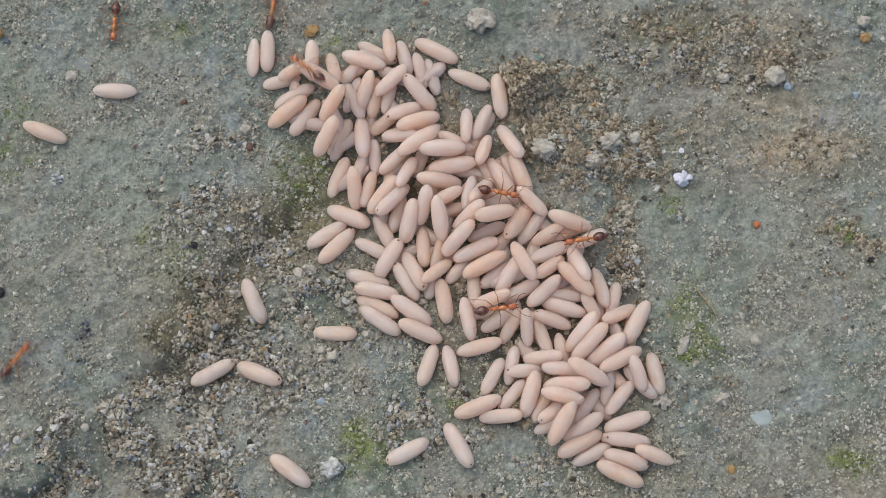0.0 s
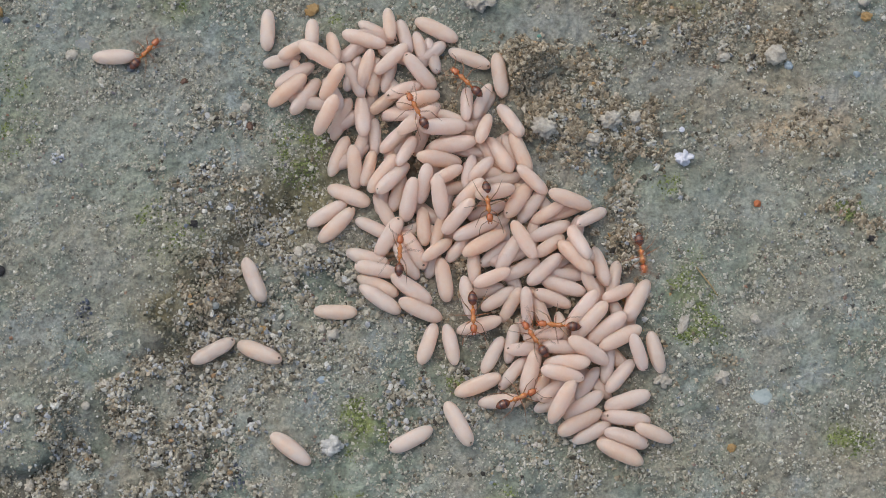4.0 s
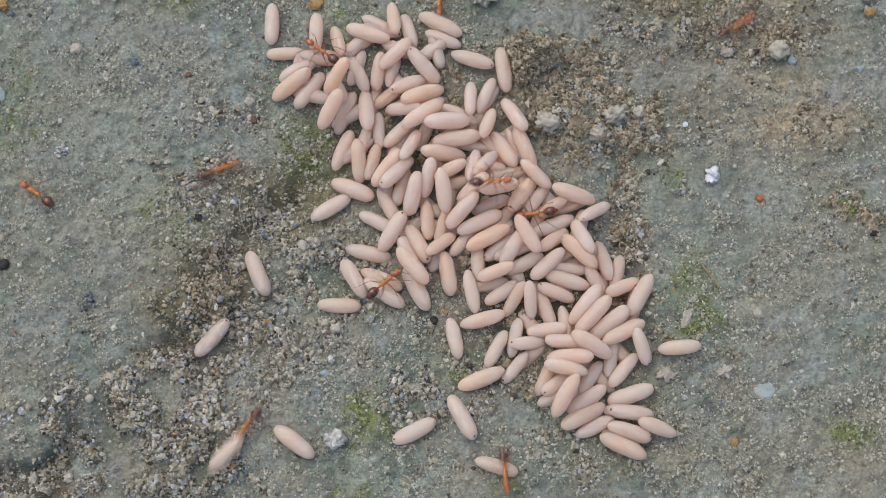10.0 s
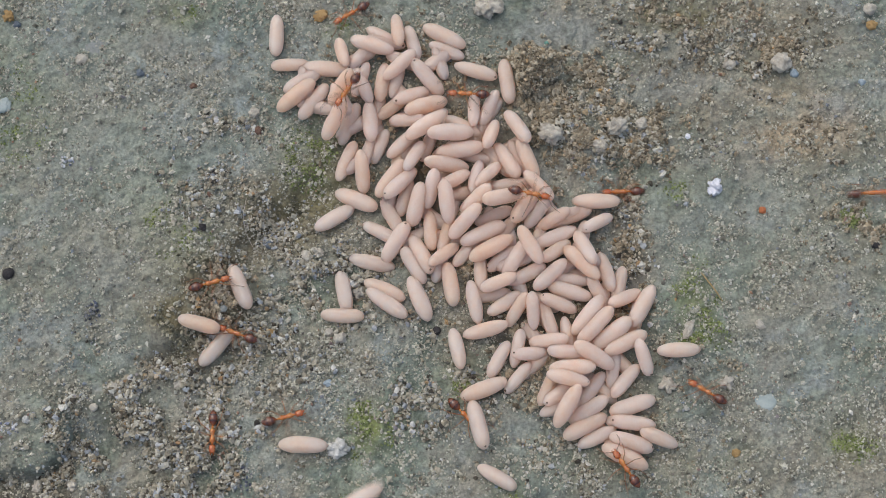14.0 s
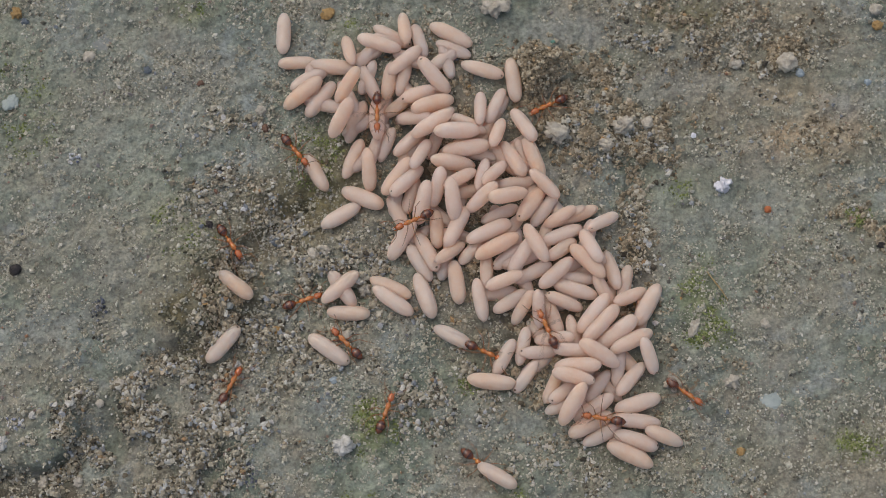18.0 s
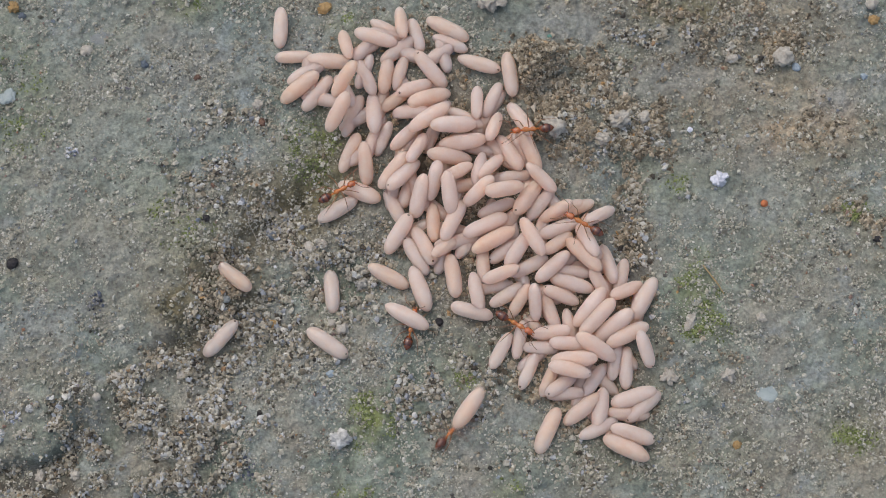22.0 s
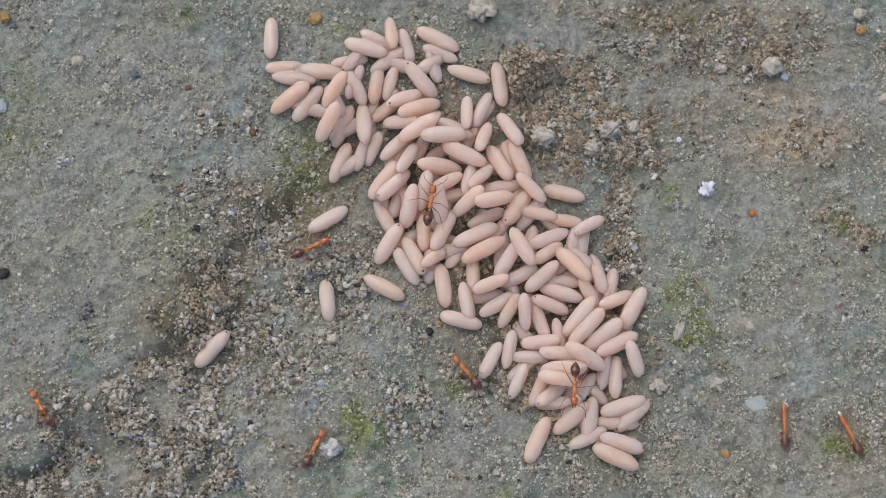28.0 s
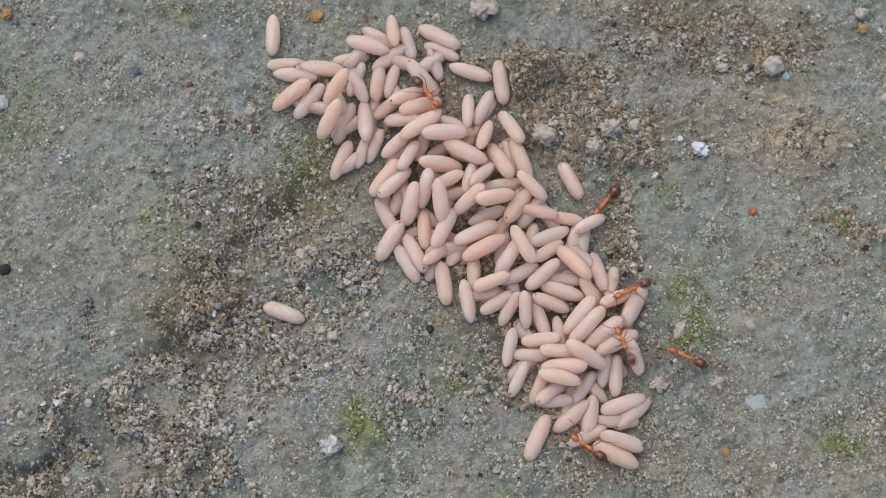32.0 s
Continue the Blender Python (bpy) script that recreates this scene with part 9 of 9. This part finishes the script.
    crawl("a69", (0, -58.5, 6.98, -0.17, -0.03), (23.6, -58.5, 6.98, -0.17, -0.03), (23.73, -44, 7.05, -0.56, 58.25), (23.87, -29.5, 7.13, -0.96, 116.54), (24, -15, 7.2, -1.35, 174.82), (24.17, -13.21, 8.34, -0.83, 231.36), (24.33, -11.42, 9.48, -0.31, 287.89), (24.5, -9.64, 10.62, 0.2, 344.42), (25, -12.47, 10.17, -1.02, 339.34), (25.15, -28.04, 11.85, -0.78, 282.77), (25.3, -43.6, 13.54, -0.54, 226.2), (25.45, -59.16, 15.22, -0.29, 169.63), (32, -59.16, 15.22, -0.29, 169.63))
    crawl("a70", (0, 58.76, 4.06, 0.14, -179.99), (24.1, 58.76, 4.06, 0.14, -179.99), (24.3, 32.29, 3.11, 0.21, -177.94), (24.5, 5.82, 2.16, 2.25, -164.56), (24.75, 3, -1.4, 1.9, -128.26), (25, 0.19, -4.97, 0.73, -119.46), (25.25, -6.49, -8.06, -0.63, -155.18), (25.5, -13.17, -11.15, -0.8, -159.65), (25.7, -34.61, -12.83, 0.31, -175.53), (25.9, -56.06, -14.51, 1.28, -169.81), (32, -56.06, -14.51, 1.28, -169.81))
    crawl("a71", (0, -12.81, -37.21, 1.13, 91.13), (24.65, -12.81, -37.21, 1.13, 91.13), (24.82, -14.86, -29.58, 0.14, 105.06), (24.91, -15.89, -25.76, -0.06, 152.58), (25, -16.92, -21.95, -0.26, 200.1), (25.12, -17.29, -20.08, -0.35, 150.71), (25.25, -17.66, -18.2, -0.45, 101.32), (25.5, -18.41, -14.46, -0.83, 150.14), (25.75, -37.59, -12.66, 0.26, 174.64), (26, -56.76, -10.86, -0.02, 179.95), (32, -56.76, -10.86, -0.02, 179.95))
    crawl("a72", (0, 16.51, 42.47, 0.15, -72.76), (24.1, 16.51, 42.47, 0.15, -72.76), (24.3, 17.25, 32.46, -0.33, -85.81), (24.5, 17.98, 22.45, -0.35, -72.33), (24.75, 25.39, 22.05, -0.34, -3.07), (25, 32.79, 21.65, -0.95, -10.69), (25.15, 46.47, 21.35, 0.13, -1.25), (25.3, 60.14, 21.05, 0.57, -0.01), (32, 60.14, 21.05, 0.57, -0.01))
    crawl("a73", (0, 1.81, 42.8, 0.42, -90.2), (26.8, 1.81, 42.8, 0.42, -90.2), (27.03, 1.25, 30.18, 1.36, -39.86), (27.27, 0.68, 17.55, 2.29, 10.48), (27.5, 0.11, 4.93, 3.23, 60.82), (28, -0.22, 4.94, 2.97, 80.28), (28.5, -3.47, 8.45, 2.12, 114.33), (29, -7.66, 12.85, 1.28, 111.57), (29.25, -9.12, 16.09, 3.15, 114.22), (29.5, -10.58, 19.34, 1.04, 128.87), (29.75, -8.47, 20, 1.31, 82.78), (30, -6.36, 20.67, 1.58, 36.68), (30.5, -3.21, 22.92, 1.92, 21.12), (31, -2.58, 19.04, 2.16, -39.44), (31.5, -1.53, 18, 1.7, -41.31), (32, -0.66, 16.78, 1.47, -51.3))
    crawl("a74", (0, -56.66, -0.93, 1.34, 10.36), (27.6, -56.66, -0.93, 1.34, 10.36), (27.8, -34.46, 0.24, 0.34, 3.03), (28, -12.27, 1.42, -0.95, 25.76), (28.5, -11.57, 4.19, -1.55, 25.82), (28.75, -17.49, 1.84, -0.65, 91.73), (29, -23.4, -0.5, 0.25, 157.64), (29.15, -40.33, 1.17, 0.22, 174.37), (29.3, -57.26, 2.84, -0.09, 159.86), (32, -57.26, 2.84, -0.09, 159.86))
    crawl("a75", (0, 1.74, -36.65, 0.73, 89.76), (27.6, 1.74, -36.65, 0.73, 89.76), (27.8, 2.5, -24.09, 0.59, 86.54), (28, 3.26, -11.53, -0.03, 129.43), (28.5, 2.06, -9.35, -0.28, 84.85), (29, 2.64, -12.67, 0.07, 71.89), (29.13, 2.04, -20.5, 0.29, 14.46), (29.27, 1.44, -28.33, 0.52, -42.97), (29.4, 0.84, -36.15, 0.75, -100.39), (32, 0.84, -36.15, 0.75, -100.39))
    crawl("a76", (0, -56.24, -5.96, 1.19, -0.09), (28.15, -56.24, -5.96, 1.19, -0.09), (28.32, -34.15, -5.31, 0.41, 1.66), (28.5, -12.07, -4.67, -1.53, 71.17), (29, -8.77, -2.22, -1.08, 12.23), (29.5, -14.19, -5.64, -1.66, 51.18), (30, -17.52, -10.19, -1.35, 2.93), (30.11, -18.33, -16.64, -0.69, -47.12), (30.23, -19.14, -23.09, -0.04, -97.18), (30.45, -20.76, -35.99, 1.8, -129.75), (32, -20.76, -35.99, 1.8, -129.75))
    crawl("a77", (0, -9.13, -36.6, 0.17, 100.92), (27.65, -9.13, -36.6, 0.17, 100.92), (27.82, -10.4, -27.83, 0.01, 98.24), (28, -11.67, -19.05, -0.19, 62.68), (28.1, -10.46, -23.38, -0.06, -5.84), (28.2, -9.25, -27.7, 0.06, -74.36), (28.4, -6.83, -36.35, 1.43, -59.02), (32, -6.83, -36.35, 1.43, -59.02))
    crawl("a78", (0, -55.64, -13.52, 1.32, -0.11), (27.7, -55.64, -13.52, 1.32, -0.11), (27.85, -47.15, -14.34, -0.17, -5.49), (27.93, -42.91, -14.74, 0.14, 58.3), (28, -38.67, -15.15, 0.45, 122.08), (28.15, -47.43, -13.27, -0.12, 167.91), (28.3, -56.2, -11.4, -0.01, 169.92), (32, -56.2, -11.4, -0.01, 169.92))
    crawl("a79", (0, 34.42, -36.73, 0.23, 86.94), (27.6, 34.42, -36.73, 0.23, 86.94), (27.8, 34.56, -26.91, -0.07, 89.15), (28, 34.71, -17.1, 0.38, 89.01), (28.25, 33.49, -9.55, 0.69, 99.17), (28.5, 32.27, -1.99, 0.49, 92.25), (28.6, 39.14, -0.87, 0.41, 50.77), (28.7, 46.01, 0.25, 0.33, 9.29), (28.9, 59.74, 2.5, 0.09, 19.89), (32, 59.74, 2.5, 0.09, 19.89))
    crawl("a80", (0, 43.14, -36.75, 0.25, 96.53), (27.6, 43.14, -36.75, 0.25, 96.53), (27.8, 42.14, -27.39, 0.7, 96.05), (28, 41.15, -18.02, 0.44, 115.14), (28.25, 36.29, -12.66, 0.51, 132.2), (28.5, 31.44, -7.3, 0.6, 138.39), (29, 30.74, -7.94, 0.57, 157.23), (29.25, 26.74, -9.29, 0.68, 198.56), (29.5, 22.73, -10.63, 0.15, 179.89), (30, 21.99, -9.95, 0.14, 154.29), (30.5, 20.62, -10.78, 1.68, 171.77), (31, 20.17, -10.69, 2.07, 179.91), (31.25, 21.19, -9.99, 1.24, 141.55), (31.5, 22.22, -9.29, 0.42, 103.18), (31.75, 21, -6.57, 0.95, 154.25), (32, 19.77, -3.85, 1.47, 205.32))
    crawl("a81", (0, 58.25, -13.5, -0.16, 179.89), (30.5, 58.25, -13.5, -0.16, 179.89), (30.75, 41.94, -12.34, 0.62, 175.92), (31, 25.64, -11.17, 0.49, 123.25), (31.5, 25.32, -10.47, 0.63, 146.16), (32, 25.12, -10.47, 0.63, 154.46))
    crawl("a82", (0, 24.07, 43.61, 0.1, -91.9), (30.6, 24.07, 43.61, 0.1, -91.9), (30.8, 23.42, 27.81, -0.64, -92.37), (31, 22.76, 12, -0.32, -89.91), (31.25, 23.73, 3.35, 0.19, -83.65), (31.5, 24.69, -5.3, 0.71, -93.89), (31.75, 21.77, -7.42, 0.64, -144.05), (31.88, 20.31, -8.48, 1.48, -195.28), (32, 18.85, -9.54, 2.32, -246.5))
    crawl("a83", (0, 60.53, 12.35, 0.14, -169.79), (29.5, 60.53, 12.35, 0.14, -169.79), (29.75, 37.6, 11.52, 0.14, -177.94), (30, 14.68, 10.7, -0.39, -164.55), (30.5, 15.35, 9.49, -0.64, -100.87), (30.67, 15.81, 8.49, -0.74, -160.27), (30.83, 16.26, 7.48, -0.83, -219.67), (31, 16.72, 6.48, -0.93, -279.07), (31.17, 16.77, 6.59, -0.95, -230.9), (31.33, 16.83, 6.7, -0.96, -182.73), (31.5, 16.88, 6.81, -0.98, -134.56), (32, 17.64, 5.95, -1.04, -129.71))
    crawl("a84", (0, -56.28, -7.67, 0.2, -0.11), (29.6, -56.28, -7.67, 0.2, -0.11), (29.8, -40.1, -9.12, 0.11, -5.15), (29.9, -32.02, -9.85, -0.61, 33.37), (30, -23.93, -10.58, -1.33, 71.89), (30.5, -25.56, -13.19, -0.73, 59.7), (30.65, -26.6, -20.79, -0.43, 3.67), (30.8, -27.64, -28.38, -0.14, -52.35), (30.95, -28.67, -35.98, 0.16, -108.38), (32, -28.67, -35.98, 0.16, -108.38))
    crawl("a85", (0, -12.13, -36.28, 1.56, 80.7), (29.1, -12.13, -36.28, 1.56, 80.7), (29.3, -12.9, -26.19, -0.21, 94.33), (29.5, -13.66, -16.09, -0.43, 62.95), (29.75, -10.08, -12.7, -0.59, 43.45), (30, -6.5, -9.31, -0.56, 65.65), (30.12, -3.61, -9.64, -0.41, 29.62), (30.25, -0.72, -9.96, -0.25, -6.42), (30.5, 5.06, -10.61, -0.11, 25.08), (31, 1.7, -10.33, -0.27, 42.19), (31.5, 0.37, -12.51, 0.01, 5.13), (31.61, -0.75, -18.59, 0.2, -47.65), (31.73, -1.87, -24.66, 0.39, -100.43), (31.95, -4.1, -36.81, 1.93, -160.36), (32, -4.1, -36.81, 1.93, -160.36))
    crawl("a86", (0, -15.55, -35.98, 0.29, 80.98), (30.6, -15.55, -35.98, 0.29, 80.98), (30.8, -14.4, -27.42, -0.05, 82.37), (31, -13.26, -18.85, -0.23, 20.02), (31.1, -12.21, -23.25, -0.12, -28.31), (31.2, -11.17, -27.65, -0.01, -76.65), (31.4, -9.08, -36.45, 0.19, -38.98), (32, -9.08, -36.45, 0.19, -38.98))
    crawl("a87", (0, -55.17, -20.36, 0.74, -0.13), (29.1, -55.17, -20.36, 0.74, -0.13), (29.3, -45.26, -20.51, -0.23, -0.86), (29.5, -35.36, -20.66, -0.32, 15.06), (29.57, -34.66, -24.49, -0.03, -32.33), (29.65, -33.96, -28.32, 0.26, -79.71), (29.8, -32.57, -35.99, 1.78, -57.44), (32, -32.57, -35.99, 1.78, -57.44))
    crawl("a88", (0, -58.54, 22.63, -0.1, -0.38), (9.1, -58.54, 22.63, -0.1, -0.38), (9.3, -49.79, 23.23, -0.04, 3.92), (9.5, -41.04, 23.83, 0.14, -26.19), (9.67, -40.83, 17.81, 0.13, 30.76), (9.83, -40.63, 11.79, 0.12, 87.7), (10, -40.43, 5.78, 0.11, 144.65), (10.15, -48.94, 6.57, 0.04, 174.7), (10.3, -57.46, 7.36, -0.14, 169.34), (32, -57.46, 7.36, -0.14, 169.34))
    crawl("a89", (0, -55.75, -14.25, 1.32, -0.09), (27, -55.75, -14.25, 1.32, -0.09), (27.25, -39.14, -14.78, 0.41, -1.84), (27.5, -22.52, -15.32, -0.6, 46.06), (27.59, -22.78, -20.62, -0.17, -23.37), (27.68, -23.04, -25.93, 0.26, -92.8), (27.85, -23.56, -36.54, 1.71, -88.04), (32, -23.56, -36.54, 1.71, -88.04))
    crawl("a90", (0, -7.43, -37.01, 1.45, 80.35), (25.6, -7.43, -37.01, 1.45, 80.35), (25.75, -5.14, -25.17, 1.61, 133.79), (25.9, -2.86, -13.33, 1.78, 187.23), (26.05, -0.57, -1.49, 1.95, 240.67), (26.52, -4.24, -3.53, 0.54, 209.12), (27, -7.91, -5.58, -1.04, 235.92), (27.25, -12.99, -8.4, -0.99, 209.03), (27.5, -18.08, -11.22, -1.27, 273.38), (27.73, -18.2, -23.86, -0.05, 269.46), (27.95, -18.32, -36.51, 0.39, 271.48), (32, -18.32, -36.51, 0.39, 271.48))
    crawl("a91", (0, -57.15, -6.37, 0.18, -0.03), (25.7, -57.15, -6.37, 0.18, -0.03), (25.87, -44.13, -4.58, -0.53, -51.41), (26.03, -31.12, -2.78, -1.24, -102.78), (26.2, -18.1, -0.99, -1.96, -154.16), (26.6, -21.43, -2.96, -0.56, -149.41), (27, -24.77, -4.94, 0.17, -164.61), (27.25, -28.98, -5.85, 0.36, -167.69), (27.5, -33.2, -6.77, 0.41, -159.39), (27.68, -44.82, -7.47, 0.05, -176.59), (27.85, -56.44, -8.16, 0.15, -164.51), (32, -56.44, -8.16, 0.15, -164.51))
    crawl("a92", (0, 24.55, -36.99, 0.54, 87.64), (15.3, 24.55, -36.99, 0.54, 87.64), (15.48, 24.59, -26.84, 0.57, 34.3), (15.67, 24.64, -16.68, 0.6, -19.05), (15.85, 24.68, -6.53, 0.63, -72.4), (16.18, 24.83, -13, 0.2, -88.68), (16.5, 24.98, -19.47, -0.24, -88.29), (16.62, 24.13, -28.11, -0.22, -95.6), (16.75, 23.28, -36.75, 0.54, -88.07), (32, 23.28, -36.75, 0.54, -88.07))
    crawl("a93", (0, -56.74, -14.23, -0.15, -0.18), (14.85, -56.74, -14.23, -0.15, -0.18), (15.02, -41.16, -15.76, -0.15, 58.15), (15.18, -25.58, -17.29, -0.15, 116.49), (15.35, -10, -18.83, -0.15, 174.82), (15.73, -19.66, -17.11, -0.51, 169.9), (16.1, -29.32, -15.38, 0.17, 169.85), (16.3, -33.61, -14.01, 0.54, 162.21), (16.5, -37.9, -12.63, 0.26, 169.84), (16.65, -47.56, -12.75, -0.1, 180.68), (16.8, -57.21, -12.86, 0.03, 169.91), (32, -57.21, -12.86, 0.03, 169.91))
    crawl("a94", (0, -3.13, 41.82, 0.08, -90.07), (12.55, -3.13, 41.82, 0.08, -90.07), (12.78, -3.12, 34.37, -0.49, -89.97), (13, -3.12, 26.92, -0.05, -90.03), (13.13, -2.75, 32.01, -0.01, -30.07), (13.27, -2.38, 37.11, 0.03, 29.89), (13.4, -2.02, 42.21, 0.07, 89.85), (32, -2.02, 42.21, 0.07, 89.85))
    crawl("a96", (0, -55.9, -8.5, 0.07, -48.33), (0.7, -55.9, -8.5, 0.07, -48.33), (0.85, -45.15, -14.01, -0.19, -27.13), (1, -34.4, -19.52, -0.68, -53.6), (1.4, -30.05, -22, 0.3, -31.73), (1.55, -27.81, -28.64, 0.34, -71.34), (1.7, -25.57, -35.27, 0.38, -39.01), (32, -25.57, -35.27, 0.38, -39.01))
    crawl("a95", (0, 59.57, 13.68, 0.13, 179.57), (10.1, 59.57, 13.68, 0.13, 179.57), (10.3, 39.51, 12.46, 0.14, 183.49), (10.5, 19.46, 11.24, -0.13, 122.34), (10.59, 29.35, 9.95, -0.01, 57.46), (10.68, 39.24, 8.66, 0.12, -7.42), (10.85, 59.01, 6.08, 0.09, -21.59), (32, 59.01, 6.08, 0.09, -21.59))
    crawl("b1", (0, -52.14, -2.42, -0.22, -353.48), (14.5, -52.14, -2.42, -0.22, -353.48), (14.9, -2.83, 3.22, 1.29, -313.48), (15, -2.83, 3.22, 1.29, -243.48), (15.1, -2.83, 3.22, 1.29, -173.48), (15.55, -27.49, 0.4, 0.14, -173.48), (16, -52.14, -2.42, -0.22, -173.48), (32, -52.14, -2.42, -0.22, -173.48))
    crawl("b2", (0, -3.67, -31.61, 0.47, -288.64), (14.6, -3.67, -31.61, 0.47, -288.64), (15, 5.52, -4.36, 1.89, -248.64), (15.1, 5.52, -4.36, 1.89, -178.64), (15.2, 5.52, -4.36, 1.89, -108.64), (15.6, 0.93, -17.99, 0.09, -108.64), (16, -3.67, -31.61, 0.47, -108.64), (32, -3.67, -31.61, 0.47, -108.64))
    crawl("b3", (0, 7.15, -32, 0.76, -276.53), (3.6, 7.15, -32, 0.76, -276.53), (4, 9.78, -9.02, 1.34, -236.53), (4.1, 9.78, -9.02, 1.34, -166.53), (4.2, 9.78, -9.02, 1.34, -96.53), (4.65, 8.46, -20.51, 0.33, -96.53), (5.1, 7.15, -32, 0.76, -96.53), (32, 7.15, -32, 0.76, -96.53))
    crawl("b4", (0, -52.09, 18.23, -0.15, -351.7), (3.6, -52.09, 18.23, -0.15, -351.7), (4, -29.43, 21.54, -0.39, -311.7), (4.1, -29.43, 21.54, -0.39, -241.7), (4.2, -29.43, 21.54, -0.39, -171.7), (4.5, -40.76, 19.88, 0.17, -171.7), (4.8, -52.09, 18.23, -0.15, -171.7), (32, -52.09, 18.23, -0.15, -171.7))
    crawl("b5", (0, 6.94, 31.69, -0.07, -101.16), (25.6, 6.94, 31.69, -0.07, -101.16), (26, 5.37, 6.83, 3.68, -61.16), (26.1, 5.37, 6.83, 3.68, 8.84), (26.2, 5.37, 6.83, 3.68, 78.84), (26.7, 6.53, 12.76, 1.58, 78.84), (27.2, 9.81, 18.96, 2.87, 116.4), (27.35, 9.17, 20.24, 2.86, 116.4), (27.5, 7.13, 21.18, 1.51, 91.02), (27.68, 7.03, 26.44, -0.11, 91.02), (27.85, 6.94, 31.69, -0.07, 91.02), (32, 6.94, 31.69, -0.07, 91.02))


FLAKE_ROWS = [(0, 25.50, 9.80, 0), (3.5, 25.51, 9.76, 0), (5.5, 27.33, 8.54, 40), (6, 28.03, 7.28, 60), (13, 27.95, 7.24, 60), (14.5, 28.04, 7.20, 60), (16.5, 28.27, 7.36, 20), (25.5, 28.28, 7.39, 20), (27.5, 28.19, 7.36, 40), (28, 28.15, 7.35, 40), (28.5, 30.02, 12.01, 90), (29.5, 30.02, 11.94, 90), (30, 27.59, 11.79, 140), (32, 27.61, 11.64, 140)]
motions()
